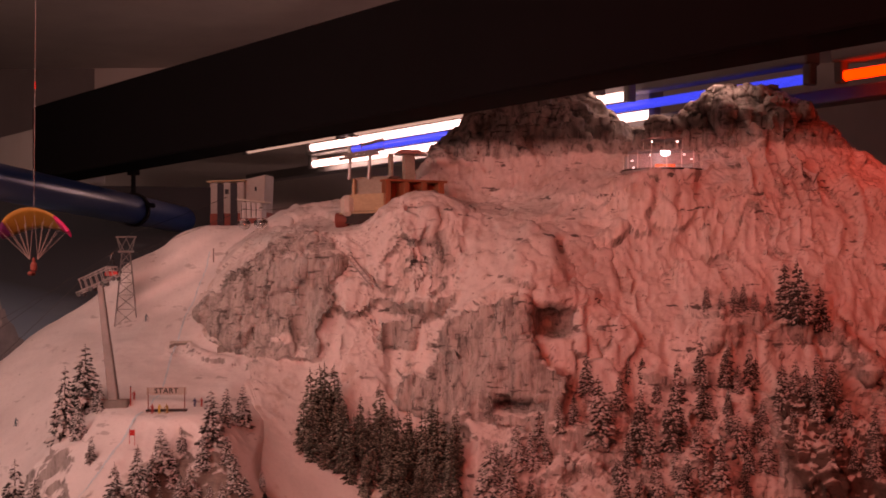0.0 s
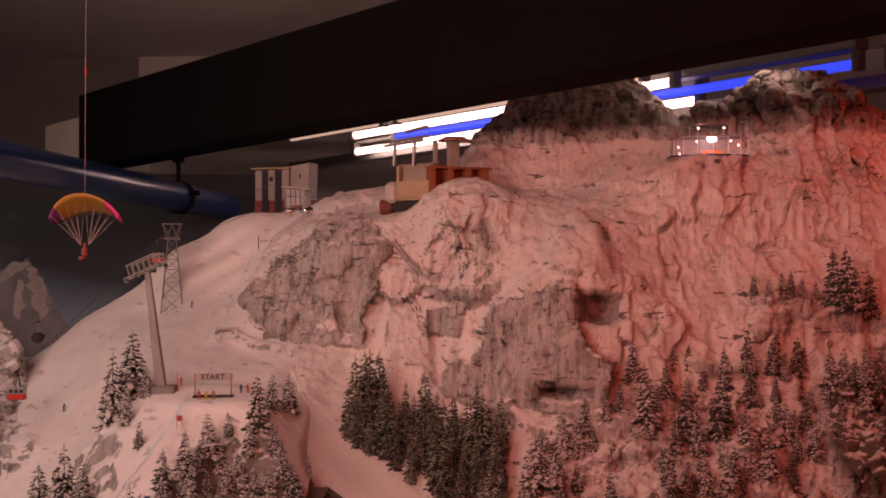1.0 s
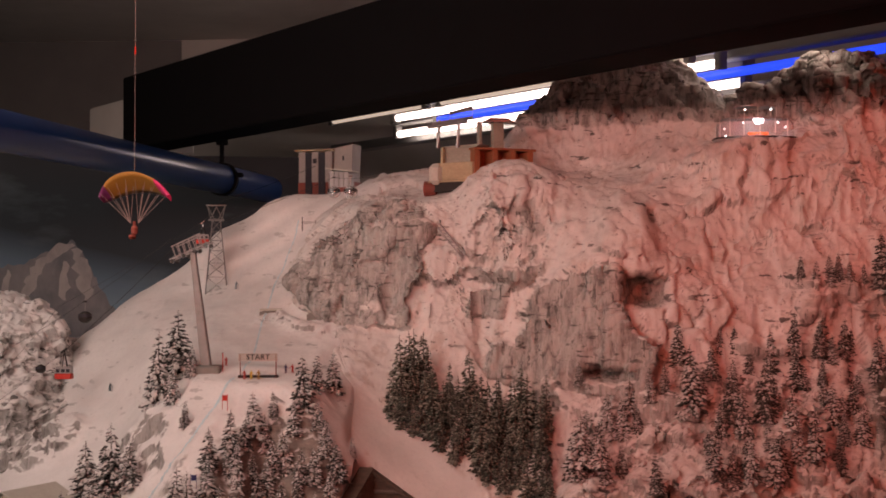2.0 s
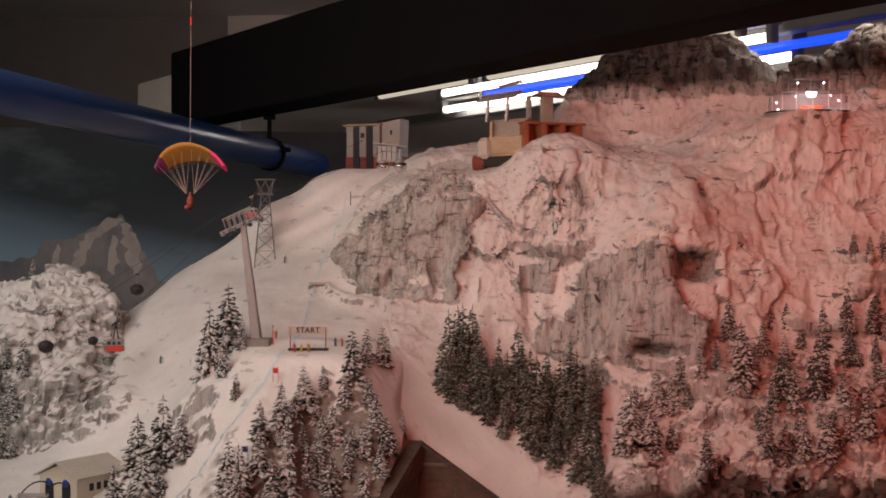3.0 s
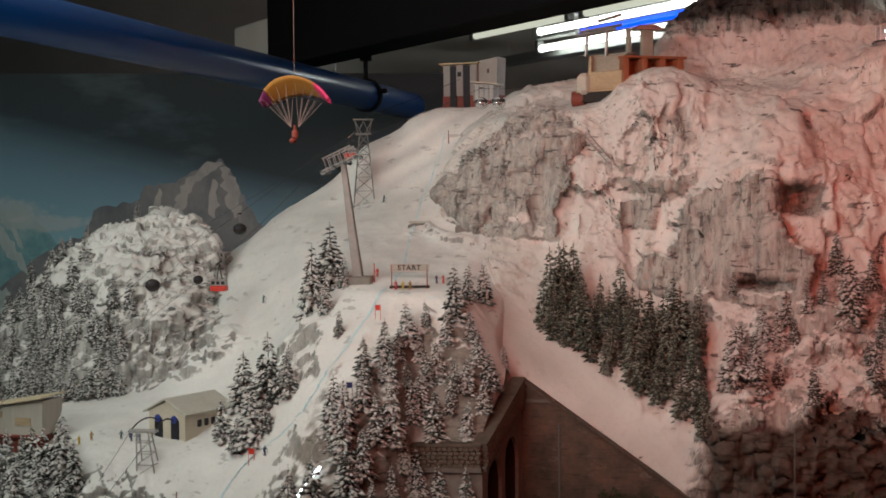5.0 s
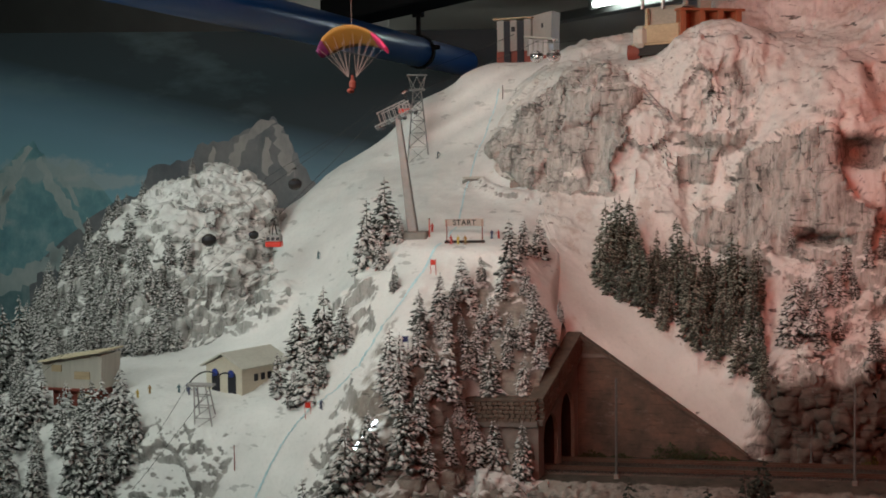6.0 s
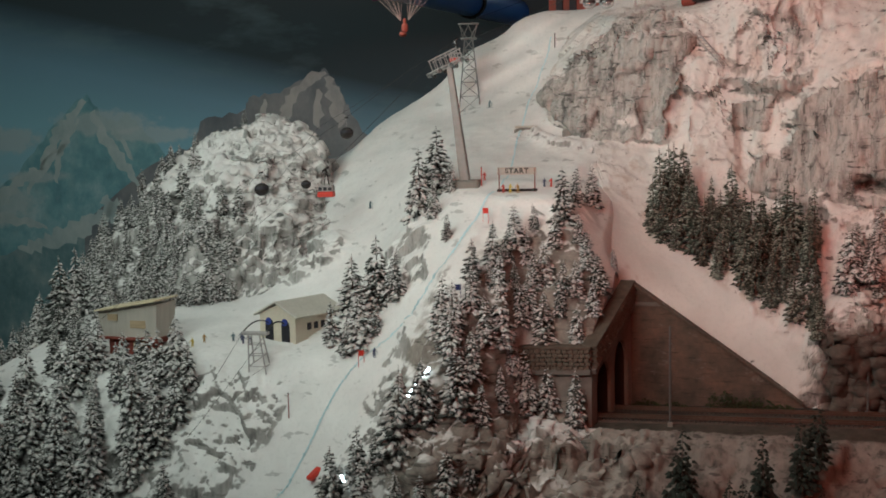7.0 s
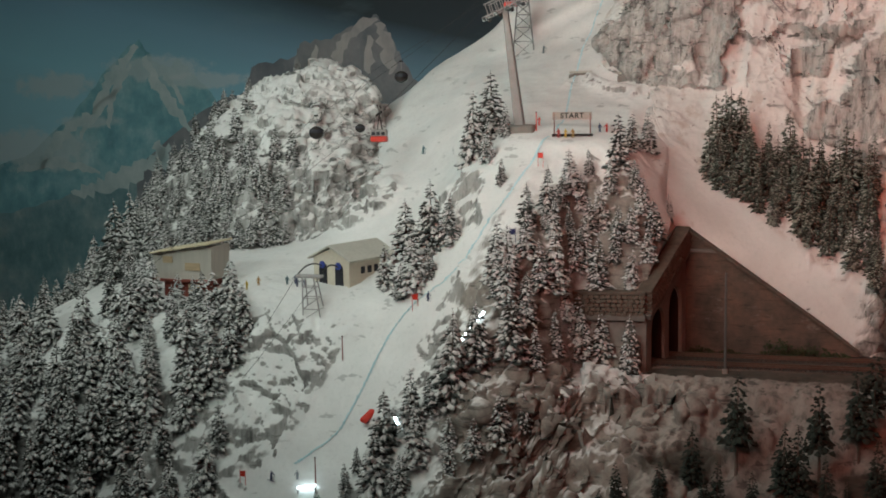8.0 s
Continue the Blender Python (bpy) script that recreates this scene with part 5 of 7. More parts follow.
def grove(points, inside, count, gap, low, high, kinds, seed):
    """Scatter trees over a sheet's points where inside(x, y, z) holds, at least gap apart."""
    rng = random.Random(seed)
    q = points.reshape(-1, 3)
    q = q[inside(q[:, 0], q[:, 1], q[:, 2])]
    kept = []
    for _ in range(count * 30):
        if len(kept) >= count or not len(q):
            break
        c = q[rng.randrange(len(q))]
        if all((c[0] - k[0]) ** 2 + (c[2] - k[2]) ** 2 * 0.5 + (c[1] - k[1]) ** 2 > gap * gap for k in kept):
            kept.append(c)
            plant(kinds, c[0], c[1], c[2] - 0.002, rng.uniform(low, high), rng)


def wood(name, label, points, inside, count, gap, low, high, kinds, seed):
    """A dense wood past counting: the same firs, joined into one mesh."""
    rng = random.Random(seed)
    q = points.reshape(-1, 3)
    q = q[inside(q[:, 0], q[:, 1], q[:, 2])]
    shapes = []
    for ob in kinds:
        me = [c for c in ob.children if c.name.startswith("crown")][0].data
        co = np.empty(len(me.vertices) * 3, np.float32)
        me.vertices.foreach_get("co", co)
        sn = np.empty(len(me.vertices), np.float32)
        me.attributes["snow"].data.foreach_get("value", sn)
        shapes.append((co.reshape(-1, 3), sn, [tuple(f.vertices) for f in me.polygons]))
    kept, allv, alls, allf, base = [], [], [], [], 0
    for _ in range(count * 30):
        if len(kept) >= count:
            break
        c = q[rng.randrange(len(q))]
        if any(((c - k) ** 2).sum() < gap * gap for k in kept):
            continue
        kept.append(c)
        co, sn, faces = shapes[rng.randrange(len(shapes))]
        s, a = rng.uniform(low, high) / 0.1, rng.uniform(0, 6.28)
        r = np.array([[math.cos(a), -math.sin(a), 0], [math.sin(a), math.cos(a), 0], [0, 0, 1]])
        allv.append((co @ r.T) * s + c - np.array([0, 0, 0.003]))
        alls.append(sn)
        allf += [tuple(i + base for i in f) for f in faces]
        base += len(co)
    me = bpy.data.meshes.new(name)
    me.from_pydata(np.concatenate(allv).tolist(), [], allf)
    me.attributes.new("snow", "FLOAT", "POINT").data.foreach_set("value", np.concatenate(alls))
    me.materials.append([c for c in kinds[0].children if c.name.startswith("crown")][0].data.materials[0])
    return tagged(new(name, me), label, "wood", kind="stuff")


def stand(kinds, seed, spots):
    rng = random.Random(seed)
    lie = SHEETS[0].reshape(-1, 3)
    for x, y, z, h in spots:
        if kinds is SNOWY and x > -0.56 and y > 2.0 and y < 2.3:
            z = float(lie[np.argmin((lie[:, 0] - x) ** 2 + (lie[:, 1] - y) ** 2), 2]) - 0.002
        if x < -1.3 and (y < 2.45 or x < -1.5):
            z = min(z, float(lie[np.argmin((lie[:, 0] - x) ** 2 + (lie[:, 1] - y) ** 2), 2]) - 0.002)
        plant(kinds, x, y, z, h, rng)


stand(SNOWY, 500, [(-0.638, 2.433, 1.303, 0.118), (-0.655, 2.355, 1.260, 0.126), (-0.616, 2.309, 1.266, 0.071), (-0.597, 2.365, 1.307, 0.056), (-0.575, 2.225, 1.236, 0.042), (-0.687, 2.196, 1.127, 0.118), (-0.700, 2.210, 1.120, 0.085), (-0.656, 2.190, 1.142, 0.076), (-0.756, 2.280, 1.104, 0.100), (-0.764, 2.180, 1.062, 0.075), (-0.701, 2.140, 1.070, 0.097), (-0.725, 2.135, 1.055, 0.060), (-0.677, 2.140, 1.088, 0.053)])
stand(SNOWY, 501, [(-0.509, 2.121, 1.185, 0.068), (-0.485, 2.160, 1.206, 0.081), (-0.484, 2.140, 1.165, 0.052), (-0.458, 2.223, 1.221, 0.076), (-0.432, 2.256, 1.249, 0.045), (-0.469, 2.194, 1.203, 0.052), (-0.441, 2.229, 1.194, 0.063), (-0.407, 2.211, 1.155, 0.073), (-0.451, 2.166, 1.160, 0.051), (-0.428, 2.167, 1.114, 0.077), (-0.384, 2.271, 1.264, 0.090), (-0.374, 2.338, 1.286, 0.063), (-0.354, 2.395, 1.277, 0.072), (-0.343, 2.234, 1.185, 0.065), (-0.321, 2.221, 1.150, 0.067), (-0.375, 2.184, 1.159, 0.056), (-0.378, 2.173, 1.120, 0.061), (-0.403, 2.153, 1.076, 0.086), (-0.350, 2.154, 1.082, 0.061)])
stand(SNOWY, 502, [(-0.327, 2.185, 1.119, 0.056), (-0.461, 2.092, 1.054, 0.094), (-0.543, 2.043, 1.105, 0.090), (-0.525, 2.037, 1.096, 0.087), (-0.498, 2.028, 1.064, 0.058), (-0.537, 2.026, 1.059, 0.068), (-0.305, 2.289, 1.179, 0.037), (-0.448, 2.105, 1.047, 0.060), (-0.587, 1.932, 0.939, 0.140), (-0.558, 1.956, 0.983, 0.101), (-0.542, 1.960, 0.973, 0.072), (-0.506, 1.980, 1.000, 0.097), (-0.490, 2.010, 1.010, 0.080), (-0.473, 1.995, 0.979, 0.063), (-0.454, 2.053, 0.982, 0.070), (-0.424, 2.115, 0.970, 0.080), (-0.395, 2.126, 0.968, 0.080), (-0.347, 2.110, 0.946, 0.100), (-0.651, 1.943, 0.893, 0.088), (-0.625, 1.941, 0.915, 0.063)])
stand(SNOWY, 510, [(-0.634, 1.899, 0.847, 0.092), (-0.695, 1.934, 0.853, 0.099), (-0.701, 1.901, 0.797, 0.103), (-0.653, 1.876, 0.808, 0.063), (-0.584, 1.897, 0.865, 0.062), (-0.539, 1.872, 0.875, 0.056), (-0.507, 1.901, 0.883, 0.080), (-0.479, 1.938, 0.899, 0.058), (-0.755, 1.924, 0.786, 0.050), (-0.744, 1.948, 0.816, 0.040), (-0.671, 1.885, 0.804, 0.049), (-0.805, 1.929, 0.752, 0.040), (-0.575, 1.870, 0.835, 0.060)])
stand(SNOWY, 503, [(-0.991, 2.103, 0.990, 0.087), (-1.103, 2.148, 1.007, 0.070), (-1.054, 2.121, 0.994, 0.068), (-1.064, 2.040, 0.905, 0.143), (-1.025, 2.042, 0.906, 0.095), (-1.001, 2.072, 0.948, 0.086), (-1.183, 2.164, 1.012, 0.101), (-1.125, 2.111, 0.984, 0.088), (-1.281, 2.183, 1.005, 0.072), (-1.428, 2.388, 1.031, 0.090), (-1.200, 2.111, 0.981, 0.099), (-1.298, 2.079, 0.934, 0.089), (-1.381, 2.128, 0.961, 0.102), (-1.407, 2.094, 0.927, 0.116), (-1.121, 2.002, 0.864, 0.113), (-1.143, 1.979, 0.812, 0.103), (-1.204, 1.972, 0.782, 0.142), (-1.296, 1.980, 0.803, 0.115), (-1.242, 1.978, 0.806, 0.095), (-1.082, 1.976, 0.816, 0.065)])
stand(SNOWY, 504, [(-1.363, 1.997, 0.833, 0.097), (-1.270, 2.004, 0.856, 0.096), (-1.185, 2.004, 0.879, 0.095), (-1.315, 1.962, 0.749, 0.096), (-1.209, 1.940, 0.734, 0.094), (-1.139, 1.933, 0.741, 0.083), (-1.062, 1.948, 0.751, 0.074), (-1.370, 1.966, 0.754, 0.106), (-1.268, 1.965, 0.770, 0.095), (-1.079, 2.064, 0.947, 0.067), (-1.380, 2.401, 1.042, 0.152), (-1.599, 2.696, 1.055, 0.127), (-1.433, 2.562, 1.064, 0.125), (-1.365, 2.544, 1.079, 0.100), (-1.350, 2.034, 0.893, 0.088)])
stand(SNOWY, 512, [(-0.420, 2.190, 1.135, 0.062), (-0.355, 2.190, 1.130, 0.060), (-0.440, 2.150, 1.085, 0.070), (-0.395, 2.240, 1.200, 0.055), (-0.470, 2.130, 1.120, 0.068), (-0.505, 2.080, 1.120, 0.070), (-0.480, 2.070, 1.040, 0.078), (-0.520, 2.010, 1.030, 0.075), (-0.430, 2.120, 1.000, 0.075), (-0.360, 2.260, 1.215, 0.050)])
stand(SNOWY, 511, [(-1.15, 2.80, 1.418, 0.045), (-1.345, 2.80, 1.29, 0.075), (-1.30, 2.79, 1.335, 0.055), (-1.265, 2.80, 1.365, 0.050)])
stand(DUSTY, 505, [(0.084, 2.336, 1.163, 0.088), (0.069, 2.312, 1.138, 0.087), (0.102, 2.306, 1.139, 0.058), (0.125, 2.373, 1.216, 0.062), (0.149, 2.372, 1.206, 0.065), (0.177, 2.373, 1.206, 0.050), (0.227, 2.386, 1.278, 0.050), (0.271, 2.369, 1.245, 0.119), (0.331, 2.470, 1.336, 0.064), (0.359, 2.470, 1.336, 0.054), (0.312, 2.418, 1.300, 0.061), (0.340, 2.379, 1.225, 0.090), (0.355, 2.353, 1.208, 0.079), (0.392, 2.360, 1.236, 0.104), (0.415, 2.393, 1.242, 0.070), (0.382, 2.456, 1.306, 0.051), (0.432, 2.331, 1.211, 0.078), (0.474, 2.441, 1.277, 0.051), (0.501, 2.446, 1.337, 0.061), (0.526, 2.449, 1.326, 0.051), (0.566, 2.489, 1.334, 0.052)])
stand(DUSTY, 506, [(0.438, 2.311, 1.171, 0.072), (0.457, 2.338, 1.172, 0.054), (0.496, 2.382, 1.214, 0.090), (0.523, 2.376, 1.215, 0.069), (0.355, 2.266, 1.145, 0.076), (0.393, 2.273, 1.139, 0.081), (0.302, 2.285, 1.133, 0.057), (0.326, 2.293, 1.131, 0.067), (0.483, 2.502, 1.466, 0.052), (0.505, 2.485, 1.464, 0.044), (0.533, 2.495, 1.464, 0.054), (0.570, 2.499, 1.466, 0.042), (0.597, 2.508, 1.466, 0.037), (0.549, 2.499, 1.471, 0.052), (0.629, 2.513, 1.455, 0.105), (0.643, 2.470, 1.451, 0.114), (0.657, 2.467, 1.451, 0.077), (0.692, 2.500, 1.435, 0.084), (0.637, 2.398, 1.320, 0.050), (0.654, 2.391, 1.330, 0.070), (0.670, 2.378, 1.311, 0.050), (0.600, 2.425, 1.298, 0.081)])
stand(TALLG, 507, [(-0.176, 1.967, 0.843, 0.149), (-0.061, 1.955, 0.845, 0.144), (-0.006, 2.005, 0.855, 0.144), (0.013, 2.023, 0.901, 0.117)])
stand(GREEN, 508, [(-0.236, 1.942, 0.824, 0.094), (-0.339, 1.892, 0.810, 0.065), (-0.278, 1.903, 0.810, 0.067), (-0.199, 1.904, 0.803, 0.077), (-0.110, 1.943, 0.829, 0.097), (-0.089, 1.946, 0.822, 0.103), (-0.051, 1.904, 0.814, 0.079), (0.016, 1.958, 0.813, 0.097), (-0.151, 1.915, 0.803, 0.061), (-0.217, 1.908, 0.800, 0.061), (-0.362, 1.885, 0.802, 0.033), (-0.022, 1.944, 0.806, 0.048)])
stand(SNOWY, 509, [(0.107, 2.273, 1.121, 0.066), (0.076, 2.283, 1.123, 0.085), (0.017, 2.310, 1.123, 0.067), (0.090, 2.378, 1.201, 0.049), (0.127, 2.365, 1.202, 0.068), (0.151, 2.369, 1.202, 0.059), (0.179, 2.372, 1.207, 0.024), (0.105, 2.311, 1.143, 0.057), (0.294, 2.268, 1.114, 0.065)])
SLOPE_P, MASSIF_P, KNOLL_P, LEDGE_P = SHEETS[:4]
grove(MASSIF_P, lambda x, y, z: (x > -0.250) & (x < 0.025) & (z > 1.205 - 0.50 * (x + 0.235)) & (z < 1.285 - 0.30 * (x + 0.235)) & (y < 2.6), 52, 0.024, 0.070, 0.125, STAND, 11)
grove(SLOPE_P, lambda x, y, z: (x < -0.98) & (x > -1.62) & (y > 1.90) & (y < 2.16) & (z < 1.03), 28, 0.046, 0.070, 0.100, SNOWY, 12)
grove(SLOPE_P, lambda x, y, z: (x < -1.20) & (x > -1.62) & (y > 2.25) & (y < 2.70) & (np.abs(x + 1.42) > 0.05), 22, 0.052, 0.06, 0.09, SNOWY, 13)
grove(KNOLL_P, lambda x, y, z: (x < -1.20) & (z > 1.2) & (z < 1.34) & (y < 2.8), 12, 0.032, 0.05, 0.075, SNOWY, 15)
grove(MASSIF_P, lambda x, y, z: (x > 0.06) & (x < 0.80) & (z > 1.13) & (z < 1.345) & (y < 2.5), 48, 0.034, 0.042, 0.082, DUSTY, 14)
wood("fir_wood", "dense snowy fir wood on the lower slope", SLOPE_P, lambda x, y, z: (x < -0.99) & (x > -1.62) & (y > 1.88) & (y < 2.17) & (z < 1.03), 62, 0.034, 0.06, 0.10, SNOWY, 31)
wood("fir_wood", "snowy fir wood beside the rock knoll", KNOLL_P, lambda x, y, z: (x < -1.06) & (z < 1.25) & (z > 1.03) & (y < 2.74), 75, 0.024, 0.05, 0.080, SNOWY, 32)
wood("fir_wood", "snowy fir wood behind the chalet", SLOPE_P, lambda x, y, z: (x < -1.22) & (x > -1.62) & (y > 2.2) & (y < 2.68) & (np.abs(x + 1.42) > 0.05), 30, 0.035, 0.05, 0.085, SNOWY, 33)
for ob, m in FIRST.values():
    ob.matrix_basis = m


# ---- paints for the small things ----
M_RED = plain("red_paint", (0.55, 0.035, 0.02), 0.4, vary=0.15, scale=150)
M_BRICKRED = plain("red_brown_boarding", (0.20, 0.045, 0.03), 0.7, vary=0.25, scale=150, stretch=(1, 1, 0.1))
M_CREAM = plain("cream_plaster", (0.55, 0.50, 0.40), 0.8, vary=0.12, scale=90)
M_WHITE = plain("white_plaster", (0.70, 0.67, 0.63), 0.8, vary=0.12, scale=90)
M_ROOF = plain("pale_grey_roof", (0.50, 0.48, 0.42), 0.75, vary=0.15, scale=100)
M_YROOF = plain("straw_coloured_roof", (0.60, 0.52, 0.36), 0.75, vary=0.15, scale=100, stretch=(0.2, 1, 1))
M_DULL = plain("dull_cream_boards", (0.43, 0.40, 0.35), 0.8, vary=0.15, scale=90, stretch=(1, 1, 0.1))
# the hotel's white plaster, darkened for the little light that reaches it
M_HOTEL = plain("shaded_white_plaster", (0.30, 0.285, 0.265), 0.8, vary=0.15, scale=90)
# near-black for windows, and for the shade within gateways and gaps
M_DARK = plain("dark_opening", (0.012, 0.012, 0.018), 0.7, vary=0.2, scale=60)
M_BLUED = plain("blue_bullwheel_paint", (0.03, 0.05, 0.25), 0.5, vary=0.2, scale=90)
M_WOOD = plain("orange_brown_timber", (0.30, 0.10, 0.045), 0.65, vary=0.3, scale=120, stretch=(1, 1, 0.15))
M_BEIGE = plain("beige_timber", (0.42, 0.32, 0.20), 0.7, vary=0.25, scale=120, stretch=(0.15, 1, 1))
M_GALV = plain("galvanised_steel", (0.36, 0.34, 0.33), 0.5, 0.4, vary=0.25, scale=160)
M_LATTICE = plain("dull_grey_tower_paint", (0.17, 0.17, 0.165), 0.6, 0.2, vary=0.2, scale=100)
M_PYLON = plain("weathered_pylon_paint", (0.27, 0.24, 0.23), 0.55, 0.2, vary=0.2, scale=60)
M_CHROME = plain("polished_metal", (0.80, 0.80, 0.80), 0.25, 0.75, vary=0.1, scale=100, relief=0.0)
M_SMOKE = plain("smoked_cabin_shell", (0.035, 0.03, 0.028), 0.25, vary=0.2, scale=90, relief=0.05)
M_WIRE = plain("black_wire", (0.02, 0.02, 0.02), 0.5, vary=0.1, scale=90, relief=0.0)
M_ORANGE = plain("orange_yellow_canopy", (0.30, 0.15, 0.02), 0.7, vary=0.12, scale=100)
M_PINK = plain("magenta_canopy_tip", (0.60, 0.04, 0.16), 0.7, vary=0.12, scale=100)
M_PURPLE = plain("purple_canopy_tip", (0.15, 0.02, 0.10), 0.7, vary=0.12, scale=100)
M_NAVY = plain("navy_cloth", (0.02, 0.025, 0.10), 0.8, vary=0.15, scale=150)
M_BLUELINE = plain("pale_blue_piste_dye", (0.52, 0.68, 0.72), 0.85, vary=0.1, scale=150)
M_SIGN = plain("off_white_banner", (0.42, 0.36, 0.32), 0.7, vary=0.1, scale=100)
M_INK = plain("black_lettering", (0.012, 0.01, 0.01), 0.7, vary=0.1, scale=100, relief=0.0)
M_LED = glowing("lit_lamp", (0.85, 0.93, 1.0), 7.0)
M_WARM = glowing("lit_orange_panel", (1.0, 0.16, 0.05), 1.1)


def glass(name, colour, rough=0.05):
    m, nt, b = nodes_of(name, rough)
    b.inputs["Base Color"].default_value = (*colour, 1)
    b.inputs["Transmission Weight"].default_value = 0.9
    b.inputs["IOR"].default_value = 1.2
    return m


M_GLASS = glass("window_glass", (0.85, 0.92, 0.95))


def ground(x, y, p=None):
    """Height of a sheet at (x, y), from its nearest point."""
    q = (SHEETS[0] if p is None else p).reshape(-1, 3)
    return float(q[np.argmin((q[:, 0] - x) ** 2 + (q[:, 1] - y) ** 2), 2])


def rot(deg):
    return Matrix.Rotation(radians(deg), 3, "Z")


def simple(name, make, material, parent, label=""):
    bm = bmesh.new()
    make(bm)
    return part(name, bm, material, parent, label)


# ---- lift hut on the terrace ----
hut = thing("lift_hut", (-0.838, 2.207, 1.056), "cream plastered lift hut with a pale gabled roof", "lift hut", turn=66)
HW, HL, HE, HR = 0.084, 0.112, 0.048, 0.068      # gable width, length, eaves, ridge


def gable_wall(bm):
    prism(bm, [(0, -0.02), (0, HE), (HW / 2, HR - 0.003), (HW, HE), (HW, -0.02)], 0, 0.003)
    for v in bm.verts:
        v.co = Vector((v.co.y, v.co.x, v.co.z))


simple("gable_wall", gable_wall, M_CREAM, hut)
simple("side_wall", lambda bm: box(bm, HL / 2 + 0.0015, 0.0015, HE / 2 - 0.01, HL - 0.003, 0.003, HE + 0.02), M_CREAM, hut)
simple("back_wall", lambda bm: box(bm, HL / 2 + 0.0015, HW - 0.0015, HE / 2 - 0.01, HL - 0.003, 0.003, HE + 0.02), M_CREAM, hut)
simple("end_wall", lambda bm: box(bm, HL - 0.0015, HW / 2, HE / 2 - 0.01, 0.003, HW - 0.006, HE + 0.02), M_CREAM, hut)
for sgn in (1, -1):
    def roof(bm, sgn=sgn):
        s = math.hypot(HW / 2, HR - HE) + 0.010
        a = math.atan2(HR - HE, HW / 2)
        cy = HW / 2 - sgn * math.cos(a) * s / 2
        cz = HR - math.sin(a) * s / 2 + 0.002
        box(bm, HL / 2, cy, cz, HL + 0.014, s, 0.003, 0.0006, Matrix.Rotation(sgn * a, 3, "X"))
    simple("roof_side", roof, M_ROOF, hut, "pale grey felt roof slope")
# closed panels on the gable; near-black stands for the shade inside the gateways
for c in (0.023, 0.061):
    def door(bm, c=c):
        pts = [(c - 0.009, -0.004), (c - 0.009, 0.030)] + [(c - 0.009 * math.cos(a), 0.030 + 0.010 * math.sin(a)) for a in (0.6, 1.2, 1.57, 1.94, 2.54)] + [(c + 0.009, 0.030), (c + 0.009, -0.004)]
        prism(bm, pts, -0.0015, 0.001)
        for v in bm.verts:
            v.co = Vector((v.co.y, v.co.x, v.co.z))
    dr = simple("gateway", door, M_DARK, hut, "arched cabin gateway with its inner shade as colour")
    simple("bullwheel", lambda bm, c=c: rod(bm, (-0.0035, c, 0.036), (-0.002, c, 0.036), 0.0065, n=16), M_BLUED, hut, "blue lift wheel")
for k in range(4):
    simple("window", lambda bm, k=k: box(bm, 0.034 + 0.017 * k, -0.0005, 0.027, 0.009, 0.002, 0.012), M_DARK, hut, "narrow dark window")

# ---- red and cream chalet among the trees ----
chalet = thing("chalet", (-1.142, 2.235, 1.030), "cream chalet with red boarded ground floor", "chalet", turn=-6)
simple("ground_floor", lambda bm: box(bm, 0, 0, 0.002, 0.100, 0.06, 0.066, 0.001), M_BRICKRED, chalet, "red-brown boarded ground floor")
simple("upper_floor", lambda bm: prism(bm, [(-0.066, 0.035), (0.062, 0.035), (0.066, 0.098), (0.03, 0.094), (-0.03, 0.088), (-0.07, 0.082)], -0.036, 0.036), M_DULL, chalet, "cream upper floor")
for k in range(5):
    simple("roof_panel", lambda bm, k=k: box(bm, -0.056 + 0.028 * k, -0.004, 0.0865 + 0.0042 * k, 0.0262, 0.094, 0.003, 0.0006, Matrix.Rotation(-0.14, 3, "Y")), M_YROOF, chalet, "straw-coloured roof panel")
simple("window", lambda bm: box(bm, 0.022, -0.0368, 0.060, 0.034, 0.003, 0.014), M_BEIGE, chalet, "closed beige shutter")
simple("window", lambda bm: box(bm, -0.035, -0.0368, 0.072, 0.022, 0.003, 0.012), M_BEIGE, chalet, "closed beige shutter")
simple("door", lambda bm: box(bm, 0.02, -0.0305, 0.012, 0.026, 0.003, 0.030), M_BEIGE, chalet, "beige ground-floor door")
simple("balcony", lambda bm: box(bm, 0, -0.040, 0.034, 0.134, 0.012, 0.004), M_BRICKRED, chalet, "red-brown balcony edge")

chalet.scale = (0.88, 0.88, 0.95)

# ---- lift trestle in front of the hut ----
tower = thing("lift_trestle", (-0.880, 2.135, 1.014), "grey lattice lift trestle below the hut", "lift trestle")
FEET = [(-0.012, -0.012), (0.020, -0.012), (-0.012, 0.016), (0.020, 0.016)]
TOPS = [(-0.014, -0.005), (0.006, -0.005), (-0.014, 0.009), (0.006, 0.009)]
for (fx, fy), (tx, ty) in zip(FEET, TOPS):
    simple("leg", lambda bm: rod(bm, (fx, fy, -0.008), (tx, ty, 0.070), 0.0013, n=6), M_GALV, tower)
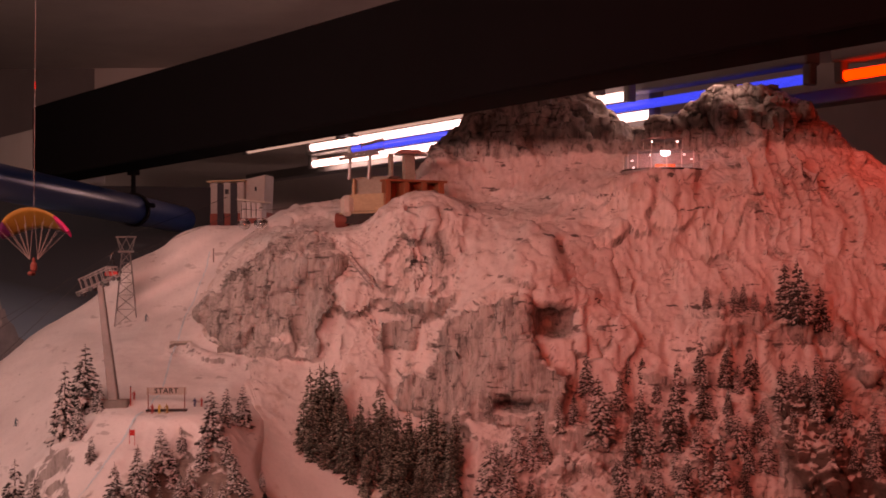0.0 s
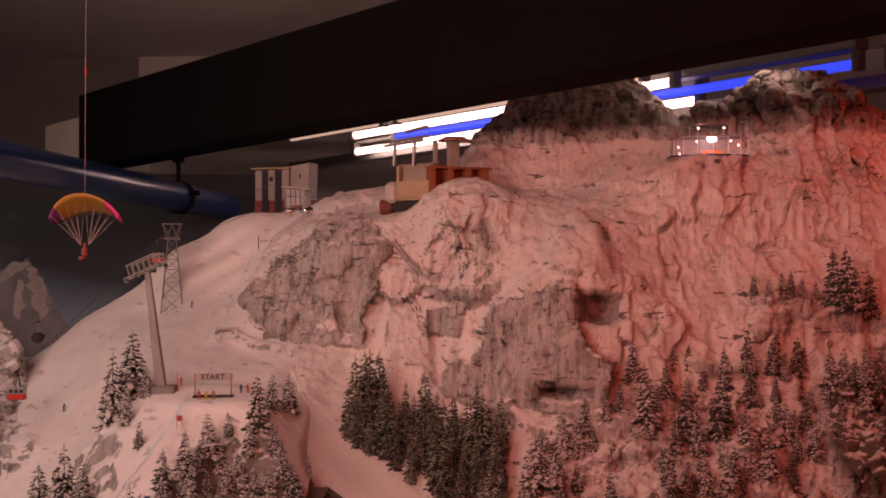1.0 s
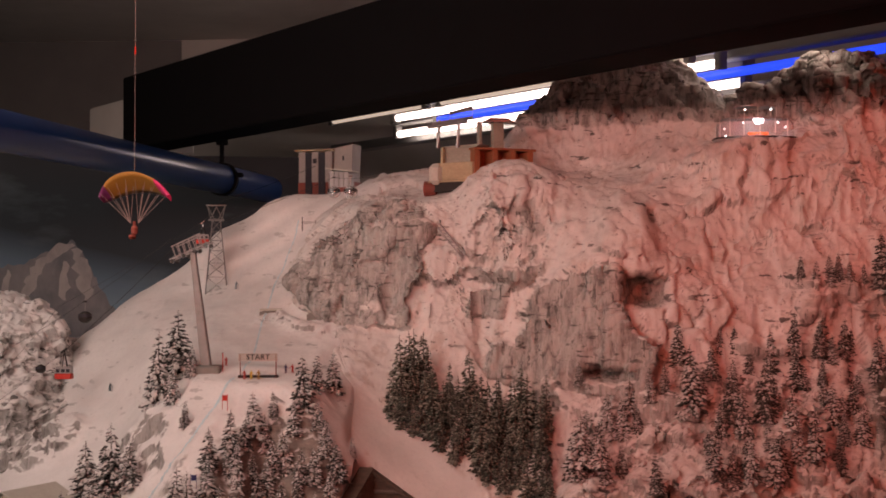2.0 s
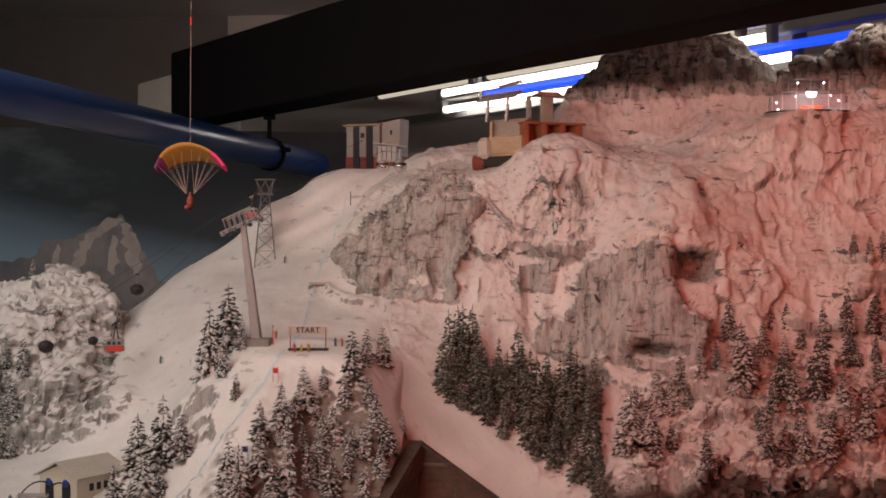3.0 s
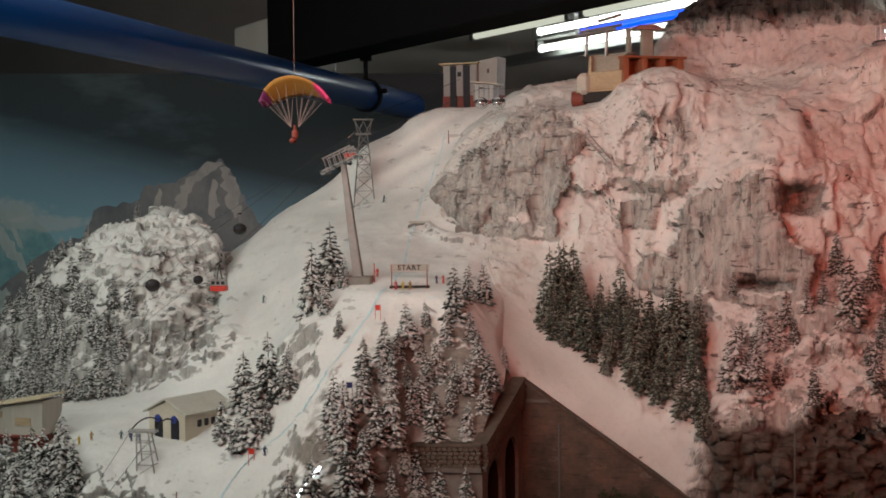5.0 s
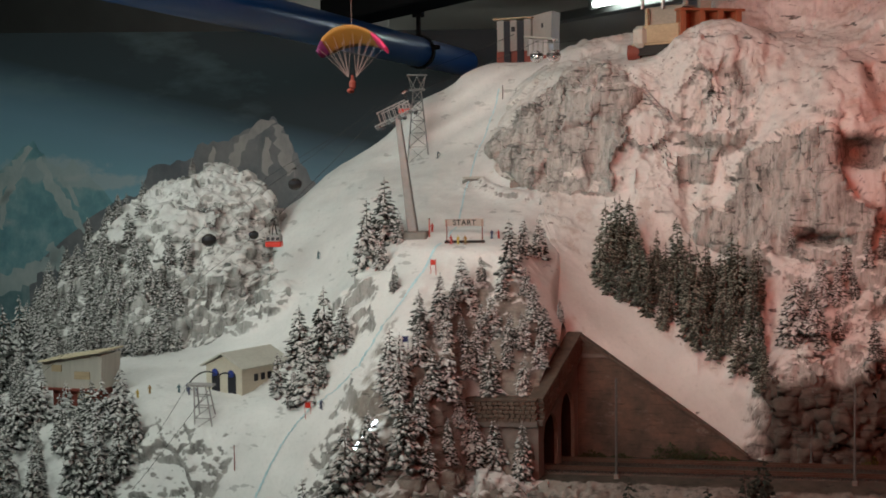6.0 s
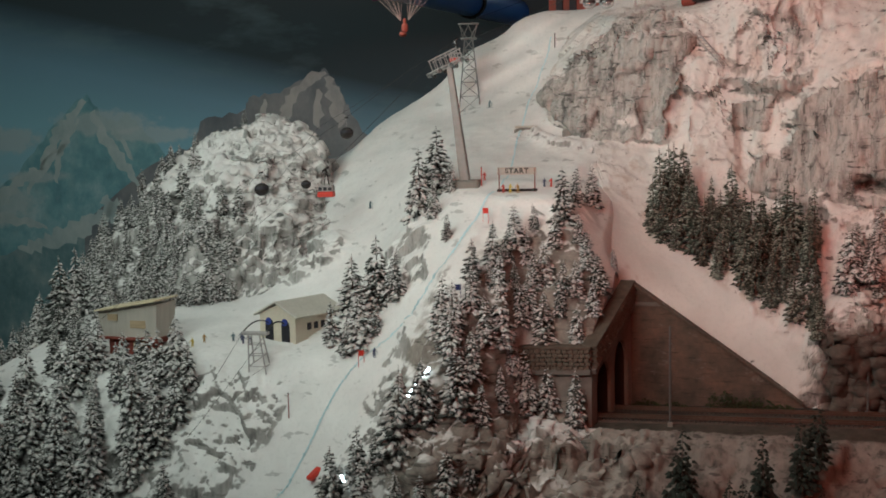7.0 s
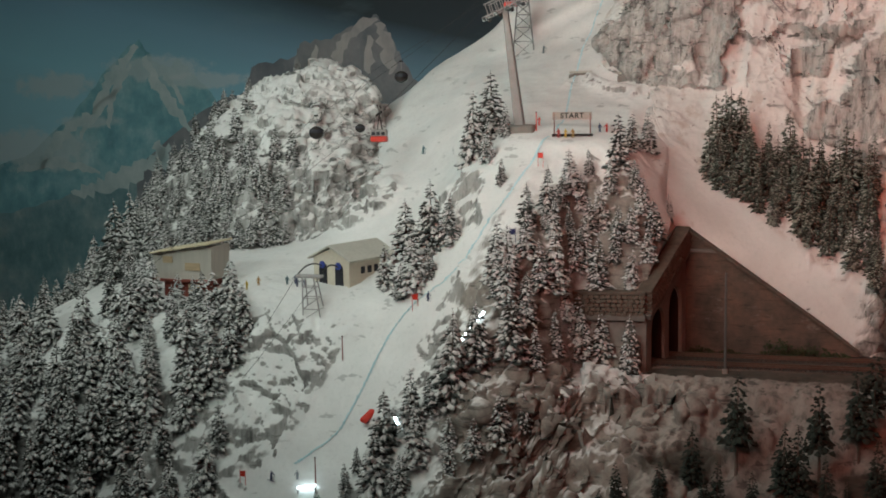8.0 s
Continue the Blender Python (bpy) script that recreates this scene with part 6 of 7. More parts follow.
for z in (0.018, 0.036, 0.054):
    t = z / 0.07
    q = [(fx + (tx - fx) * t, fy + (ty - fy) * t) for (fx, fy), (tx, ty) in zip(FEET, TOPS)]
    for a, b in ((0, 1), (2, 3), (0, 2), (1, 3)):
        simple("rung", lambda bm: rod(bm, (*q[a], z), (*q[b], z), 0.0008, n=5), M_GALV, tower)
    q2 = [(fx + (tx - fx) * (t - 0.25), fy + (ty - fy) * (t - 0.25)) for (fx, fy), (tx, ty) in zip(FEET, TOPS)]
    simple("brace", lambda bm: rod(bm, (*q2[0], z - 0.0175), (*q[1], z), 0.0007, n=5), M_GALV, tower)
simple("head_beam", lambda bm: box(bm, -0.004, 0.002, 0.072, 0.046, 0.014, 0.005, 0.001), M_GALV, tower)


def arc_rail(a, b, lift, name, parent, material, r=0.0013):
    """A bent rail from a to b, arched by lift."""
    bm = bmesh.new()
    a, b = Vector(a), Vector(b)
    last = a
    for k in range(1, 11):
        t = k / 10
        q = a.lerp(b, t) + Vector((0, 0, lift * 4 * t * (1 - t)))
        rod(bm, last, q, r, n=6, caps=False)
        last = q
    return part(name, bm, material, parent, "black curved cable guide")


T0 = Vector(tower.location)
for tx, door_c in ((-0.026, 0.061), (0.016, 0.023)):
    d = hut.matrix_world @ Vector((-0.004, door_c, 0.034))
    arc_rail((tx, 0.002, 0.073), Vector(d) - T0, 0.010, "cable_guide", tower, M_WIRE)

# ---- wires and cabins ----
def wire(name, pts, r, label, sag=0.004):
    """One bent cable over the supports pts, sagging between them."""
    path = [Vector(pts[0])]
    for a, b in zip(pts, pts[1:]):
        a, b = Vector(a), Vector(b)
        path += [a.lerp(b, k / 8) - Vector((0, 0, sag * 4 * k / 8 * (1 - k / 8))) for k in range(1, 9)]
    bm = bmesh.new()
    rings = []
    for k, q in enumerate(path):
        d = (path[min(k + 1, len(path) - 1)] - path[max(k - 1, 0)]).normalized()
        x = d.cross(Vector((0, 0, 1))).normalized()
        y = d.cross(x)
        rings.append([bm.verts.new(q + (x * math.cos(1.2566 * j) + y * math.sin(1.2566 * j)) * r) for j in range(5)])
    for a, b in zip(rings, rings[1:]):
        for j in range(5):
            bm.faces.new((a[j], a[(j + 1) % 5], b[(j + 1) % 5], b[j]))
    return tagged(link_bm(name, bm, M_WIRE), label, "cable", "lift cables")


wire("lift_cable", [T0 + Vector((-0.026, 0.002, 0.073)), (-0.988, 2.080, 0.945), (-1.20, 1.97, 0.70)], 0.0004, "thin black lift cable from the trestle", 0.002)
wire("lift_cable", [T0 + Vector((0.016, 0.002, 0.073)), (-0.96, 2.06, 0.945), (-1.16, 1.95, 0.70)], 0.0004, "thin black lift cable from the trestle", 0.002)


def cabin(name, at, size, kind, label, turn=0.0):
    """A cable-car cabin below its hanger; size: width of the body."""
    ob = thing(name, at, label, "cable car", "cable-car cabins", turn=turn)
    w = size
    if kind == "box":
        simple("lower_body", lambda bm: box(bm, 0, 0, 0.13 * w, w, 0.62 * w, 0.34 * w, 0.05 * w), M_RED, ob, "red lower body")
        simple("window_band", lambda bm: box(bm, 0, 0, 0.47 * w, 0.96 * w, 0.58 * w, 0.34 * w, 0.04 * w), M_GALV, ob, "grey window band")
        for k in (-0.3, 0.0, 0.3):
            simple("window", lambda bm, k=k: box(bm, k * w, -0.29 * w, 0.47 * w, 0.22 * w, 0.02 * w, 0.2 * w), M_DARK, ob, "dark cabin window")
        simple("cabin_roof", lambda bm: box(bm, 0, 0, 0.67 * w, 0.9 * w, 0.54 * w, 0.07 * w, 0.03 * w), M_GALV, ob)
        simple("hanger", lambda bm: (rod(bm, (-0.12 * w, 0, 0.68 * w), (0.02 * w, 0, 1.62 * w), 0.035 * w, n=6), rod(bm, (0.2 * w, 0, 0.68 * w), (0.02 * w, 0, 1.62 * w), 0.05 * w, n=6)), M_SMOKE, ob, "dark V-shaped hanger")
        simple("carriage", lambda bm: box(bm, 0, 0, 1.66 * w, 0.5 * w, 0.12 * w, 0.14 * w, 0.03 * w, Matrix.Rotation(-0.6, 3, "Y")), M_SMOKE, ob, "dark roller carriage")
    else:
        shell = {"dark": M_SMOKE, "chrome": M_CHROME, "red": M_RED}[kind]
        def pod(bm):
            bmesh.ops.create_uvsphere(bm, u_segments=20, v_segments=12, radius=w / 2)
            for v in bm.verts:
                v.co.z *= 0.92
                v.co.x *= 1.05 if abs(v.co.z) < w * 0.25 else 1.0
            for f in bm.faces:
                f.smooth = True
        simple("shell", pod, shell, ob)
        simple("window_band", lambda bm: rod(bm, (0, 0, 0.02 * w), (0, 0, 0.24 * w), 0.525 * w, 0.485 * w, 20, False), M_SMOKE if kind != "dark" else M_DARK, ob, "curved window band")
        simple("hanger", lambda bm: rod(bm, (0, 0, 0.42 * w), (0, 0, 1.15 * w), 0.03 * w, n=6), M_GALV, ob)
        simple("grip", lambda bm: box(bm, 0, 0, 1.17 * w, 0.3 * w, 0.1 * w, 0.1 * w, 0.02 * w), M_SMOKE, ob)
    return ob


cabin("cable_car", (-0.897, 2.578, 1.286), 0.032, "box", "red and grey cable car on a V hanger", 4)
cabin("cable_car", (-0.674, 2.772, 1.548), 0.026, "box", "small red and white cable car near the lattice tower", 10)
cabin("gondola", (-0.767, 2.304, 1.412), 0.023, "dark", "dark smoked gondola hanging over the slope")
cabin("gondola", (-0.876, 2.169, 1.323), 0.024, "dark", "dark smoked gondola hanging before the knoll")
cabin("gondola", (-0.843, 2.30, 1.324), 0.017, "dark", "small dark gondola hanging before the knoll")
cabin("gondola", (-0.376, 2.578, 1.640), 0.024, "chrome", "mirror-bright round gondola below the summit hotel")
cabin("gondola", (-0.344, 2.578, 1.640), 0.026, "chrome", "mirror-bright round gondola below the summit hotel")
cabin("gondola", (-0.988, 2.080, 0.908), 0.021, "red", "small red gondola on the lower lift")
wire("lift_cable", [(-0.30, 2.66, 1.676), (-0.376, 2.578, 1.668), (-0.61, 2.38, 1.555), (-0.897, 2.578, 1.338), (-1.10, 2.47, 1.17), (-1.5, 2.2, 0.95)], 0.0004, "thin dark cable over the start hill", 0.003)
wire("lift_cable", [(-0.64, 2.385, 1.548), (-0.767, 2.304, 1.440), (-0.876, 2.169, 1.352), (-1.15, 2.0, 1.08)], 0.0003, "thin dark gondola cable", 0.003)
wire("lift_cable", [(-0.66, 2.885, 1.640), (-0.50, 3.16, 1.735)], 0.0005, "thin dark cable to the summit hotel", 0.003)
wire("lift_cable", [(-0.66, 2.885, 1.640), (-0.674, 2.772, 1.592), (-0.95, 2.7, 1.42), (-1.05, 2.55, 1.25)], 0.0003, "thin dark cable down the slope", 0.003)

# ---- steel pylon with its platform ----
pylon = thing("lift_pylon", (-0.577, 2.385, 1.300), "tall leaning grey steel lift pylon with a lattice head", "lift pylon")
simple("footing", lambda bm: box(bm, 0.004, 0, 0.014, 0.050, 0.040, 0.022, 0.003), M_CONC, pylon, "grey concrete footing")


def column(bm):
    a = [bm.verts.new((x * 0.0088 + 0.002, y * 0.008, 0.018)) for x, y in ((-1, -1), (1, -1), (1, 1), (-1, 1))]
    b = [bm.verts.new((x * 0.0048 - 0.023, y * 0.0045, 0.226)) for x, y in ((-1, -1), (1, -1), (1, 1), (-1, 1))]
    for k in range(4):
        bm.faces.new((a[k], a[(k + 1) % 4], b[(k + 1) % 4], b[k]))
    bm.faces.new(b)
    bmesh.ops.bevel(bm, geom=[e for e in bm.edges if len(e.link_faces) == 2 and abs(e.verts[0].co.z - e.verts[1].co.z) > 0.1], offset=0.0012, segments=1, affect="EDGES")


simple("column", column, M_PYLON, pylon)
HEAD = Vector((-0.026, 0, 0.226))
tip = Matrix.Rotation(-0.42, 3, "Y")


def hp(x, y, z):
    return HEAD + tip @ Vector((x, y, z))


for y in (-0.016, 0.016):
    simple("head_chord", lambda bm: rod(bm, hp(-0.038, y, 0.0), hp(0.038, y, 0.0), 0.0017, n=6), M_GALV, pylon)
    simple("head_rail", lambda bm: rod(bm, hp(-0.026, y, 0.020), hp(0.030, y, 0.020), 0.0012, n=6), M_GALV, pylon)
for k in range(8):
    x = -0.036 + 0.0103 * k
    simple("head_tie", lambda bm: rod(bm, hp(x, -0.016, 0.0), hp(x, 0.016, 0.0), 0.0011, n=5), M_GALV, pylon)
    if 1 <= k <= 6:
        for y in (-0.016, 0.016):
            simple("head_post", lambda bm: rod(bm, hp(x, y, 0.0), hp(x + 0.002, y, 0.020), 0.0009, n=5), M_GALV, pylon)
for y in (-0.020, 0.020):
    for k in range(4):
        x = -0.034 + 0.022 * k
        simple("sheave", lambda bm: rod(bm, hp(x, y - 0.001, -0.004), hp(x, y + 0.001, -0.004), 0.0042, n=10), M_SMOKE, pylon, "dark cable sheave")

# ---- lattice tower on the slope ----
lattice = thing("lattice_tower", (-0.671, 2.885, 1.448), "grey steel lattice cable tower on the snow slope", "lattice tower", turn=12)


def taper(z):
    return 0.0225 * (1 - z / 0.150) + 0.0085 * (z / 0.150)


LEVELS = [-0.006, 0.030, 0.060, 0.086, 0.108, 0.128, 0.150]
corner = ((-1, -1), (1, -1), (1, 1), (-1, 1))
for cx, cy in corner:
    simple("leg", lambda bm: rod(bm, (cx * taper(-0.006), cy * taper(-0.006), -0.006), (cx * taper(0.150), cy * taper(0.150), 0.150), 0.0013, n=6), M_LATTICE, lattice)
for z0, z1 in zip(LEVELS, LEVELS[1:]):
    for k in range(4):
        (ax, ay), (bx, by) = corner[k], corner[(k + 1) % 4]
        a0, b0 = Vector((ax * taper(z0), ay * taper(z0), z0)), Vector((bx * taper(z0), by * taper(z0), z0))
        a1, b1 = Vector((ax * taper(z1), ay * taper(z1), z1)), Vector((bx * taper(z1), by * taper(z1), z1))
        simple("brace", lambda bm: (rod(bm, a0, b1, 0.0007, n=4, caps=False), rod(bm, b0, a1, 0.0007, n=4, caps=False)), M_LATTICE, lattice)
        simple("girt", lambda bm: rod(bm, a1, b1, 0.0008, n=4), M_LATTICE, lattice)
simple("platform", lambda bm: box(bm, 0, 0, 0.152, 0.034, 0.026, 0.004, 0.001), M_LATTICE, lattice)
for s in (-1, 1):
    simple("horn", lambda bm: (rod(bm, (s * 0.004, 0, 0.153), (s * 0.019, 0, 0.182), 0.0012, n=5), rod(bm, (s * 0.012, 0, 0.154), (s * 0.019, 0, 0.182), 0.001, n=5), rod(bm, (s * 0.012, 0, 0.154), (0, 0, 0.180), 0.001, n=5)), M_LATTICE, lattice, "flared cable horn")
simple("cross_beam", lambda bm: box(bm, 0, 0, 0.183, 0.044, 0.010, 0.003, 0.0006), M_LATTICE, lattice)

# ---- start gate of the race ----
gate_z = ground(-0.476, 2.345) - 0.002
start = thing("start_gate", (-0.476, 2.345, gate_z), "wooden race start gate with a lettered banner", "start gate", turn=3)
for s in (-1, 1):
    simple("post", lambda bm: rod(bm, (s * 0.031, 0, -0.006), (s * 0.031, 0, 0.042), 0.0011, n=6), M_BRICKRED, start, "thin red-brown post")
    simple("foot", lambda bm: box(bm, s * 0.031, 0, 0.001, 0.004, 0.012, 0.003), M_BRICKRED, start)
banner = simple("banner", lambda bm: box(bm, 0, 0, 0.037, 0.068, 0.0016, 0.013, 0.0004), M_SIGN, start, "off-white banner board")
fc = bpy.data.curves.new("start_word", "FONT")
fc.offset = 0.0003
fc.body, fc.size, fc.align_x, fc.align_y, fc.extrude, fc.space_character = "START", 0.0125, "CENTER", "CENTER", 0.0002, 1.15
tmp = bpy.data.objects.new("lettering_source", fc)
scene.collection.objects.link(tmp)
dg = bpy.context.evaluated_depsgraph_get()
word_mesh = bpy.data.meshes.new_from_object(tmp.evaluated_get(dg))
bpy.data.objects.remove(tmp)
word_mesh.materials.clear()
word_mesh.materials.append(M_INK)
word = new("lettering", word_mesh)
word.parent = banner
word.matrix_basis = pose(0, -0.0012, 0.037, 90, 0, 0)
word["label"] = "black word START"
simple("kick_board", lambda bm: box(bm, 0.0, 0.004, 0.003, 0.070, 0.014, 0.006, 0.001), M_SMOKE, start, "dark platform board")

# ---- figures, each one plain little shape ----
FIG = [plain("figure_paint", c, 0.6, vary=0.15, scale=200, relief=0) for c in ((0.05, 0.06, 0.12), (0.45, 0.05, 0.04), (0.55, 0.40, 0.06), (0.10, 0.16, 0.18), (0.35, 0.20, 0.05), (0.30, 0.31, 0.33))]


def figure(x, y, z, colour, turn, skiing, label, h=0.016):
    bm = bmesh.new()
    k = h / 0.019
    lean = 0.35 if skiing else 0.0
    hip = Vector((0, 0, 0.0085)) * k
    chest = hip + Vector((0, -0.006 * lean, 0.0062)) * k
    for s in (-1, 1):
        knee = Vector((s * 0.0012, -0.004 * lean, 0.0045)) * k
        rod(bm, Vector((s * 0.0015, 0, 0)) * k, knee, 0.0009 * k, 0.0011 * k, 6)
        rod(bm, knee, hip + Vector((s * 0.0009, 0, 0)) * k, 0.0011 * k, 0.0014 * k, 6)
        hand = chest + Vector((s * 0.0042, -0.004, -0.005)) * k
        rod(bm, chest + Vector((s * 0.0018, 0, 0.0006)) * k, hand, 0.0008 * k, 0.0006 * k, 5)
        if skiing:
            rod(bm, hand, hand + Vector((s * 0.001, 0.005, -0.0075)) * k, 0.00025 * k, n=4)
            box(bm, s * 0.0015 * k, -0.001 * k, 0.0003, 0.001 * k, 0.019 * k, 0.0006 * k)
    rod(bm, hip, chest, 0.0017 * k, 0.0023 * k, 8)
    rod(bm, chest, chest + Vector((0, 0, 0.0014)) * k, 0.0023 * k, 0.0009 * k, 8)
    g = bmesh.ops.create_icosphere(bm, subdivisions=1, radius=0.0014 * k)
    for v in g["verts"]:
        v.co += chest + Vector((0, 0, 0.003)) * k
    ob = link_bm("figure", bm, FIG[colour])
    ob.matrix_world = pose(x, y, z, 0, 0, turn)
    return tagged(ob, label, "figurine", "figurines on the snow")


TERRACE_CROWD = [
    (-0.949, 2.20, 3, 20, 0), (-0.940, 2.215, 0, -30, 0), (-0.931, 2.20, 0, 60, 0), (-0.923, 2.205, 5, 10, 0), (-0.916, 2.20, 0, -40, 0),
    (-0.998, 2.19, 4, 30, 0), (-1.018, 2.185, 2, 0, 0), (-0.433, 2.375, 0, 15, 0), (-0.421, 2.375, 1, -20, 0), (-0.497, 2.330, 1, 0, 1),
]
SLOPE_CROWD = [
    (-0.484, 2.325, 2, 30, 0), (-0.472, 2.330, 4, 0, 1), (-0.816, 2.605, 3, 40, 1), (-0.621, 2.845, 3, 60, 1), (-1.417, 2.785, 5, 20, 1),
    (-0.668, 2.098, 0, 30, 1), (-0.892, 1.962, 0, 60, 1), (-0.849, 1.965, 5, 0, 0), (-0.545, 2.405, 1, 0, 0), (-0.600, 2.40, 1, 20, 0),
]
WORDS = ["painted model figure in dark clothes", "painted model figure in red clothes", "painted model figure in yellow clothes", "painted model figure in blue-green clothes", "painted model figure in an orange jacket", "painted model figure in grey clothes"]
for x, y, c, a, ski in TERRACE_CROWD + SLOPE_CROWD:
    figure(x, y, ground(x, y) + 0.0005, c, a, ski, WORDS[c] + (" on skis in the snow" if ski else " standing in the snow"))


# ---- race gates, poles and markers ----
def race_gate(x, y, cloth, label, turn=0, p=None):
    ob = thing("race_gate", (x, y, ground(x, y, p)), label, "race gate", "race gates", turn=turn)
    for s in (-1, 1):
        simple("pole", lambda bm: rod(bm, (s * 0.0045, 0, -0.004), (s * 0.0045, 0, 0.024), 0.0005, n=5), cloth, ob)
    simple("flag", lambda bm: box(bm, 0, 0, 0.018, 0.0075, 0.0006, 0.009), cloth, ob, "cloth gate panel")


race_gate(-0.690, 2.098, M_RED, "red cloth slalom gate on the run", 20)
race_gate(-0.512, 2.245, M_RED, "red cloth slalom gate below the start", -8)
race_gate(-0.527, 2.090, M_NAVY, "dark blue cloth slalom gate on the run", 5)
race_gate(-0.937, 1.955, M_RED, "red cloth slalom gate low on the run", 0)


def marker(x, y, h, material, label, p=None):
    ob = thing("snow_pole", (x, y, ground(x, y, p)), label, "marker pole", "marker poles")
    simple("stake", lambda bm: rod(bm, (0, 0, -0.006), (0, 0, h), 0.0011, 0.0009, 7), material, ob)
    simple("cap", lambda bm: rod(bm, (0, 0, h), (0, 0, h + 0.0015), 0.0013, n=7), M_SMOKE, ob)


marker(-0.808, 2.077, 0.036, M_BRICKRED, "brown wooden stake beside the ski run")
marker(-0.815, 1.956, 0.045, M_BRICKRED, "brown wooden stake beside the ski run")
marker(-0.491, 2.914, 0.028, M_SMOKE, "thin dark pole on the upper slope")
marker(-0.545, 2.378, 0.032, M_RED, "slim red pole beside the pylon")

# red rescue sledge on the run
sledge = thing("rescue_sledge", (-0.742, 2.003, ground(-0.742, 2.003) + 0.001), "red rescue sledge parked on the ski run", "sledge", turn=60)
simple("hull", lambda bm: box(bm, 0, 0, 0.005, 0.028, 0.013, 0.008, 0.002, Matrix.Rotation(-0.5, 3, "Y")), M_RED, sledge)
simple("handle", lambda bm: rod(bm, (0.010, 0, 0.008), (0.016, 0, 0.015), 0.0006, n=5), M_SMOKE, sledge)
simple("runner", lambda bm: box(bm, 0, 0.004, 0.001, 0.020, 0.001, 0.002, 0, Matrix.Rotation(-0.5, 3, "Y")), M_SMOKE, sledge)

# blue dye line down the run
def dye_line(pts, width):
    bm = bmesh.new()
    prev = None
    q = SHEETS[0].reshape(-1, 3)
    path = []
    for a, b in zip(pts, pts[1:]):
        for k in range(40):
            path.append((a[0] + (b[0] - a[0]) * k / 40, a[1] + (b[1] - a[1]) * k / 40))
    for _ in range(12):
        path = [path[0]] + [((a[0] + 2 * b[0] + c[0]) / 4, (a[1] + 2 * b[1] + c[1]) / 4) for a, b, c in zip(path, path[1:], path[2:])] + [path[-1]]
    for x, y in path:
        row_ = []
        for s in (-1, 1):
            n = np.argmin((q[:, 0] - x - s * width) ** 2 + (q[:, 1] - y) ** 2)
            row_.append(bm.verts.new((x + s * width, float(q[n, 1]) * 0.0 + y - 0.0012, float(q[n, 2]) + 0.0009)))
        if prev:
            bm.faces.new((prev[0], prev[1], row_[1], row_[0]))
        prev = row_
    return tagged(link_bm("trim_piste_line", bm, M_BLUELINE), "pale blue dye line down the ski run", "piste line", kind="structure")


dye_line([(-0.515, 2.34), (-0.53, 2.25), (-0.56, 2.17), (-0.62, 2.12), (-0.69, 2.11), (-0.73, 2.08), (-0.755, 2.05), (-0.79, 2.01), (-0.86, 1.98)], 0.0023)
dye_line([(-0.50, 2.93), (-0.53, 2.80), (-0.53, 2.65), (-0.515, 2.5), (-0.51, 2.38)], 0.0016)


# ---- paraglider on its thread ----
glider = thing("paraglider", (-0.440, 1.465, 1.527), "model paraglider with orange canopy on a thread", "paraglider", turn=-18)


def canopy(lo, hi):
    """A stretch of the curved wing, thick in front and thin behind."""
    def make(bm):
        n, m = max(3, int((hi - lo) * 24)), 6
        grid = []
        for i in range(n + 1):
            u = lo + (hi - lo) * i / n
            a = (u - 0.5) * 2.1
            x, z = math.sin(a) * 0.050, 0.063 + math.cos(a) * 0.040 - 0.040
            chord = 0.034 * math.sqrt(max(0.05, 1 - (2 * u - 1) ** 2 * 0.9))
            ring = []
            for j in range(m * 2):
                t = j / m if j < m else 2 - j / m
                thick = 0.0035 * math.sqrt(max(t, 0)) * (1 - t) * 2.2 * (1 if j < m else -0.5)
                y = -chord * 0.4 + chord * t
                ring.append(bm.verts.new((x + math.sin(a) * thick, y * 0.8, z + math.cos(a) * thick - y * 0.62)))
            grid.append(ring)
        for a, b in zip(grid, grid[1:]):
            for j in range(m * 2):
                k = (j + 1) % (m * 2)
                f = bm.faces.new((a[j], a[k], b[k], b[j]))
                f.smooth = True
        bm.faces.new(grid[0])
        bm.faces.new(grid[-1][::-1])
    return make


simple("canopy_middle", canopy(0.13, 0.80), M_ORANGE, glider, "orange-yellow cloth wing")
simple("canopy_tip", canopy(0.80, 1.0), M_PINK, glider, "magenta wing tip")
simple("canopy_tip", canopy(0.0, 0.13), M_PURPLE, glider, "purple wing tip")
M_LINE = plain("pale_suspension_line", (0.28, 0.23, 0.21), 0.7, vary=0.1, scale=90, relief=0)
for u in (0.08, 0.2, 0.32, 0.44, 0.56, 0.68, 0.8, 0.92):
    a = (u - 0.5) * 2.1
    for y in (-0.008, 0.008):
        s = -1 if u < 0.5 else 1
        simple("line", lambda bm: rod(bm, (s * 0.005, 0, 0.016), (math.sin(a) * 0.050, y, 0.023 + math.cos(a) * 0.040), 0.0003, 0.0002, n=4, caps=False), M_LINE, glider)
simple("rider", lambda bm: (box(bm, 0, 0, 0.008, 0.007, 0.006, 0.010, 0.002), box(bm, 0, -0.004, 0.001, 0.006, 0.010, 0.005, 0.002), rod(bm, (0, 0, 0.013), (0, 0, 0.018), 0.0018, 0.0016, 8)), M_BRICKRED, glider, "small red-brown harness figure")
simple("thread", lambda bm: rod(bm, (0, 0, 0.063), (0.004, 0, 0.823), 0.00025, n=5), M_LINE, glider, "thin pale thread to the ceiling")
simple("thread_knot", lambda bm: rod(bm, (0.001, 0, 0.20), (0.001, 0, 0.208), 0.0009, n=6), M_RED, glider, "small red knot")

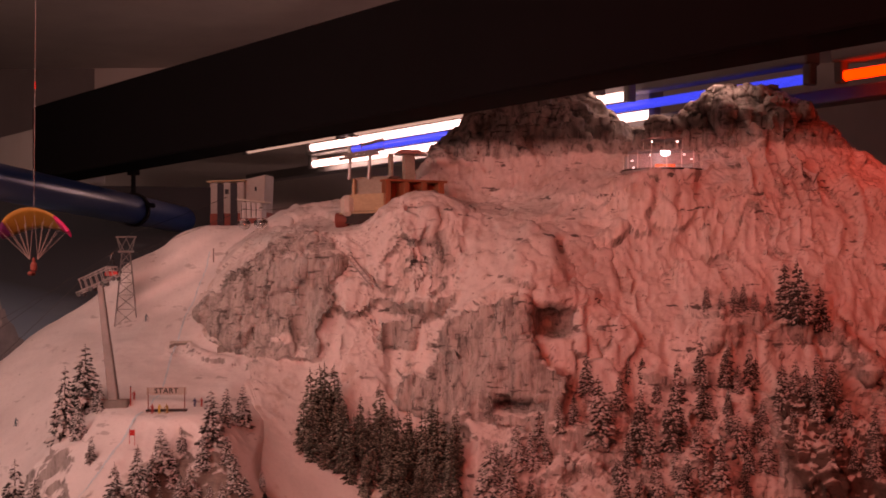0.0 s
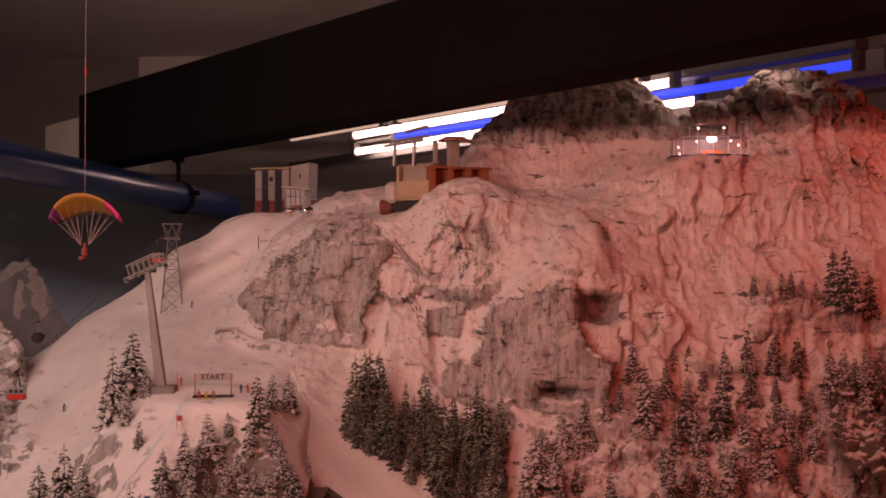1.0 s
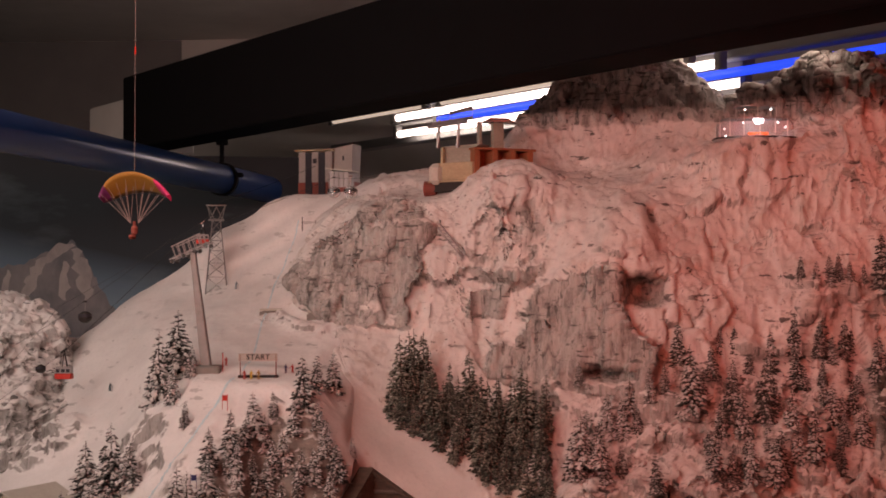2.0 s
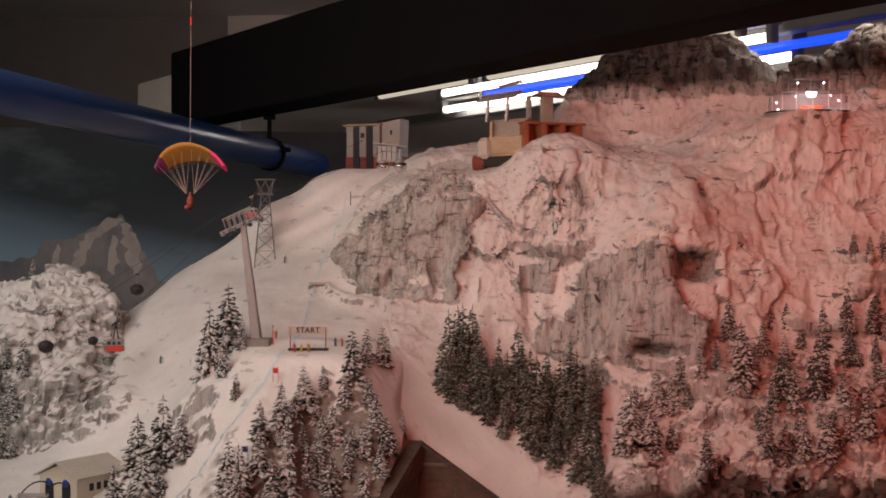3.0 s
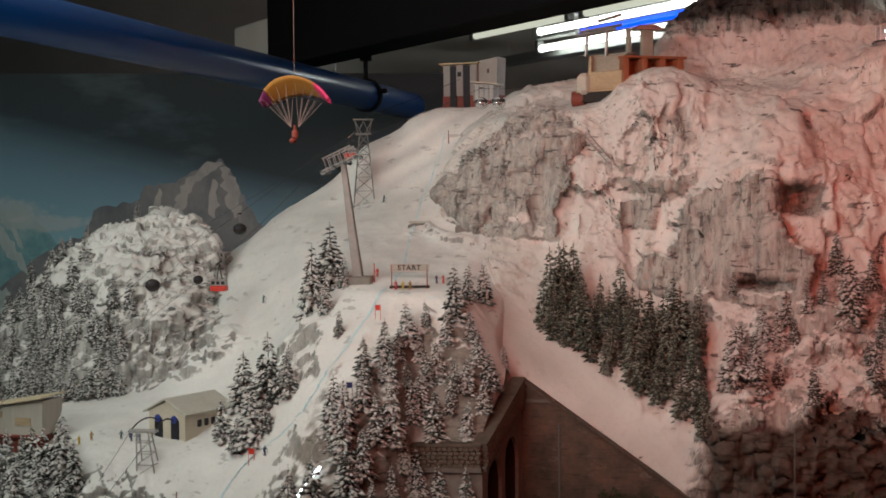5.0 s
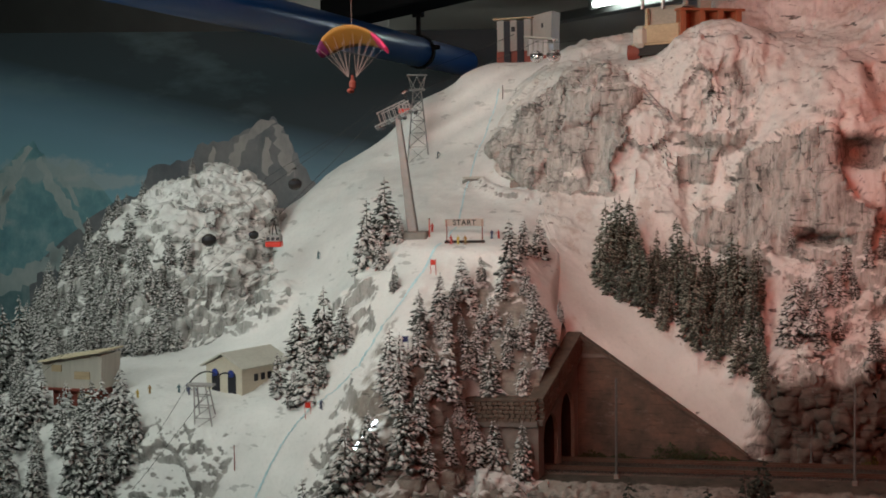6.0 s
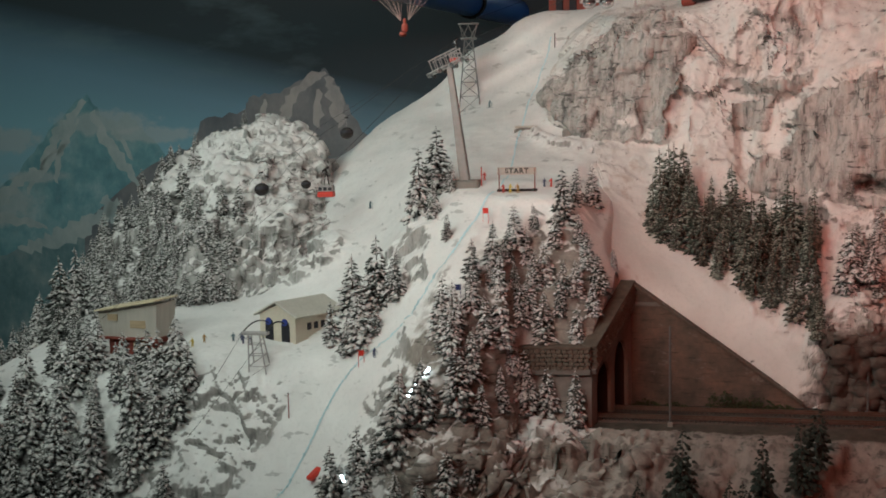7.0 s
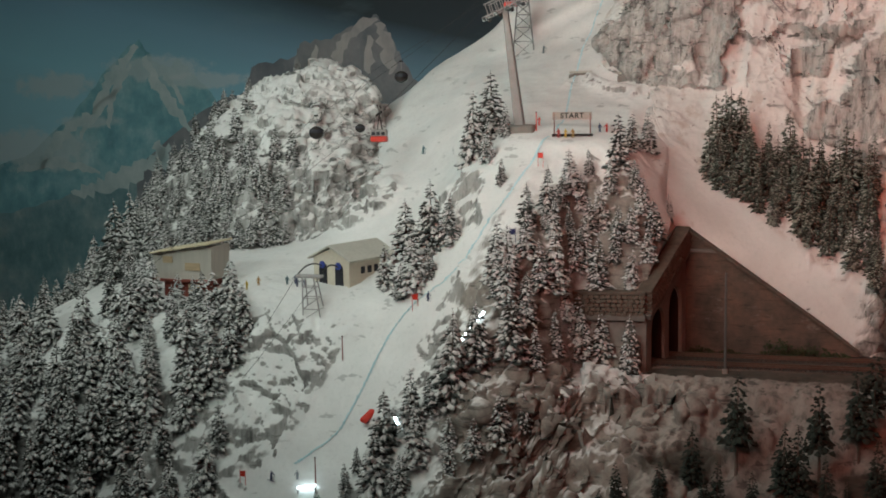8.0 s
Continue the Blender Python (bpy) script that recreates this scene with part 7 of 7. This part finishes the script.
# ---- summit hotel behind the crest ----
hotel = thing("summit_hotel", (-0.464, 3.17, 1.663), "white summit hotel with red-brown base storey", "hotel", turn=-14)
simple("base_storey", lambda bm: box(bm, -0.01, 0.02, 0.006, 0.135, 0.07, 0.058, 0.001), M_BRICKRED, hotel, "red-brown base storey")
for k, x in enumerate((-0.066, -0.034, 0.0)):
    simple("bay", lambda bm, x=x: box(bm, x, 0.012, 0.070, 0.018, 0.06, 0.072, 0.0015), M_HOTEL, hotel, "white rounded bay")
# solid blocks flush with the bays; their near-black colour is the gaps' shade
for x in (-0.050, -0.017):
    simple("recess", lambda bm, x=x: box(bm, x, 0.010, 0.050, 0.017, 0.056, 0.108, 0.001), M_DARK, hotel, "near-black block for the shaded gap between the bays")
simple("window", lambda bm: box(bm, -0.034, -0.0185, 0.084, 0.009, 0.003, 0.011), M_DARK, hotel, "small dark window")
simple("tower", lambda bm: prism(bm, [(0.004, 0.035), (0.052, 0.035), (0.056, 0.122), (0.004, 0.112)], -0.006, 0.05), M_HOTEL, hotel, "white stair tower with a slanted top")
simple("window", lambda bm: box(bm, 0.033, -0.0065, 0.090, 0.004, 0.003, 0.010), M_DARK, hotel, "small dark window")
simple("flat_roof", lambda bm: box(bm, -0.036, 0.012, 0.109, 0.096, 0.068, 0.004, 0.001), M_BEIGE, hotel)
simple("glazed_terrace", lambda bm: prism(bm, [(0.008, 0.020), (0.060, 0.020), (0.060, 0.054), (0.008, 0.058)], -0.038, -0.008), M_GALV, hotel, "grey glazed terrace")
simple("terrace_roof", lambda bm: box(bm, 0.035, -0.022, 0.060, 0.070, 0.040, 0.004, 0.001, Matrix.Rotation(0.12, 3, "Y")), M_ROOF, hotel)
for k in range(5):
    simple("mullion", lambda bm, k=k: box(bm, 0.010 + 0.012 * k, -0.0395, 0.038, 0.002, 0.003, 0.034), M_HOTEL, hotel)
simple("terrace_base", lambda bm: box(bm, 0.034, -0.022, -0.006, 0.056, 0.034, 0.052, 0.001), M_BRICKRED, hotel)

# ---- timber mountain station ----
M_WEATHER = plain("weathered_grey_boards", (0.30, 0.27, 0.22), 0.8, vary=0.25, scale=120, stretch=(0.15, 1, 1))
station = thing("mountain_station", (-0.112, 2.700, 1.678), "timber mountain station with three open bays", "mountain station")
RA, LA = 28.0, 148.0                      # bearings of its two fronts


def along(a, s, out=0.0, z=0.0):
    c, w = math.cos(radians(a)), math.sin(radians(a))
    return Vector((c * s, w * s, z)) + Vector((w, -c, 0)) * (out if a < 90 else -out)


def board(a, s0, s1, z0, z1, thick, out=0.0):
    def make(bm):
        c = along(a, (s0 + s1) / 2, out, (z0 + z1) / 2)
        box(bm, c.x, c.y, c.z, s1 - s0, thick, z1 - z0, 0.0008, rot(a))
    return make


simple("roof", board(RA, -0.004, 0.136, 0.052, 0.0565, 0.05, -0.02), M_WOOD, station, "flat timber roof")
simple("back_wall", board(RA, 0.0, 0.130, -0.02, 0.052, 0.003, -0.040), M_WOOD, station)
for s in (0.004, 0.045, 0.085, 0.124):
    simple("pillar", board(RA, s - 0.006, s + 0.006, -0.02, 0.052, 0.040, -0.018), M_WOOD, station, "orange-brown timber pillar")
simple("floor", board(RA, 0.0, 0.130, -0.02, -0.004, 0.044, -0.02), M_WOOD, station)
simple("shed_wall", board(LA, 0.0, 0.078, 0.026, 0.060, 0.003, -0.008), M_WEATHER, station, "beige shed wall")
simple("shed_roof", board(LA, -0.004, 0.082, 0.060, 0.0635, 0.040, -0.026), M_WEATHER, station, "flat grey shed roof")
simple("shed_post", board(LA, 0.072, 0.078, 0.0, 0.060, 0.008, 0.004), M_BEIGE, station, "pale corner post")
simple("plank_apron", board(LA, 0.0, 0.086, -0.006, 0.028, 0.010, 0.004), M_BEIGE, station, "pale plank apron")
simple("under_deck", board(LA, -0.02, 0.105, -0.030, -0.010, 0.030, -0.004), M_SMOKE, station, "dark timber underside")
simple("deck_edge", board(LA, -0.01, 0.105, -0.011, -0.007, 0.034, -0.002), M_BEIGE, station)
d = along(LA, 0.108, -0.004, -0.022)
simple("drum", lambda bm: rod(bm, (d.x - 0.014, d.y - 0.004, d.z), (d.x + 0.010, d.y - 0.008, d.z), 0.015, n=20), M_BRICKRED, station, "red-brown drum at the deck's end")
for s in (0.02, 0.06):
    c = along(RA, s, -0.02, 0.07)
    simple("chimney", lambda bm: box(bm, c.x, c.y, c.z + 0.012, 0.007 if s < 0.04 else 0.024, 0.012, 0.056, 0.001, rot(RA)), M_WEATHER, station, "grey timber shaft")
c = along(RA, 0.062, -0.02, 0.110)
simple("shaft_roof", lambda bm: prism(bm, [(c.x - 0.032, c.z), (c.x + 0.036, c.z - 0.003), (c.x + 0.020, c.z + 0.007), (c.x - 0.016, c.z + 0.008)], c.y - 0.02, c.y + 0.02), M_SMOKE, station, "dark low roof")
for x in (-0.075, -0.036):
    simple("gantry_post", lambda bm: rod(bm, (x, 0.02, 0.058), (x + 0.004, 0.02, 0.113), 0.0034, n=6), M_GALV, station, "grey gantry post")
for z, x0, x1 in ((0.118, -0.085, -0.005), (0.138, -0.05, -0.005), (0.110, -0.095, -0.015)):
    for y in (0.008, 0.032):
        simple("gantry_rail", lambda bm: rod(bm, (x0, y, z - 0.012), (x1, y, z), 0.0019, n=5), M_GALV, station)
for k in range(7):
    x = -0.085 + 0.013 * k
    simple("gantry_tie", lambda bm: rod(bm, (x, 0.008, 0.107 + 0.0019 * k), (x, 0.032, 0.107 + 0.0019 * k), 0.0014, n=5), M_GALV, station)
for x in (-0.05, -0.005):
    simple("gantry_strut", lambda bm: rod(bm, (x, 0.02, 0.112), (x, 0.02, 0.136), 0.001, n=5), M_GALV, station)
simple("plaster_tower", lambda bm: box(bm, -0.080, 0.035, 0.006, 0.026, 0.024, 0.042, 0.008), M_ROOF, station, "snowy plaster block")

# ---- glazed observation building between the summits ----
obs = thing("observation_building", (0.442, 2.725, 1.748), "lit glazed observation building between two summits", "observation building")


def facet_ring(bm, r, z0, z1, a0, a1, n, thick=0.0):
    for k in range(n):
        u0, u1 = radians(a0 + (a1 - a0) * k / n), radians(a0 + (a1 - a0) * (k + 1) / n)
        p = [Vector((math.cos(u) * r, math.sin(u) * r * 0.6, 0)) for u in (u0, u1)]
        vs = [bm.verts.new(p[0] + Vector((0, 0, z0))), bm.verts.new(p[1] + Vector((0, 0, z0))), bm.verts.new(p[1] + Vector((0, 0, z1))), bm.verts.new(p[0] + Vector((0, 0, z1)))]
        bm.faces.new(vs)


def disc(r, z0, z1, a0=180, a1=360, n=10):
    def make(bm):
        pts = [(math.cos(radians(a0 + (a1 - a0) * k / n)) * r, math.sin(radians(a0 + (a1 - a0) * k / n)) * r * 0.6) for k in range(n + 1)]
        lo = [bm.verts.new((x, y, z0)) for x, y in pts] + [bm.verts.new((r, 0.03, z0)), bm.verts.new((-r, 0.03, z0))]
        hi = [bm.verts.new((v.co.x, v.co.y, z1)) for v in lo]
        bm.faces.new(lo[::-1])
        bm.faces.new(hi)
        for k in range(len(lo)):
            bm.faces.new((lo[k], lo[(k + 1) % len(lo)], hi[(k + 1) % len(lo)], hi[k]))
    return make


simple("base", disc(0.080, -0.03, 0.0), M_GALV, obs)
simple("floor", disc(0.082, 0.0, 0.003), M_SMOKE, obs)
simple("lower_roof", disc(0.066, 0.038, 0.041), M_GALV, obs, "flat grey terrace roof")
simple("upper_roof", disc(0.040, 0.063, 0.066), M_GALV, obs, "flat grey roof")
for k in range(8):
    a0, a1 = 180 + 22.5 * k + 1, 180 + 22.5 * (k + 1) - 1
    ob = simple("pane", lambda bm: facet_ring(bm, 0.078, 0.003, 0.030 if k in (0, 1, 6, 7) else 0.038, a0, a1, 1), M_GLASS, obs, "clear terrace pane")
    ob.visible_shadow = False
for k in range(9):
    u = radians(180 + 22.5 * k)
    simple("mullion", lambda bm: rod(bm, (math.cos(u) * 0.0785, math.sin(u) * 0.0785 * 0.6, 0.0), (math.cos(u) * 0.0785, math.sin(u) * 0.0785 * 0.6, 0.031 if k in (0, 1, 7, 8) else 0.039), 0.0008, n=5), M_WHITE, obs)
for k in range(5):
    u = radians(190 + 40 * k)
    simple("rail_post", lambda bm: rod(bm, (math.cos(u) * 0.040, math.sin(u) * 0.024, 0.041), (math.cos(u) * 0.040, math.sin(u) * 0.024, 0.064), 0.0008, n=5), M_WHITE, obs)
simple("counter", lambda bm: box(bm, 0, -0.022, 0.009, 0.040, 0.006, 0.006, 0.002), M_WARM, obs, "glowing orange counter")
simple("rear_wall", lambda bm: box(bm, 0, 0.018, 0.022, 0.13, 0.004, 0.04), M_GALV, obs)
for x, y, z in ((-0.062, -0.012, 0.020), (-0.030, -0.034, 0.029), (0.006, -0.036, 0.030), (0.036, -0.032, 0.030), (0.052, -0.022, 0.022), (-0.024, -0.018, 0.057), (0.026, -0.018, 0.057), (-0.060, -0.016, 0.006)):
    simple("lamp", lambda bm: bmesh.ops.create_icosphere(bm, subdivisions=2, radius=0.0019, matrix=Matrix.Translation((x, y, z))), M_LED, obs, "bright white lamp")
inner = bpy.data.lights.new("observation_light", "POINT")
inner.energy, inner.color, inner.shadow_soft_size = 0.06, (0.72, 0.86, 1.0), 0.01
new("observation_light", inner).location = (0.442, 2.70, 1.785)

# ---- steel stair run down the cliff ----
stair = thing("cliff_stair", (-0.176, 2.640, 1.569), "grey-green steel stair fixed on the cliff", "stair")
A, B = Vector((-0.046, 0.050, 0.056)), Vector((0.046, -0.040, -0.052))
side_v = (B - A).cross(Vector((0, 1, 0))).normalized() * 0.004
for s in (-1, 1):
    simple("string", lambda bm: rod(bm, A + side_v * s, B + side_v * s, 0.0014, n=6), M_GALV, stair)
for k in range(18):
    q = A.lerp(B, (k + 0.5) / 18)
    simple("tread", lambda bm: box(bm, q.x, q.y, q.z, 0.0075, 0.006, 0.0016), M_GALV, stair)

# ---- little avalanche roofs on the slope ----
for x, y, z, w, a in ((-0.520, 2.705, 1.405, 0.046, 12), (-0.405, 2.665, 1.402, 0.075, -4)):
    roof_ = thing("avalanche_barrier", (x, y, z), "low grey stone avalanche barrier in the snow", "avalanche barrier", "avalanche barriers", turn=a)
    simple("wall", lambda bm: (prism(bm, [(-w / 2, -0.02), (w / 2, -0.02), (w / 2, 0.004), (0, 0.010), (-w / 2, 0.003)], 0, 0.012)), M_CONC, roof_, "grey stone wall")
    simple("snow_cap", lambda bm: box(bm, 0, 0.006, 0.0085, w * 0.98, 0.016, 0.004, 0.0015), M_ROOF, roof_, "snowy cap")

# ---- lit lamp strips behind the trees that flood the run's edge ----
def lamp_strip(a, b, watts):
    a, b = Vector(a), Vector(b)
    c = (a + b) / 2
    ob = thing("flood_lamp", (c.x, c.y, c.z), "small white strip lamp behind the firs", "flood lamp", "strip lamps beside the run")
    simple("lamp_head", lambda bm: rod(bm, a - c + Vector((0, 0, 0.004)), b - c + Vector((0, 0, 0.004)), 0.0022, n=8), M_LED, ob, "lit white lamp tube")
    for e in (a, b):
        simple("post", lambda bm: rod(bm, e - c - Vector((0, 0, 0.006)), e - c + Vector((0, 0, 0.004)), 0.0012, n=6), M_GALV, ob)
    d = bpy.data.lights.new("flood_light", "POINT")
    d.energy, d.color, d.shadow_soft_size = watts, (0.9, 0.96, 1.0), 0.006
    new("flood_light", d).location = c + Vector((-0.012, -0.004, 0.016))


lamp_strip((-0.554, 2.004, 1.056), (-0.586, 1.990, 1.014), 0.002)
lamp_strip((-0.686, 1.963, 0.896), (-0.680, 1.958, 0.886), 0.001)
lamp_strip((-0.842, 1.948, 0.779), (-0.813, 1.948, 0.784), 0.0007)
